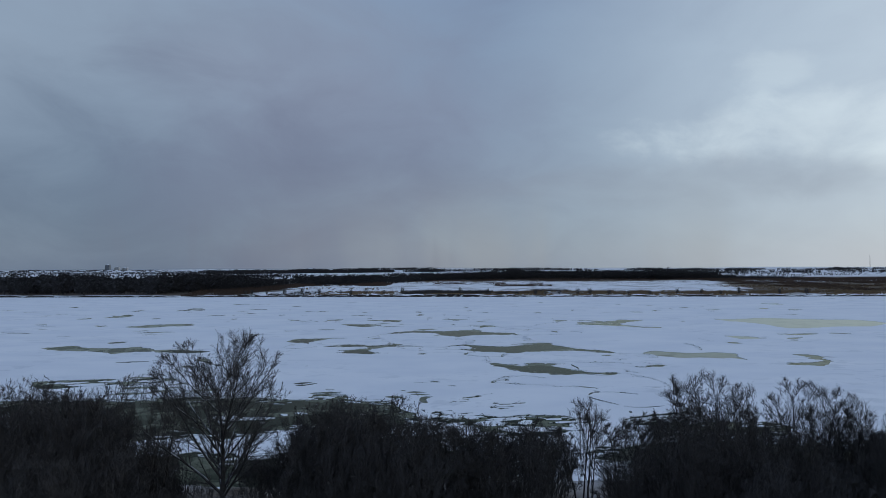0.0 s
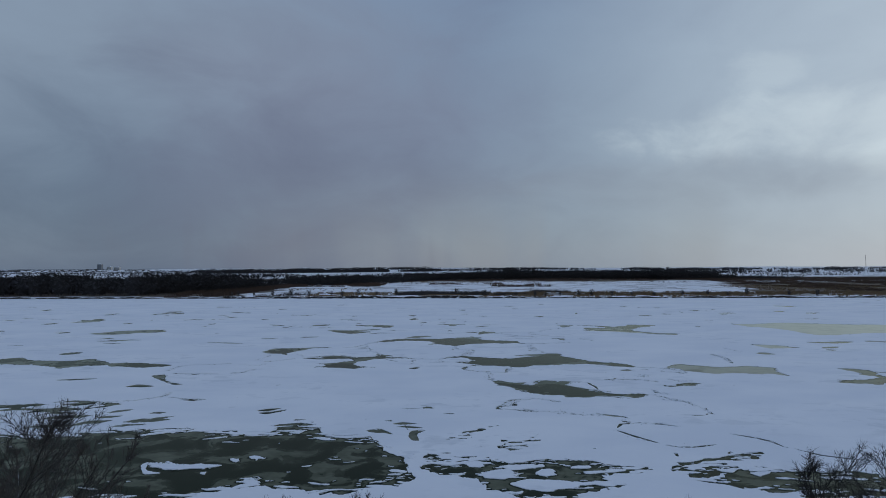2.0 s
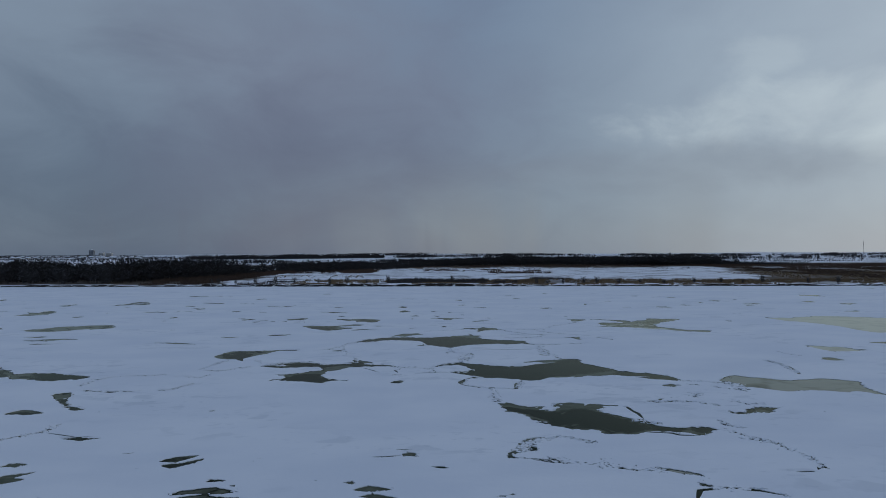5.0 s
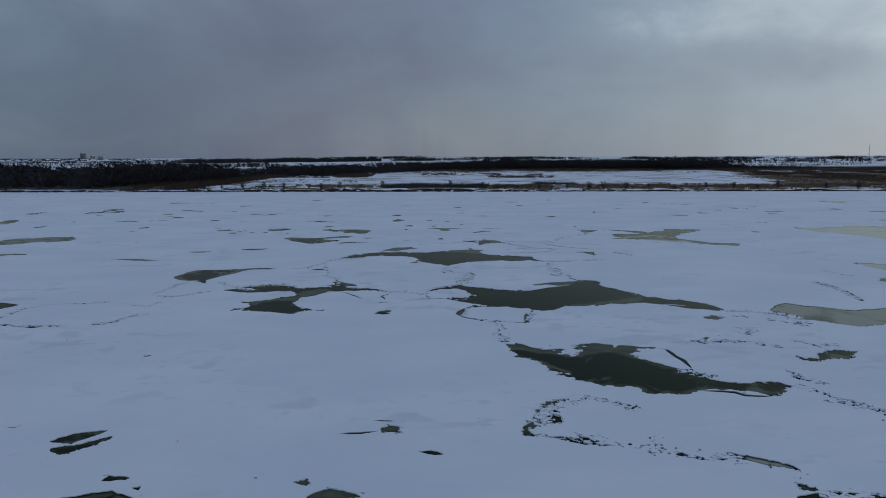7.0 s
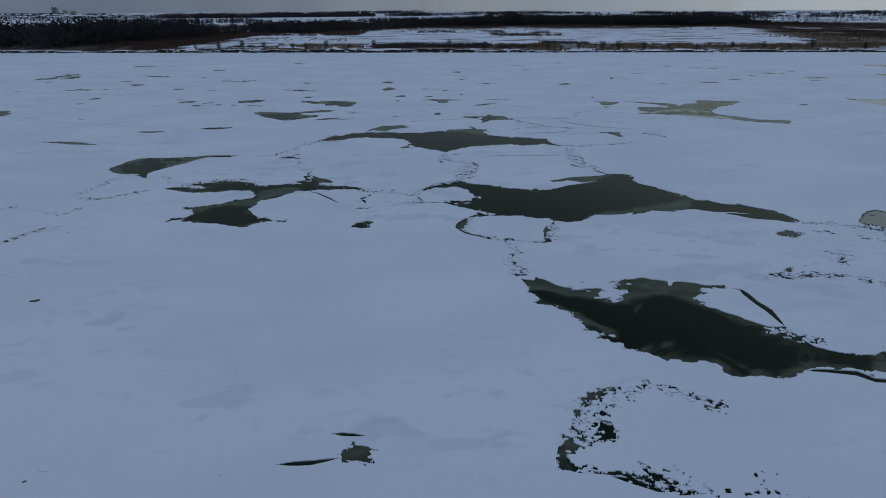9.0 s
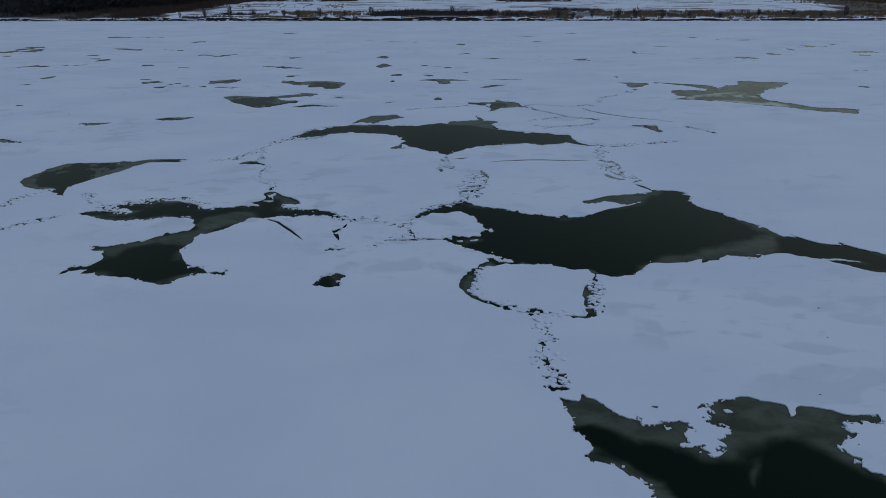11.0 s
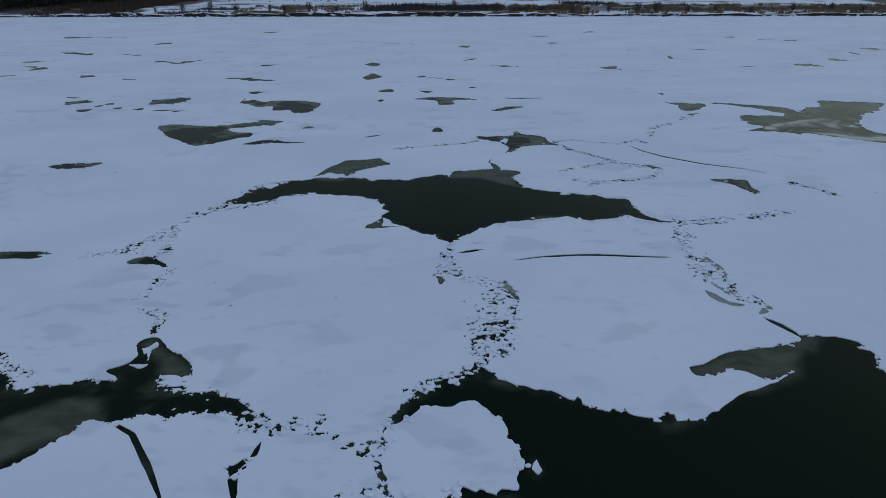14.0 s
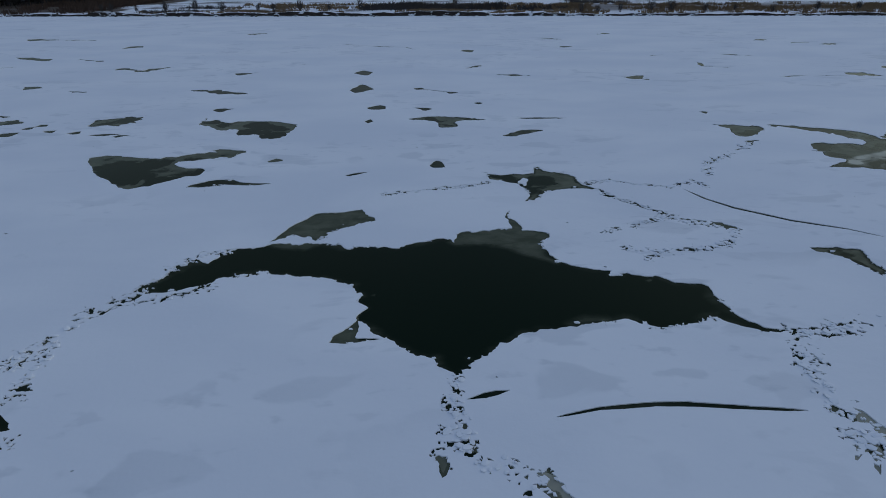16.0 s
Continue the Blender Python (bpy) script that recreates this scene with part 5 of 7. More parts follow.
        polys.append(blob(x, y, a * 1.6, a, rng.uniform(-0.4, 0.4), rng.random(), 6)), kinds.append(0.3)
    # rafts of broken snow in the shore leads, thickest along their rims
    for p in shores:
        for _ in range(int(len(p) * 0.36)):
            x, y = p[rng.randrange(len(p))]
            edge = rng.random() < 0.8
            x, y = x + rng.gauss(0, 2.0 if edge else 8), y + rng.gauss(0, 1.2 if edge else 4)
            a = rng.choice((0.08, 0.13, 0.2, 0.35, 0.7)) if edge else rng.choice((0.07, 0.1, 0.15, 0.28))
            polys.append(ragged(blob(x, y, a * rng.uniform(1.5, 4.5), a * 0.6, rng.gauss(0.05, 0.2), rng.random(), 9), 0.25, 0.5, rng.randint(0, 99))), kinds.append("snow")
    for k, (_, outline) in enumerate(RAFTS):
        polys.append(ragged(outline, 0.15, 0.6, 900 + k)), kinds.append("snow")
    # only the free rims, without the seams between pools; bits of snow float beside them
    whole = [p for p, kind in zip(polys[1:1 + len(POOLS)], kinds[1:]) if len(p) > 3]
    for k, p in enumerate(fringe):
        lo, hi = p.min(0), p.max(0)
        for q in whole:
            if q is not p and (q.min(0) < hi).all() and (q.max(0) > lo).all():
                p = p[~inside(q, p)]
        fringe[k] = p
    for p in fringe:
        for x, y in p[::26]:
            if rng.random() < 0.6:
                a = rng.choice((0.04, 0.06, 0.09, 0.15))
                polys.append(blob(x + rng.gauss(0, 0.35), y + rng.gauss(0, 0.35), a * 1.6, a, rng.uniform(-0.5, 0.5), rng.random(), 7)), kinds.append("snow")
    floes = [(k, ragged(outline, 0.10, 0.6, 300 + k)) for k, (_, outline) in enumerate(FLOES)]
    verts, edges = [], []
    for p in polys:
        n0, n = len(verts), len(p)
        edges += [(n0 + i, n0 + (i + 1) % n) for i in range(n)]
        verts += [Vector(q) for q in p]
    for g in inner:
        verts += [Vector(q) for q in g]
    # fine points along torn rims and in the brash, so that the break can follow them
    fringe_at = Nearness(np.concatenate(fringe), 0.12, 0.5)
    packed = np.concatenate(packed)
    brash_at = Nearness(packed[:, :2], 0.14, 1.5, packed[:, 2])
    rnd = np.random.RandomState(3)
    for cells, cell in ((fringe_at.cells(), 0.12), (brash_at.cells(), 0.14)):
        cells = cells[cells[:, 1] > 92]
        verts += [Vector(q) for q in cells + rnd.uniform(-0.45, 0.45, cells.shape) * cell]
    out = delaunay_2d_cdt(verts, edges, [], 0, 1e-4, False)
    vs = np.array([tuple(v) for v in out[0]])
    tris = np.array([list(f) for f in out[2]])
    mids = vs[tris].mean(1)
    # what covers each triangle: the sheet, a pool, or a raft of snow in a pool
    order = np.argsort(mids[:, 0])
    sorted_x = mids[order, 0]
    cover, skin_of = np.zeros(len(tris), int), np.zeros(len(tris))
    for p, kind in zip(polys, kinds):
        lo, hi = np.searchsorted(sorted_x, (p[:, 0].min(), p[:, 0].max()))
        some = order[lo:hi]
        some = some[(mids[some, 1] >= p[:, 1].min()) & (mids[some, 1] <= p[:, 1].max())]
        some = some[inside(p, mids[some])]
        if kind == "sheet":
            cover[some] = 1
        elif kind == "snow":
            cover[some[cover[some] == 2]] = 3
        else:
            some = some[(cover[some] > 0)]
            cover[some] = 2
            skin_of[some] = np.maximum(skin_of[some], kind)
    # tear the rims: slits on the snow side, flecks of snow on the wet side, on some stretches
    far, _ = fringe_at.at(mids)
    for i in np.nonzero((far < 0.5) & (cover > 0) & (mids[:, 1] > 92))[0]:
        x, y = mids[i]
        rough = max(0.0, min(1.0, 0.42 + 1.5 * wobble(x, y, 5.0, 77)))
        v = torn(x, y, 80)
        if cover[i] == 1 and v > 0.06 + far[i] / (0.05 + 0.95 * rough):
            cover[i], skin_of[i] = 2, 0.05
        elif cover[i] == 2 and -v > 0.06 + far[i] / (0.05 + 0.75 * rough):
            cover[i] = 3
    # brash: broken pieces with open water between, closing towards both sides
    far, wide = brash_at.at(mids)
    for i in np.nonzero((far < 1.5) & (cover > 0) & (mids[:, 1] > 92))[0]:
        x, y = mids[i]
        d = far[i] / (0.5 * wide[i])
        v = crumbled(x, y, 90)
        side = (0.12 if wide[i] > 1.0 and y < 180 else 0.03) + 0.3 * d * d - 0.35 * wobble(x, y, 2.6, 41)
        if cover[i] == 1 and v > side:
            cover[i], skin_of[i] = 2, 0.08
        elif cover[i] == 2 and v < 0.05 - 0.25 * d * d:
            cover[i] = 3
    snow, rafts, wet = (tris[cover == c].tolist() for c in (1, 3, 2))
    skins = {}
    for f, k in zip(wet, skin_of[cover == 2]):
        for v in f:
            skins[v] = max(k, skins.get(v, 0.0))
    # rim distance: how far each wet vertex lies from the ice
    snow_v = {v for f in snow + rafts for v in f}
    used = sorted({v for f in wet for v in f})
    rims = np.array([v for v in used if v in snow_v])
    order = rims[np.argsort(vs[rims, 0])]
    rx = vs[order]
    dist = {}
    for v in used:
        if v in snow_v:
            dist[v] = 0.0
            continue
        x, y = vs[v]
        lo, hi = np.searchsorted(rx[:, 0], (x - 9, x + 9))
        near = rx[lo:hi]
        dist[v] = float(np.hypot(near[:, 0] - x, near[:, 1] - y).min()) if len(near) else 9.0
    number = {v: i for i, v in enumerate(used)}
    me = mesh_of("water", [(vs[v][0], vs[v][1], -0.06) for v in used], [[number[v] for v in f] for f in wet])
    rim = me.attributes.new("rim", "FLOAT", "POINT")
    rim.data.foreach_set("value", [dist[v] for v in used])
    old = me.attributes.new("skin", "FLOAT", "POINT")
    old.data.foreach_set("value", [skins[v] for v in used])
    flat = vs[used]
    for name, plan in (("young", YOUNG), ("pale", PALE)):
        amount = np.zeros(len(used))
        for k, (most, outline) in enumerate(plan):
            line = ragged(outline, 0.5, 0.4, 700 + k)
            box = np.nonzero(((flat > line.min(0) - 2) & (flat < line.max(0) + 2)).all(1))[0]
            if len(box):
                amount[box] = np.maximum(amount[box], most * np.clip(0.5 + edge_distance(line, flat[box]) / 2.6, 0, 1))
        if name == "young":
            # small pools that have frozen over
            for skin, outline in POOLS:
                line = np.array(outline)
                if skin >= 0.6 and np.ptp(line, axis=0).min() < 2.6:
                    amount[inside(line.mean(0) + 1.5 * (line - line.mean(0)), flat)] = 1.0
        me.attributes.new(name, "FLOAT", "POINT").data.foreach_set("value", amount)
    water = tagged(obj("water", me, WATER), "black river water with grey young ice in the pools", "river water", kind="structure")
    sheet = slab("ice_sheet", vs, snow, 0.0, -0.2)
    tagged(sheet, "snow-covered river ice sheet with torn pools and cracks", "river ice", kind="structure")
    tagged(slab("ice_rafts", vs, rafts, 0.0, -0.2), "broken rafts of snowy ice in the shore lead", "broken ice", kind="stuff")
    return floes


def slab(name, vs, tris, top, low):
    """A flat plate with walls along its free edges."""
    used = sorted({v for f in tris for v in f})
    number = {v: i for i, v in enumerate(used)}
    n = len(used)
    faces = [[number[v] for v in f] for f in tris]
    slots = [0] * len(faces)
    count = {}
    for f in faces:
        for a, b in zip(f, f[1:] + f[:1]):
            count[(a, b)] = 1
    rim = [(a, b) for a, b in count if (b, a) not in count]
    down = {}
    verts = [(vs[v][0], vs[v][1], top) for v in used]
    for e in rim:
        for a in e:
            if a not in down:
                down[a] = len(verts)
                verts.append((verts[a][0], verts[a][1], low))
    for a, b in rim:
        faces.append([b, a, down[a], down[b]])
        slots.append(1)
    return obj(name, mesh_of(name, verts, faces, slots), SNOW, SNOW)


floe_plan = make_ice()


def chunk_mesh(seed):
    """A lump of broken ice under snow: an uneven low block."""
    r = random.Random(seed)
    bm = bmesh.new()
    bmesh.ops.create_icosphere(bm, subdivisions=1, radius=1.0)
    for v in bm.verts:
        v.co = Vector((v.co.x * r.uniform(0.75, 1.2), v.co.y * r.uniform(0.75, 1.2), max(-0.3, min(0.42, v.co.z * r.uniform(0.45, 0.8)))))
    me = bpy.data.meshes.new("ice_chunk")
    bm.to_mesh(me)
    bm.free()
    me.materials.append(SNOW)
    return me


def make_brash():
    rng = random.Random(21)
    shapes = [chunk_mesh(k) for k in range(9)]
    for width, line in BRASH:
        mid = np.mean(line, 0)
        if mid[1] > 215:
            continue
        spots = [q for q, _ in along(line, 0.22 if mid[1] > 90 else 0.5, rng) if wobble(*q, 3.0, 41) >= -0.28][:200]
        if len(spots) < 4:
            continue
        ridge = new("brash_ice")
        ridge.location = (mid[0], mid[1], 0)
        tagged(ridge, "line of broken snowy ice chunks along a crack", "brash ice", "brash lines in the ice")
        for x, y in spots:
            size = rng.choice((0.06, 0.09, 0.12, 0.17, 0.23))
            c = new("ice_chunk", rng.choice(shapes))
            c.parent = ridge
            c.matrix_basis = pose(x + rng.gauss(0, width * 0.26) - mid[0], y + rng.gauss(0, width * 0.26) - mid[1], 0.02, rng.uniform(-9, 9), rng.uniform(-9, 9), rng.uniform(0, 360)) @ Matrix.Diagonal((size * rng.uniform(0.8, 1.5), size, size * rng.uniform(0.4, 0.7), 1))


make_brash()


def make_floes():
    """Loose floes: a snowy plate with broken lumps along its rim."""
    from mathutils.geometry import delaunay_2d_cdt

    rng = random.Random(33)
    shapes = [chunk_mesh(40 + k) for k in range(6)]
    for k, p in floe_plan:
        mid = p.mean(0)
        root = new("ice_floe")
        root.location = (mid[0], mid[1], 0)
        q = [Vector(v - mid) for v in p]
        o = delaunay_2d_cdt(q, [(i, (i + 1) % len(q)) for i in range(len(q))], [], 0, 1e-4, False)
        vs = np.array([tuple(v) for v in o[0]])
        tris = np.array([list(f) for f in o[2]])
        tris = tris[inside(p - mid, vs[tris].mean(1))].tolist()
        slab("ice_plate", vs, tris, 0.01, -0.2).parent = root
        for i in range(0, len(p), 3):
            x, y = p[i] - mid
            if wobble(x, y, 3.5, 12 + k) < 0.02:
                continue
            c = new("ice_chunk", rng.choice(shapes))
            c.parent = root
            s = rng.choice((0.07, 0.1, 0.14, 0.2))
            c.matrix_basis = pose(x * 0.97 + rng.gauss(0, 0.18), y * 0.97 + rng.gauss(0, 0.18), 0.02, 0, 0, rng.uniform(0, 360)) @ Matrix.Diagonal((s * 1.3, s, s * 0.6, 1))
        tagged(root, "snow-covered ice floe lying loose in dark water", "ice floe", "floes in the pools")


make_floes()


# ---- land ----
def land_build(n, s, geo):
    drift = n.noise(n.scaled(geo, 0.05, 0.08, 0.1), 1.0, 5.0)
    stalks = n.noise(n.scaled(geo, 0.035, 0.09, 0.1), 1.0, 6.0, 0.62, 0.6)
    fine = n.noise(geo, 1.3, 5.0, 0.65)
    bare = n.math("MULTIPLY", n.ramp(stalks, 0.53, 0.60), n.ramp(fine, 0.30, 0.55))
    grass = n.mix(n.ramp(fine, 0.3, 0.7), (0.036, 0.025, 0.017), (0.105, 0.072, 0.044))
    marsh = n.math("MULTIPLY", n.value("marsh"), n.ramp(fine, 0.10, 0.32))
    bare = n.math("MAXIMUM", bare, marsh)
    colour = n.mix(bare, n.mix(n.ramp(drift, 0.3, 0.7), (0.76, 0.78, 0.81), (0.85, 0.86, 0.87)), grass)
    n.put(s.inputs["Base Color"], colour)
    s.inputs["Roughness"].default_value = 0.9
    n.put(s.inputs["Normal"], n.bump(n.math("ADD", stalks, n.math("MULTIPLY", fine, 0.3)), 0.6, 0.5))


LAND = material("snowy_meadow", land_build)


def soil_build(n, s, geo):
    clods = n.noise(n.scaled(geo, 0.9, 0.9, 1.6), 1.0, 5.0, 0.65)
    snow = n.ramp(n.noise(n.scaled(geo, 0.3, 0.3, 0.8), 1.0, 4.0, 0.6), 0.58, 0.63)
    n.put(s.inputs["Base Color"], n.mix(snow, n.mix(n.ramp(clods, 0.3, 0.7), (0.014, 0.011, 0.009), (0.05, 0.038, 0.028)), (0.78, 0.80, 0.83)))
    s.inputs["Roughness"].default_value = 0.95
    n.put(s.inputs["Normal"], n.bump(clods, 0.8, 0.3))


SOIL = material("frozen_soil", soil_build)


def hill(x, y):
    """Rise of the far land."""
    f = max(0.0, min(1.0, (y - 1100) / 2600))
    return f * (11 + 9 * wobble(x, y * 0.5, 900, 21)) + 0.35 * wobble(x, y, 60, 22)


def ground_height(x, y):
    a, b = near_bank(x), far_bank(x)
    if y <= a:
        d = a - y
        return -0.1 + 1.5 * min(1, d / 8) + 0.8 * min(1, max(0, d - 8) / 40) + 0.25 * wobble(x, y, 5, 30)
    if y >= b:
        cut = 1.0 if -150 < x < 42 else 0.35
        lip = 0.55 + 0.55 * cut + (0.25 + 0.45 * cut) * max(-1.0, min(1.0, 0.3 + 1.6 * wobble(x, 5, 17, 33) + 0.9 * wobble(x, 5, 5, 34)))
        back = min(1.0, (y - b) / 14)
        return lip + (1.45 - lip) * back + hill(x, y)
    return -1.6


def marsh(x, y):
    """Where dead grass stands through the snow: 0 to 1."""
    d = y - far_bank(x)
    if y < near_bank(x) + 2:
        return 0.8 + 0.35 * wobble(x, y, 4, 47)
    if d < 2:
        return 0.0
    edge = 22 * wobble(x, y, 70, 44) + 12 * wobble(x, y, 22, 45)
    band = 1.0 if -520 < x < 1400 and 400 < d + edge < 660 else 0.0
    east = 1.0 if 232 + 0.5 * max(0, d - 60) + edge < x + 0.15 * d and 28 < d + edge < 330 and x < 1500 else 0.0
    rim = 1.0 if x > 15 + 2 * edge and 9 < d + 0.4 * edge < 46 else 0.0
    west = 1.0 if x + edge < -135 - 0.16 * d and 6 < d + 0.3 * edge < 330 else 0.0
    return max(band, east, rim * 0.8, west) * min(1.0, 1.08 + 0.3 * wobble(x, y, 9, 46))


def make_ground():
    xs = np.concatenate([np.arange(-4600, -700, 150.0), np.arange(-700, -360, 10.0), np.arange(-360, 360, 2.0), np.arange(360, 700, 10.0), np.arange(700, 4700, 150.0)])
    rows = [lambda x, y=y: y for y in (-1500, -600, -250, -120, *range(-70, 44, 4))]
    rows += [lambda x, d=d: near_bank(x) + d for d in (-10, -8, -6, -4, -2, -1, 0, 0.6, 4)]
    rows += [lambda x, y=y: y for y in (90, 200, 300)]
    rows += [lambda x, d=d: far_bank(x) + d for d in (-6, -1.0, -0.35, 0.0, 0.35, 1.0, 3, 8, 14, 20, 28, 36, 45, 55, 68, 80, 95, 110, 130, 150, 175, 200, 225, 250, 275, 300, 330, 360, 400, 440, 500, 580, 700, 950, 1250, 1600, 2000, 2500, 3000, 3500, 3900, 4300, 4550)]
    verts = []
    for r in rows:
        for x in xs:
            y = r(x)
            z = ground_height(x, y)
            if abs(y - far_bank(x)) < 0.2:
                z = -0.4
            verts.append((x, y, z))
    n = len(xs)
    faces, slots = [], []
    for j in range(len(rows) - 1):
        for i in range(n - 1):
            faces.append([j * n + i, j * n + i + 1, (j + 1) * n + i + 1, (j + 1) * n + i])
            y = 0.25 * sum(verts[v][1] for v in faces[-1])
            x = 0.5 * (xs[i] + xs[i + 1])
            slots.append(1 if -5 < y - far_bank(x) < 0.4 else 0)
    g = obj("ground", mesh_of("ground", verts, faces, slots), LAND, SOIL)
    attr = g.data.attributes.new("marsh", "FLOAT", "POINT")
    attr.data.foreach_set("value", [marsh(x, y) for x, y, _ in verts])
    tagged(g, "snow-covered meadow and river banks with dead grass", "ground", kind="structure")


make_ground()


# ---- trees ----
def bark_build(n, s, geo):
    tone = n.noise(geo, 6.0, 5.0, 0.6)
    bark = n.mix(n.ramp(tone, 0.3, 0.7), (0.022, 0.018, 0.016), (0.06, 0.05, 0.043))
    normal = n.add("ShaderNodeNewGeometry").outputs["Normal"]
    part = n.add("ShaderNodeSeparateXYZ")
    link(n.t, normal, part.inputs[0])
    dust = n.math("MULTIPLY", n.ramp(part.outputs[2], 0.35, 0.75), n.ramp(n.noise(geo, 0.9, 3.0), 0.42, 0.56))
    n.put(s.inputs["Base Color"], n.mix(n.math("MULTIPLY", dust, 0.8), bark, (0.78, 0.80, 0.83)))
    s.inputs["Roughness"].default_value = 0.9
    n.put(s.inputs["Normal"], n.bump(tone, 0.5, 0.02))


BARK = material("bare_bark", bark_build)
TWIG = plain("thin_twigs", (0.058, 0.050, 0.045), 0.35, 0.9, 3.0)
FAR_TWIG = plain("far_twigs", (0.032, 0.028, 0.027), 0.35, 0.95, 0.2)
SCRUB = plain("brown_scrub", (0.085, 0.052, 0.035), 0.45, 0.95, 0.3)
REED = plain("dry_reeds", (0.20, 0.135, 0.075), 0.5, 0.95, 0.5)


class Tubes:
    """Collects tapered branch pieces into one mesh."""

    def __init__(self):
        self.v, self.f = [], []

    def piece(self, a, b, ra, rb, sides, tip=False):
        way = (b - a).normalized() if (b - a).length > 1e-6 else Vector((0, 0, 1))
        u = way.orthogonal().normalized()
        w = way.cross(u)
        n0 = len(self.v)
        if tip:
            for k in range(3):
                t = 2 * math.pi * k / 3
                self.v.append(a + ra * (u * math.cos(t) + w * math.sin(t)))
            self.v.append(b)
            self.f += [[n0, n0 + 1, n0 + 3], [n0 + 1, n0 + 2, n0 + 3], [n0 + 2, n0, n0 + 3]]
            return
        for c, r in ((a, ra), (b, rb)):
            for k in range(sides):
                t = 2 * math.pi * k / sides
                self.v.append(c + r * (u * math.cos(t) + w * math.sin(t)))
        for k in range(sides):
            m = (k + 1) % sides
            self.f.append([n0 + k, n0 + m, n0 + sides + m, n0 + sides + k])

    def mesh(self, name):
        return mesh_of(name, self.v, self.f)


def grow(rng, start, way, length, radius, level, depth, bins, spread, lift, many=(2, 2, 3, 3), bare=1):
    """One branch, in bent pieces, with its side branches."""
    pieces = (6, 4, 3, 2, 2)[level] if level < depth else 1
    here, r = start, radius
    sides = 7 if level == 0 else 5 if level == 1 else 3
    tube = bins(level)
    for k in range(pieces):
        f = (k + 1) / pieces
        bend = 0.09 if level == 0 else 0.20
        way = (way + Vector((rng.gauss(0, bend), rng.gauss(0, bend), rng.gauss(0, bend) + lift * 0.10))).normalized()
        there = here + way * (length / pieces)
        r2 = max(0.012, radius * (1 - 0.72 * f))
        tube.piece(here, there, r, r2, sides, level == depth)
        if level < depth and (level > 0 or k >= bare):
            for _ in range(many[level]):
                turn = rng.uniform(0, 2 * math.pi)
                side = Matrix.Rotation(turn, 3, way) @ way.orthogonal().normalized()
                lean = spread * rng.uniform(0.65, 1.25)
                out = (way * math.cos(lean) + side * math.sin(lean) + Vector((0, 0, 0.16 * lift))).normalized()
                short = rng.uniform(0.45, 0.75) * (1 - 0.35 * f)
                at = here.lerp(there, rng.uniform(0.3, 1.0))
                bins(level + 1, True)
                grow(rng, at, out, length * short, max(0.017, r2 * 0.62), level + 1, depth, bins, spread, lift, many)
        here, r = there, r2


def bare_tree(name, seed, height, stems, spread, depth, thick, label, category, group="", many=(2, 2, 3, 3), lean=(0.12, 0.42), foot=0.5):
    """A leafless tree or many-stemmed shrub: stems, limbs and a crown of twigs."""
    rng = random.Random(seed)
    root = new(name)
    crown = Tubes()
    tree = category == "tree"
    for k in range(stems):
        stem, limbs = Tubes(), []

        def bins(level, fresh=False, stem=stem, limbs=limbs):
            if level == 0:
                return stem
            if level == 1 and tree:
                if fresh:
                    limbs.append(Tubes())
                return limbs[-1]
            return crown

        turn = 2 * math.pi * (k + rng.uniform(-0.3, 0.3)) / stems
        tilt = 0.05 if stems == 1 else rng.uniform(*lean)
        way = Vector((math.cos(turn) * tilt, math.sin(turn) * tilt, 1)).normalized()
        base = Vector((math.cos(turn), math.sin(turn), 0)) * (0 if stems == 1 else foot * rng.uniform(0.3, 1.0)) + Vector((0, 0, -0.15))
        tall = height * (0.62 if stems == 1 else rng.uniform(0.55, 0.75))
        grow(rng, base, way, tall, thick * rng.uniform(0.8, 1.1), 0, depth, bins, spread, 0.9, many)
        for part_name, tube in [("trunk" if stems == 1 else "stem", stem)] + [("limb", t) for t in limbs]:
            ob = obj(part_name, tube.mesh(part_name), BARK)
            ob.parent = root
    ob = obj("crown", crown.mesh("crown"), TWIG)
    ob.parent = root
    return tagged(root, label, category, group)


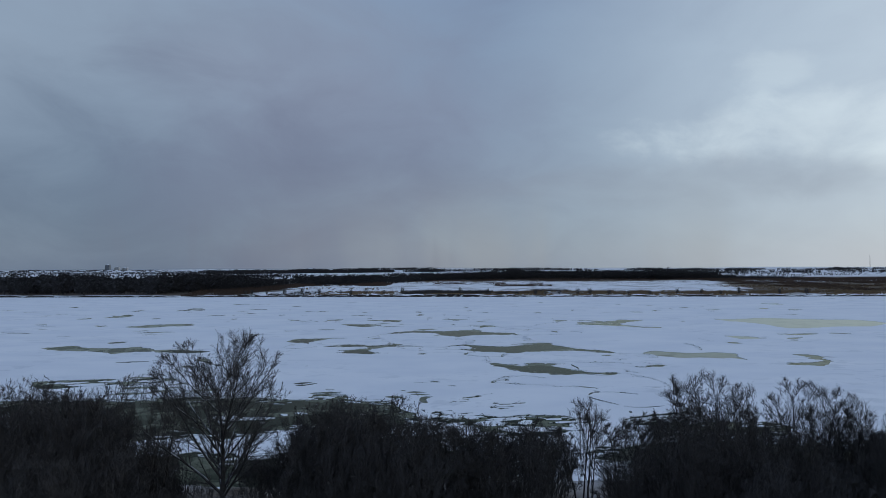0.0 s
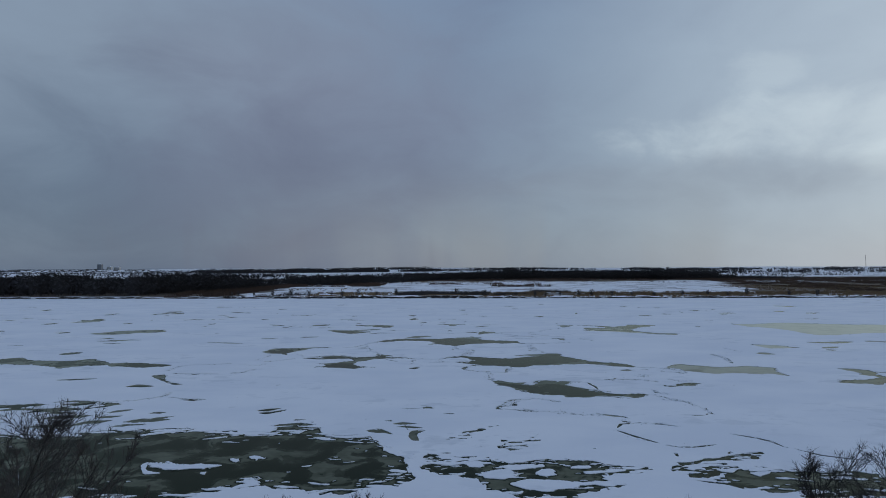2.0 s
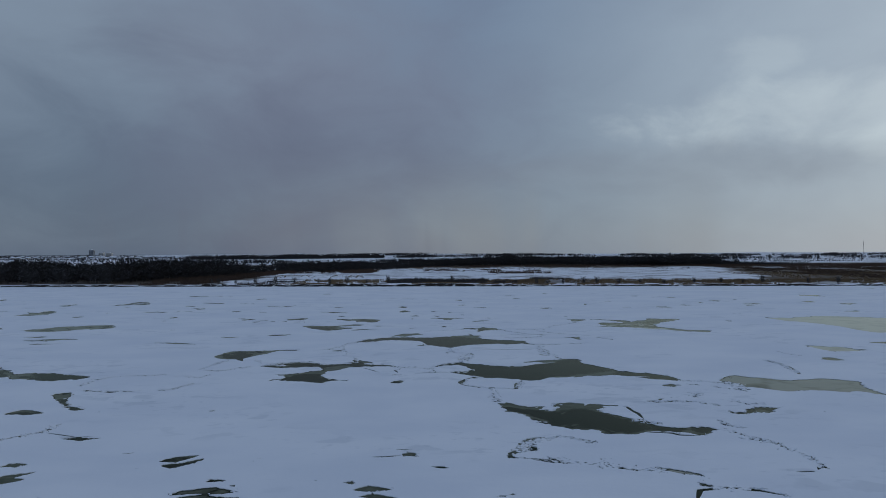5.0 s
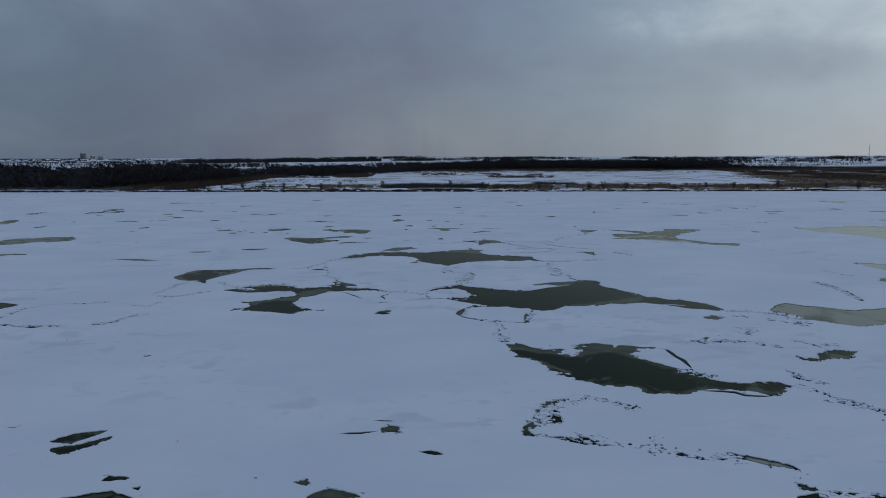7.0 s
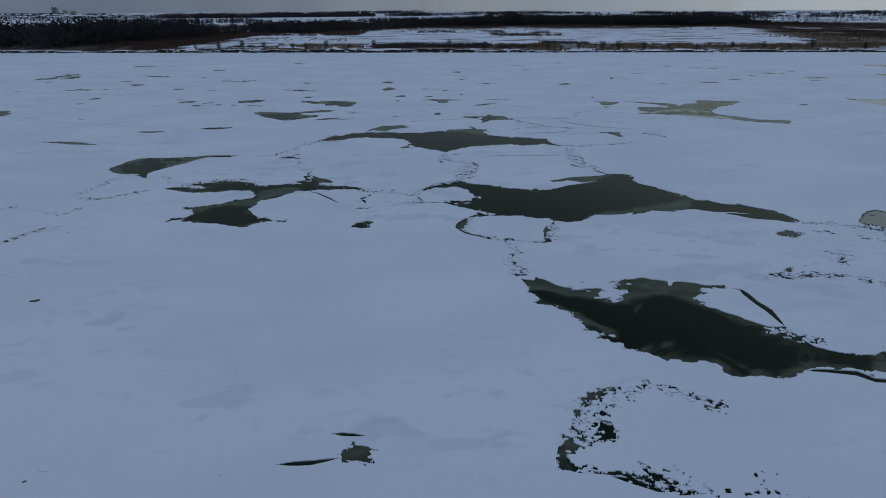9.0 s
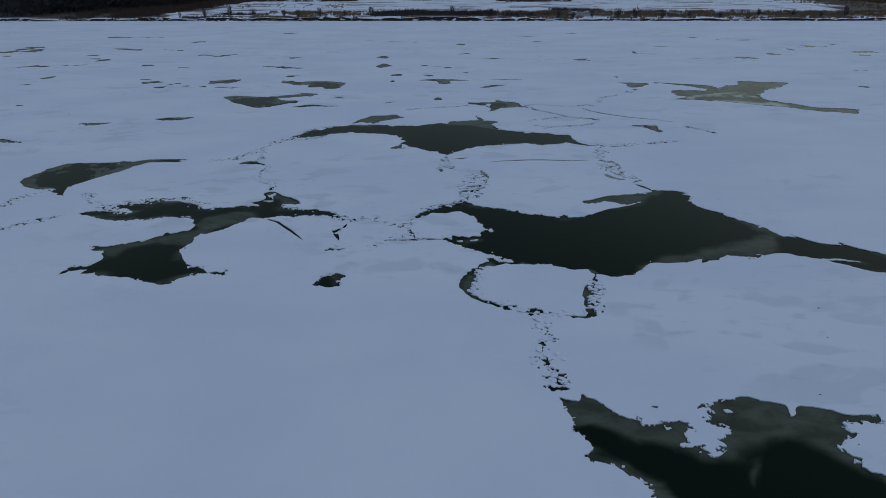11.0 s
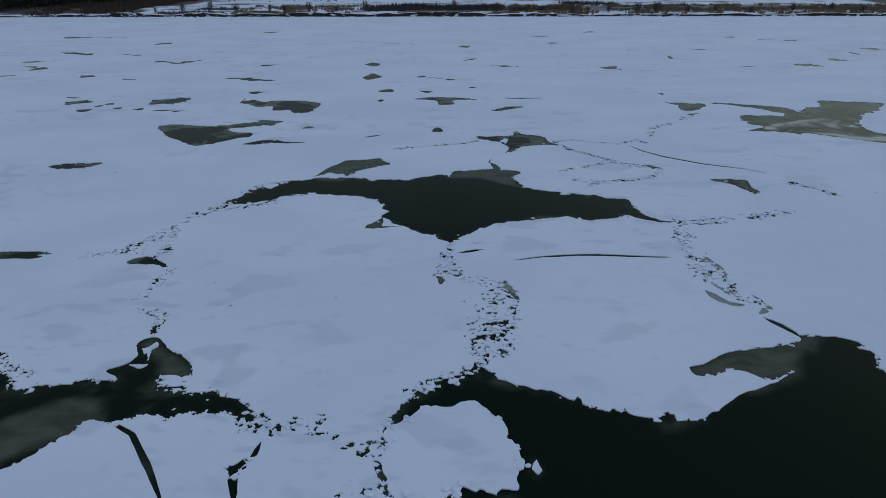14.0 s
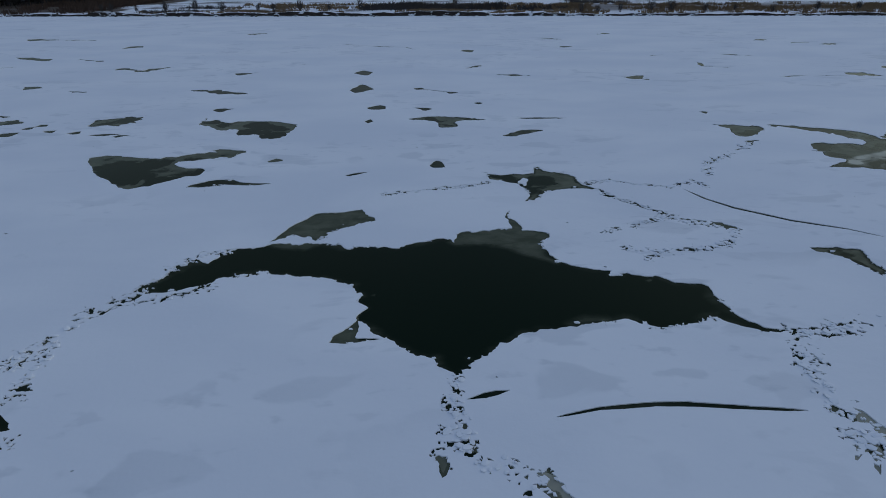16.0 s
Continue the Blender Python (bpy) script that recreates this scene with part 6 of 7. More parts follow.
def branch(rng, tube_of, start, way, length, thick, level, depth, many, spread, egg):
    """An ascending branch in bent pieces with its side branches, kept within the crown's egg shape."""
    mid, size = egg
    pieces = (9, 8, 5, 3, 1)[level]
    tube = tube_of(level)
    here, r = start, thick
    step = length / pieces
    marks = []
    for k in range(pieces):
        jit = 0.05 if level < 2 else 0.10
        way = (way + Vector((rng.gauss(0, jit), rng.gauss(0, jit), rng.gauss(0, jit) + (0.05, 0.025, 0.04, 0.05, 0.0)[level]))).normalized()
        there = here + way * step
        out = Vector(((there.x - mid[0]) / size[0], (there.y - mid[1]) / size[1], max(0.0, there.z - mid[2]) / size[2])).length
        if out > rng.uniform(0.93, 1.04) and level > 0 and k > 0:
            break
        f = (k + 1) / pieces
        r2 = max(0.006, thick * (1 - 0.8 * f))
        tube.piece(here, there, r, r2, (8, 6, 4, 3, 3)[level], level == depth)
        marks.append((here, there, way.copy(), r2, f))
        here, r = there, r2
    if level == depth:
        return
    for k in range(many[level]):
        f0 = (0.36, 0.16, 0.10, 0.1)[level] + (k + rng.random()) / many[level] * (0.64, 0.84, 0.90, 0.9)[level]
        i = min(len(marks) - 1, int(f0 * len(marks)))
        a, b, w, r2, f = marks[i]
        side = Matrix.Rotation(2.4 * k + rng.uniform(-0.6, 0.6), 3, w) @ w.orthogonal().normalized()
        lean = spread[level] * rng.uniform(0.7, 1.3)
        out = (w * math.cos(lean) + side * math.sin(lean) + Vector((0, 0, 0.12))).normalized()
        short = length * (0.78, 0.46, 0.46, 0.55)[level] * rng.uniform(0.7, 1.15) * (1 - (0.25, 0.45, 0.45, 0.4)[level] * f)
        branch(rng, tube_of, a.lerp(b, rng.random()), out, short, max(0.007, min(0.62 * r2, (1, 0.05, 0.024, 0.014)[level])), level + 1, depth, many, spread, egg)


def bare_crown(name, seed, feet, egg, height, thick, many, spread, label, category):
    """A leafless tree or shrub: a mesh for each trunk or stem, each main limb, and one for the crown of twigs."""
    rng = random.Random(seed)
    root = new(name)
    crown = Tubes()
    for x, y, tilt, share in feet:
        stem, limbs = Tubes(), []
        turn = math.atan2(y, x) if x or y else 0.0

        def tube_of(level, stem=stem, limbs=limbs):
            if level == 0:
                return stem
            if level == 1 and category == "tree":
                limbs.append(Tubes())
                return limbs[-1]
            return crown

        way = Vector((math.cos(turn) * tilt, math.sin(turn) * tilt, 1)).normalized()
        branch(rng, tube_of, Vector((x, y, -0.2)), way, height * share, thick * rng.uniform(0.8, 1.1), 0, len(many), many, spread, egg)
        kind = "trunk" if len(feet) == 1 else "stem"
        for k, tube in [(kind, stem)] + [("limb", t) for t in limbs]:
            if tube.f:
                obj(k, tube.mesh(k), BARK).parent = root
    obj("crown", crown.mesh("crown"), TWIG).parent = root
    return tagged(root, label, category, GROVE)


def feet_of(seed, stems, wide, tilt):
    rng = random.Random(seed)
    out = []
    for k in range(stems):
        a, r = 6.283 * (k + rng.uniform(-0.3, 0.3)) / stems, wide * rng.uniform(0.3, 1.0)
        out.append((r * math.cos(a), r * math.sin(a), rng.uniform(*tilt), rng.uniform(0.7, 0.95)))
    return out


GROVE = "bare trees on the near bank"
kinds = [
    bare_crown("bare_tree", 8, [(0, 0, 0.04, 0.76)], ((0.1, 0, 9.0), (4.9, 4.4, 5.3)), 13.8, 0.25, (24, 13, 11, 7), (0.86, 0.62, 0.55, 0.55), "tall leafless alder with a rounded twiggy crown on the snowy bank", "tree"),
    bare_crown("bare_tree", 12, feet_of(12, 4, 0.5, (0.1, 0.32)), ((0, 0, 5.6), (2.9, 2.9, 4.0)), 9.3, 0.085, (7, 7, 6, 5), (0.55, 0.5, 0.6, 0.6), "leafless many-stemmed willow with snow-dusted limbs on the bank", "tree"),
    bare_crown("bare_tree", 13, feet_of(13, 3, 0.4, (0.06, 0.22)), ((0, 0, 5.8), (2.2, 2.2, 4.0)), 9.5, 0.085, (7, 7, 6, 5), (0.5, 0.5, 0.55, 0.6), "slender leafless bank tree with upright dark branches", "tree"),
    bare_crown("shrub", 14, feet_of(14, 13, 1.7, (0.1, 0.5)), ((0, 0, 3.4), (3.3, 3.3, 4.5)), 7.6, 0.06, (6, 6, 6, 4), (0.5, 0.55, 0.6, 0.6), "dense leafless willow shrub with dark thin twigs", "shrub"),
    bare_crown("shrub", 15, feet_of(15, 14, 2.0, (0.1, 0.6)), ((0, 0, 2.8), (3.6, 3.6, 4.3)), 6.8, 0.06, (6, 6, 6, 4), (0.55, 0.6, 0.65, 0.6), "low dark leafless thicket shrub on snow", "shrub"),
]


def stand(k, x, y, size, turn, first=[True, True, True, True, True]):
    m = pose(x, y, ground_height(x, y), 0, 0, turn)
    if first[k]:
        first[k] = False
        kinds[k].matrix_basis = m @ Matrix.Scale(size, 4)
        return
    ob = copy_thing(kinds[k], m)
    ob.scale = (size, size, size)


stand(0, -14.9, 34.5, 1.02, 0)
rng = random.Random(77)
for k, x, y, size in (
    (1, 17.8, 42.5, 1.10), (1, 24.6, 43, 1.02), (2, 20.4, 43, 0.98), (2, 27.2, 42, 0.92), (1, 8, 40, 0.92), (2, 5.2, 39, 0.8),
    (1, 32, 41, 0.95), (2, 37, 43, 0.9), (1, 41, 38, 0.95), (2, -24, 34, 0.9), (1, -12, 29, 0.7), (2, -17, 27, 0.7),
):
    stand(k, x, y, size, rng.uniform(0, 360))
# thickets: dense to both sides, thinner by the tall alder
for x0, x1, y0, y1, many, small, large in (
    (-48, -21, 30, 42, 28, 1.15, 1.35), (-10, -1, 32, 41, 16, 1.0, 1.18), (-21, -8, 24, 48, 16, 0.35, 0.55), (-1, 4, 34, 40, 4, 1.05, 1.2), (4, 10, 28, 36, 4, 0.4, 0.6),
    (10.5, 52, 30, 42, 36, 1.0, 1.18), (-22, -8, 22, 34, 12, 0.6, 0.8), (8, 40, 22, 30, 8, 0.8, 1.0), (-8, 55, 43, 51, 26, 0.55, 0.8), (-50, -22, 40, 50, 14, 0.5, 0.8), (-20, -8, 40, 50, 3, 0.35, 0.5),
):
    for _ in range(many):
        stand(rng.choice((3, 4)), rng.uniform(x0, x1), rng.uniform(y0, y1), rng.uniform(small, large), rng.uniform(0, 360))


# ---- far bank ----
def tufted(v, f, rng, x, y, z, h, wide, many, w):
    """One far tree or shrub: two stems and a ragged crown of narrow twig sprays."""
    for _ in range(2):
        n0 = len(v)
        lean = rng.gauss(0, 0.06) * h
        v += [(x - w, y, z), (x + w, y, z), (x + lean, y + rng.gauss(0, 0.04) * h, z + 0.75 * h)]
        f.append([n0, n0 + 1, n0 + 2])
    for _ in range(many):
        a, u = rng.uniform(0, 6.283), rng.random() ** 0.45
        e = rng.uniform(-1.0, 1.0)
        r = wide * u * math.sqrt(max(0.05, 1 - e * e))
        px, py, pz = x + r * math.cos(a), y + r * math.sin(a), z + h * (0.50 + 0.44 * e * u)
        l = h * rng.uniform(0.08, 0.18)
        tx, ty = rng.gauss(0, 0.9) * l + 0.2 * r * math.cos(a), rng.gauss(0, 0.6) * l
        n0 = len(v)
        k = 0.2 * l + w
        v += [(px - k, py, pz - 0.5 * l), (px + 1.5 * k, py + 0.3 * k, pz - 0.2 * l), (px + tx, py + ty, pz + 0.42 * l)]
        f.append([n0, n0 + 1, n0 + 2])


def woods(name, patches, mat, label, seed, many=16, gaps=True):
    """Bare trees scattered over rectangles of the plan, as one object."""
    rng = random.Random(seed)
    v, f = [], []
    for x0, x1, y0, y1, tall, count in patches:
        for _ in range(count):
            x, y = rng.uniform(x0, x1), rng.uniform(y0, y1)
            y = max(y, far_bank(x) + rng.uniform(3, 14)) if y > 200 else y
            x += rng.gauss(0, 0.02 * y) if y > 1000 else 0.0
            patch = wobble(x, y, 22 + 0.045 * y, seed) + 0.6 * wobble(x, y, 7 + 0.012 * y, seed + 1)
            if gaps and y > 1000 and patch < -0.38:
                continue
            h = tall * rng.uniform(0.6, 1.0) * (1.0 + 0.4 * patch)
            tufted(v, f, rng, x, y, ground_height(x, y) - 0.2, h, h * rng.uniform(0.28, 0.5), many, max(0.03, 0.00025 * y))
    return tagged(obj(name, mesh_of(name, v, f), mat), label, "woods", kind="stuff")


def wood_front(x):
    """The southern edge of the far wood, and how tall it stands there."""
    xs = (-700, -330, -215, -180, -164, -82, -40, -11, 96, 160, 250, 323, 420, 520)
    ys = (392, 394, 402, 477, 625, 660, 800, 860, 932, 930, 905, 880, 850, 840)
    hs = (17, 17, 16, 14.5, 13, 12, 12.5, 13, 15, 15.5, 15, 14, 5, 3)
    return np.interp(x, xs, ys), np.interp(x, xs, hs)


def far_wood():
    """The dark wood behind the meadow: it follows its edge, 30 to 120 m deep, with clumps that stand out."""
    rng = random.Random(5)
    v, f = [], []
    for k in range(9500):
        x = rng.uniform(-720, -190) if k % 5 < 2 else rng.uniform(-230, 500)
        y, h = wood_front(x)
        y += 130 * rng.random() ** 1.3 + 14 * wobble(x, 0, 30, 51)
        if x < -190:
            y = max(y, far_bank(x) + 3) + rng.uniform(0, 60)
        patch = wobble(x, y, 38, 52) + 0.6 * wobble(x, y, 12, 53)
        h *= rng.uniform(0.6, 0.95) * (1 + 0.34 * patch)
        tufted(v, f, rng, x, y, ground_height(x, y) - 0.2, h, h * rng.uniform(0.26, 0.42), 22, 0.1)
    tagged(obj("far_woods", mesh_of("far_woods", v, f), FAR_TWIG), "dark leafless woods beyond the far bank", "woods", kind="stuff")


def thicket(name, patches, mat, label, seed, spray=5, bare=-0.15):
    """Low growth in drifts over rectangles of the plan, as one object."""
    rng = random.Random(seed)
    v, f = [], []
    for x0, x1, y0, y1, tall, count in patches:
        for _ in range(count):
            x, y = rng.uniform(x0, x1), rng.uniform(y0, y1)
            d = wobble(x, y, 48, seed) + 0.6 * wobble(x, y, 14, seed + 1)
            if y < far_bank(x) + 2 or d < bare:
                continue
            z = ground_height(x, y) - 0.1
            h = tall * rng.uniform(0.4, 1.0) * (1 + 0.5 * d)
            for _ in range(spray):
                w = h * rng.uniform(0.06, 0.16)
                dx, dy, l = rng.gauss(0, 0.5) * h, rng.gauss(0, 0.5) * h, h * rng.uniform(0.5, 1.0)
                n0 = len(v)
                v += [(x + dx - w, y + dy, z), (x + dx + w, y + dy, z), (x + 1.4 * dx + rng.gauss(0, 0.15) * h, y + 1.3 * dy, z + l)]
                f.append([n0, n0 + 1, n0 + 2])
    return tagged(obj(name, mesh_of(name, v, f), mat), label, "scrub", kind="stuff")




def undergrowth(patches, label, seed):
    """Fine upright twigs between the shrubs of the near bank, as one object."""
    rng = random.Random(seed)
    v, f = [], []
    for x0, x1, y0, y1, tall, count in patches:
        for _ in range(count):
            x, y = rng.uniform(x0, x1), rng.uniform(y0, y1)
            z = ground_height(x, y) - 0.1
            h = tall * rng.uniform(0.35, 1.05) * (1 + 0.5 * wobble(x, y, 5, seed))
            for _ in range(26):
                a, r = rng.uniform(0, 6.283), 0.16 * h * rng.random()
                b = h * rng.uniform(0.0, 0.6)
                l = (h - b) * rng.uniform(0.35, 1.0)
                lean = rng.uniform(0.0, 0.5)
                px, py = x + r * math.cos(a), y + r * math.sin(a)
                w = rng.uniform(0.010, 0.024)
                n0 = len(v)
                v += [(px - w, py, z + b), (px + w, py + 0.01, z + b), (px + lean * l * math.cos(a), py + lean * l * math.sin(a), z + b + l * 0.93)]
                f.append([n0, n0 + 1, n0 + 2])
    tagged(obj("undergrowth", mesh_of("undergrowth", v, f), TWIG), label, "undergrowth", kind="stuff")


undergrowth([(-50, -21, 29, 44, 6.6, 2300), (-10, -1, 31, 42, 5.2, 620), (-1, 4, 33, 41, 4.8, 240), (10.5, 54, 30, 43, 6.2, 2700), (-21, -10, 26, 40, 2.0, 260)], "dense dark twigs between the shrubs on the near bank", 4)
far_wood()
woods("wood_clumps", [(86, 180, 925, 990, 17, 380), (300, 390, 860, 930, 18, 420), (380, 420, 850, 900, 9, 90), (190, 290, 900, 980, 15, 240)], FAR_TWIG, "taller clumps of dark trees in the far wood", 12, 22)
woods("hill_woods", [(-800, -60, 1900, 2040, 14, 3600), (-1120, -120, 2650, 2900, 15, 1400), (-60, 260, 1950, 2050, 12, 260), (-1700, -900, 2000, 2100, 8, 600), (-2600, -1500, 2900, 3100, 12, 800), (-2400, -1200, 2500, 2800, 9, 800), (-1500, -900, 1700, 1900, 7, 200),
                     (130, 520, 2300, 2420, 11, 600), (700, 1300, 2350, 2460, 12, 900), (1500, 2300, 2300, 2420, 11, 700)], FAR_TWIG, "distant dark woods on low hills", 6, 9)
woods("hedges", [(520, 760, 1130, 1145, 4.0, 130), (560, 900, 1290, 1310, 5, 170), (700, 1200, 1560, 1590, 6, 240), (830, 920, 1440, 1500, 14, 120), (980, 1010, 1440, 1470, 13, 16), (1080, 1180, 1480, 1530, 11, 60), (600, 700, 1400, 1440, 11, 100), (1150, 1500, 1750, 1790, 8, 260), (760, 1050, 1950, 1990, 9, 260), (1250, 1420, 2050, 2150, 12, 200),
                 (470, 560, 930, 950, 6, 60), (690, 900, 900, 940, 5, 70), (-1000, -480, 1500, 1560, 7, 260), (-520, -330, 1180, 1230, 10, 240), (-110, -40, 1180, 1240, 10, 120)], FAR_TWIG, "dark hedges and single trees between snowy fields", 13, 14)
thicket("scrub", [(-192, -150, 400, 640, 3.6, 1500), (-200, -70, 600, 700, 3.4, 1800), (-60, 380, 800, 940, 2.2, 3600), (320, 800, 640, 900, 2.6, 9000), (292, 640, 440, 640, 1.9, 8000), (44, 96, 570, 640, 2.6, 300), (-20, 60, 640, 700, 2.0, 300), (-60, 300, 690, 790, 1.2, 500)], SCRUB, "brown leafless scrub in the snowy meadow", 7, 6)
thicket("stalks", [(-34, 26, 412, 428, 2.9, 620), (30, 62, 408, 420, 2.2, 160), (-130, -95, 404, 416, 1.8, 160), (-118, -70, 424, 436, 1.6, 220), (62, 92, 448, 470, 2.6, 260)], TWIG, "dark stalks standing in the snow of the far bank", 14, 5, -0.3)


def reeds(name, patches, label, seed):
    rng = random.Random(seed)
    v, f = [], []
    for x0, x1, d0, d1, tall, many in patches:
        for _ in range(many):
            x = rng.uniform(x0, x1)
            y = far_bank(x) + rng.uniform(d0, d1)
            if wobble(x, y, 16, 71) + 0.7 * wobble(x, y, 5, 72) < -0.08:
                continue
            z = ground_height(x, y) - 0.05
            for _ in range(4):
                h = tall * rng.uniform(0.5, 1.1)
                w = rng.uniform(0.1, 0.25)
                dx, dy = rng.gauss(0, 0.4), rng.gauss(0, 0.4)
                n0 = len(v)
                v += [(x + dx - w, y + dy, z), (x + dx + w, y + dy, z), (x + dx + rng.gauss(0, 0.2), y + dy + rng.gauss(0, 0.1), z + h)]
                f.append([n0, n0 + 1, n0 + 2])
    tagged(obj(name, mesh_of(name, v, f), REED), label, "reeds", kind="stuff")


reeds("reeds", [(-95, 60, 14, 50, 1.3, 2600), (36, 420, 1.5, 48, 1.3, 9000), (-95, 40, 3, 9, 0.9, 900), (-140, -60, 90, 150, 1.0, 160), (-60, 40, 330, 420, 1.1, 500), (30, 220, 340, 420, 1.0, 500), (-130, 60, 2, 8, 0.8, 500), (240, 520, 40, 200, 1.4, 3500)], "dry brown reeds along the far bank", 8)


def bank_lumps():
    """Snow lumps and fallen clods along the foot of the far bank."""
    rng = random.Random(61)
    v, f = [], []
    shape = bmesh.new()
    bmesh.ops.create_icosphere(shape, subdivisions=1, radius=1.0)
    base = [p.co.copy() for p in shape.verts]
    tri = [[p.index for p in t.verts] for t in shape.faces]
    shape.free()
    slots = []
    for _ in range(1100):
        x = rng.uniform(-330, 330)
        if wobble(x, 3, 9, 66) < -0.15:
            continue
        y = far_bank(x) + rng.gauss(-0.6, 0.7)
        r = rng.uniform(0.15, 0.5)
        n0 = len(v)
        v += [(x + r * 1.5 * c.x * rng.uniform(0.8, 1.2), y + r * c.y, 0.45 * r * c.z + 0.1) for c in base]
        f += [[n0 + k for k in t] for t in tri]
        slots += [0 if rng.random() < 0.45 else 1] * len(tri)
    tagged(obj("bank_lumps", mesh_of("bank_lumps", v, f, slots), SNOW, SOIL), "snow lumps and dark clods along the far bank", "snow lumps", kind="stuff")


bank_lumps()

BANK = "shrubs on the far bank"
far_shrub = bare_tree("shrub", 31, 4.2, 7, 0.5, 2, 0.07, "dark leafless shrub among reeds on the far bank", "shrub", BANK, (2, 3, 4))
rng = random.Random(9)
spots = [(-140, 3), (-106, 9), (-70, 2), (-48, 8), (55, 2), (72, 7), (104, 4), (131, 6), (176, 5), (230, 4), (-118, 6), (-93, 5), (-78, 7), (-60, 6), (36, 3), (62, 4), (84, 6), (92, 7), (118, 9), (150, 8), (165, 8), (-20, 10), (-8, 12), (5, 11), (14, 9), (24, 12), (44, 10), (190, 10), (215, 9), (-130, 4), (-145, 4), (-35, 11)]
for k, (x, d) in enumerate(spots):
    y = far_bank(x) + d
    m = pose(x, y, ground_height(x, y), 0, 0, rng.uniform(0, 360))
    s = rng.uniform(0.7, 1.3)
    if k == 0:
        far_shrub.matrix_basis = m
    else:
        ob = copy_thing(far_shrub, m)
        ob.scale = (s, s, s)


# ---- town on the horizon ----
PLASTER = plain("pale_plaster", (0.42, 0.41, 0.39), 0.15, 0.85, 0.05)
CONCRETE = plain("grey_concrete", (0.20, 0.21, 0.22), 0.2, 0.85, 0.05)
DARK_GLASS = plain("dark_glass", (0.03, 0.035, 0.04), 0.2, 0.2, 0.1)
ROOF = plain("snowy_roof", (0.74, 0.76, 0.79), 0.08, 0.9, 0.1)
STEEL = plain("mast_steel", (0.16, 0.16, 0.17), 0.2, 0.5, 0.2, 0.6)


def box(bm, x0, x1, y0, y1, z0, z1):
    vs = [bm.verts.new(p) for p in ((x0, y0, z0), (x1, y0, z0), (x1, y1, z0), (x0, y1, z0), (x0, y0, z1), (x1, y0, z1), (x1, y1, z1), (x0, y1, z1))]
    for q in ((0, 3, 2, 1), (4, 5, 6, 7), (0, 1, 5, 4), (1, 2, 6, 5), (2, 3, 7, 6), (3, 0, 4, 7)):
        bm.faces.new([vs[k] for k in q])


def part(name, bm, mat, parent, label=""):
    me = bpy.data.meshes.new(name)
    bm.to_mesh(me)
    bm.free()
    ob = obj(name, me, mat)
    ob.parent = parent
    if label:
        ob["label"] = label
    return ob


def block_of_flats(x, y, wide, deep, floors, bays, wall, label):
    """A slab of flats: walls, a flat roof with parapet and stair head, and a window for each bay and floor."""
    root = new("apartment_building")
    root.location = (x, y, ground_height(x, y) - 1)
    h = floors * 3.0 + 1.5
    bm = bmesh.new()
    box(bm, -wide / 2, wide / 2, -deep / 2, deep / 2, 0, h)
    part("wall", bm, wall, root)
    bm = bmesh.new()
    box(bm, -wide / 2 - 0.3, wide / 2 + 0.3, -deep / 2 - 0.3, deep / 2 + 0.3, h, h + 0.8)
    box(bm, -wide * 0.15, wide * 0.15, -2, 2, h + 0.8, h + 3.6)
    part("roof", bm, ROOF, root)
    bm = bmesh.new()
    box(bm, -0.9, 0.9, -0.12, 0.12, -0.75, 0.75)
    pane = bpy.data.meshes.new("window")
    bm.to_mesh(pane)
    bm.free()
    pane.materials.append(DARK_GLASS)
    for k in range(floors):
        for i in range(bays):
            ob = new("window", pane)
            ob.parent = root
            ob.location = (-wide / 2 + wide * (i + 0.5) / bays, -deep / 2 - 0.02, 2.2 + 3.0 * k)
    return tagged(root, label, "apartment building", "buildings of the far town")


TOWN_Y = 2950
block_of_flats(-1722, TOWN_Y, 20, 16, 11, 5, CONCRETE, "tall grey concrete block of flats on the horizon")
block_of_flats(-1686, TOWN_Y + 20, 22, 14, 7, 6, PLASTER, "pale plastered block of flats beside the tower block")
block_of_flats(-1658, TOWN_Y + 40, 26, 14, 6, 7, PLASTER, "pale plastered block of flats beside the tower block")
block_of_flats(-620, 2600, 60, 14, 4, 12, CONCRETE, "low grey concrete building before distant woods")


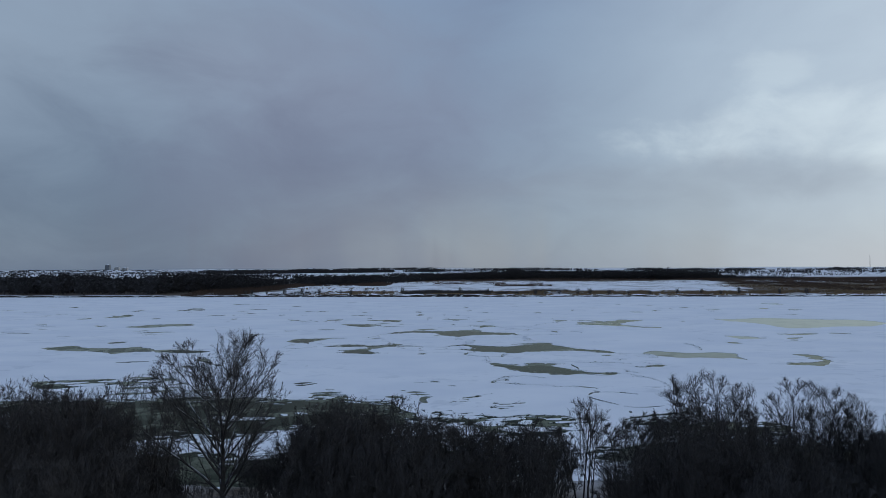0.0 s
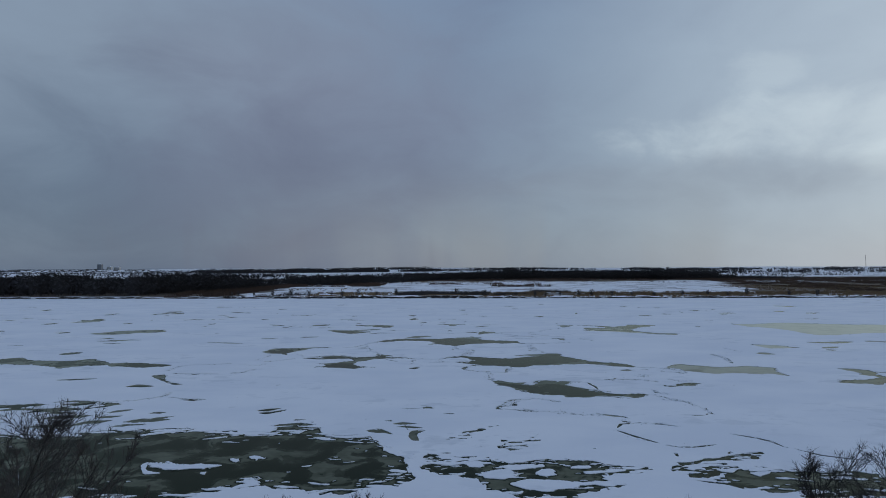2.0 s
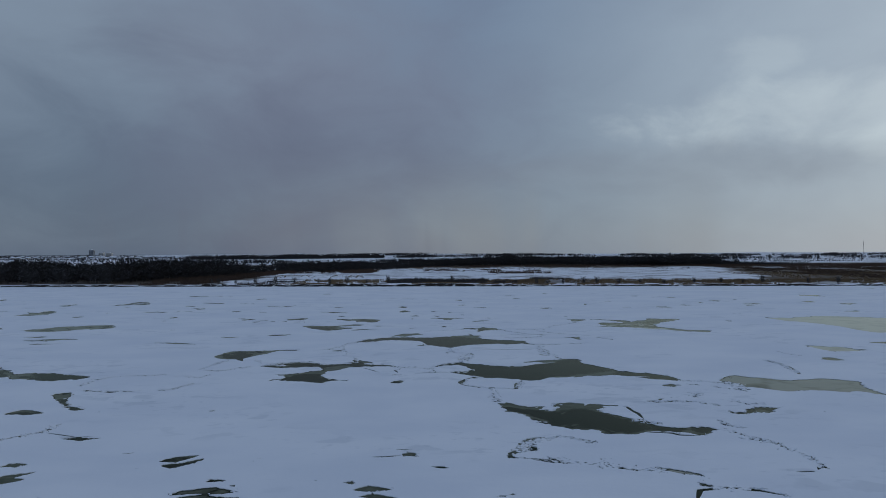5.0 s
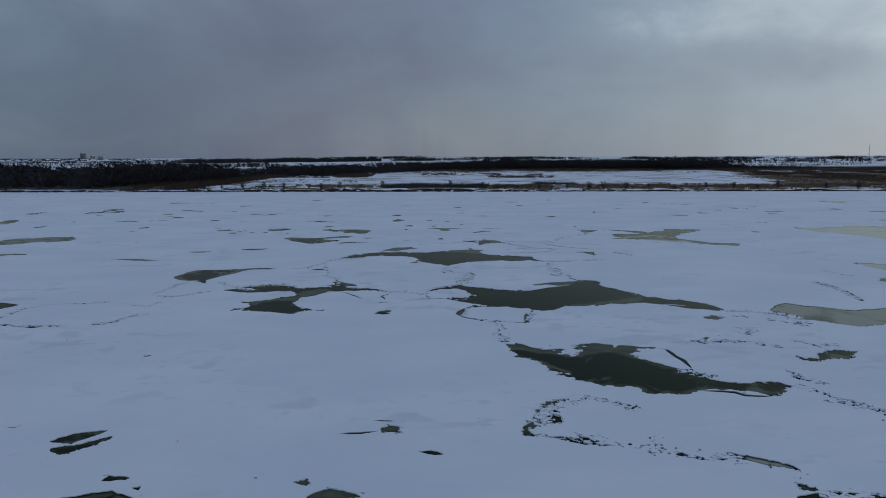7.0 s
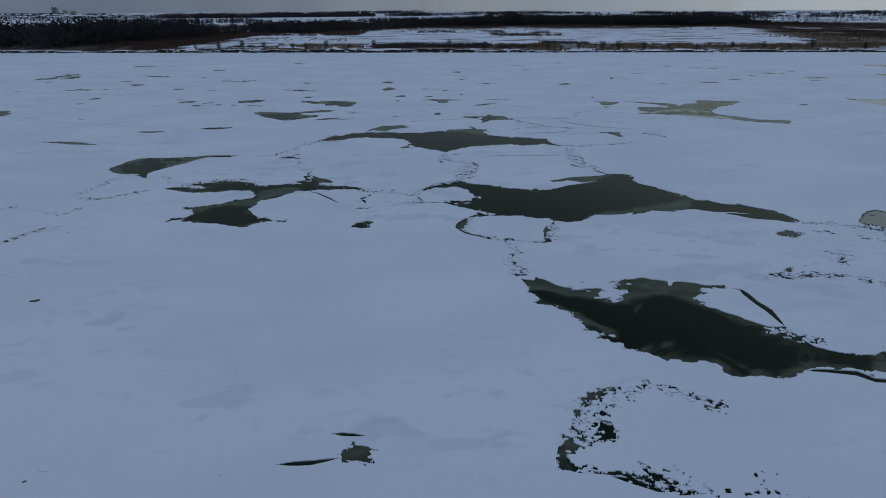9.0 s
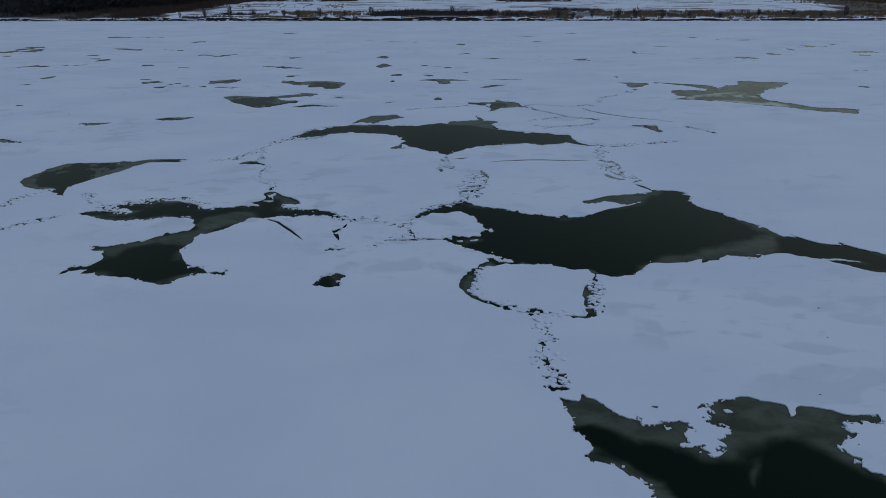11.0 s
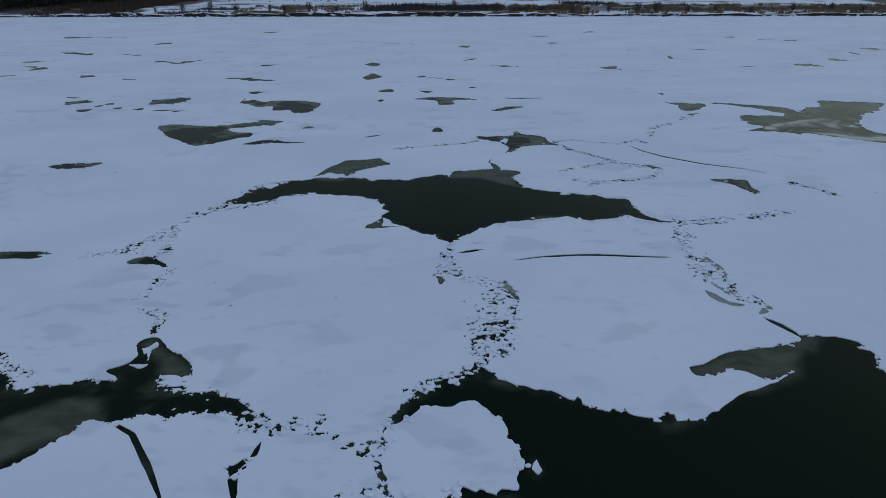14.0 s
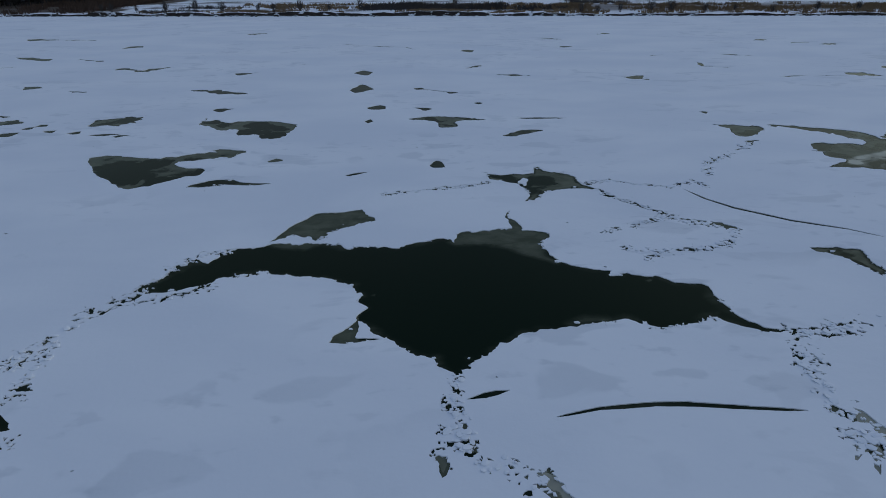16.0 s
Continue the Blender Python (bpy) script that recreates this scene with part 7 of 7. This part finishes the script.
def house(seed):
    """A small house: walls and a snow-covered gable roof."""
    r = random.Random(seed)
    w, d, h = r.uniform(9, 15), r.uniform(8, 11), r.uniform(3.2, 5.5)
    root = new("house")
    bm = bmesh.new()
    box(bm, -w / 2, w / 2, -d / 2, d / 2, -1, h)
    part("wall", bm, r.choice((PLASTER, CONCRETE)), root)
    bm = bmesh.new()
    e, up = 0.5, d * 0.32
    a = [bm.verts.new(p) for p in ((-w / 2 - e, -d / 2 - e, h), (-w / 2 - e, d / 2 + e, h), (-w / 2 - e, 0, h + up), (w / 2 + e, -d / 2 - e, h), (w / 2 + e, d / 2 + e, h), (w / 2 + e, 0, h + up))]
    for q in ((0, 2, 1), (3, 4, 5), (0, 3, 5, 2), (1, 2, 5, 4), (0, 1, 4, 3)):
        bm.faces.new([a[k] for k in q])
    part("roof", bm, ROOF, root)
    for i in (-0.28, 0.28):
        bm = bmesh.new()
        box(bm, i * w - 0.8, i * w + 0.8, -d / 2 - 0.05, -d / 2 + 0.1, 1.0, 2.4)
        part("window", bm, DARK_GLASS, root)
    return tagged(root, "small house with a snow-covered gable roof on the horizon", "house", "houses of the far town")


models = [house(k) for k in range(4)]
rng = random.Random(15)
count = 0
for _ in range(90):
    x, y = rng.choice((rng.uniform(-2150, -900), rng.uniform(-1900, -1200), rng.uniform(-1100, -250))), rng.uniform(2350, 2900)
    m = pose(x, y, ground_height(x, y), 0, 0, rng.uniform(-40, 40))
    if count < 4:
        models[count].matrix_basis = m
    else:
        copy_thing(models[count % 4], m)
    count += 1


def lattice_mast(x, y, tall):
    root = new("radio_mast")
    root.location = (x, y, ground_height(x, y))
    for k in range(3):
        leg = Tubes()
        c, s = math.cos(2.1 * k), math.sin(2.1 * k)
        for i in range(6):
            r0, r1 = 2.2 * (1 - i / 7), 2.2 * (1 - (i + 1) / 7)
            leg.piece(Vector((r0 * c, r0 * s, tall * i / 6)), Vector((r1 * c, r1 * s, tall * (i + 1) / 6)), 0.28, 0.25, 4)
        obj("leg", leg.mesh("leg"), STEEL).parent = root
    for i in range(12):
        r = 2.2 * (1 - (i + 0.5) / 14)
        ring = Tubes()
        pts = [Vector((r * math.cos(2.1 * k), r * math.sin(2.1 * k), tall * (i + 0.5) / 12)) for k in range(3)]
        for a, b in zip(pts, pts[1:] + pts[:1]):
            ring.piece(a, b, 0.12, 0.12, 3)
        obj("brace", ring.mesh("brace"), STEEL).parent = root
    return tagged(root, "thin steel lattice mast on the horizon", "mast")


lattice_mast(2095, 3000, 62)
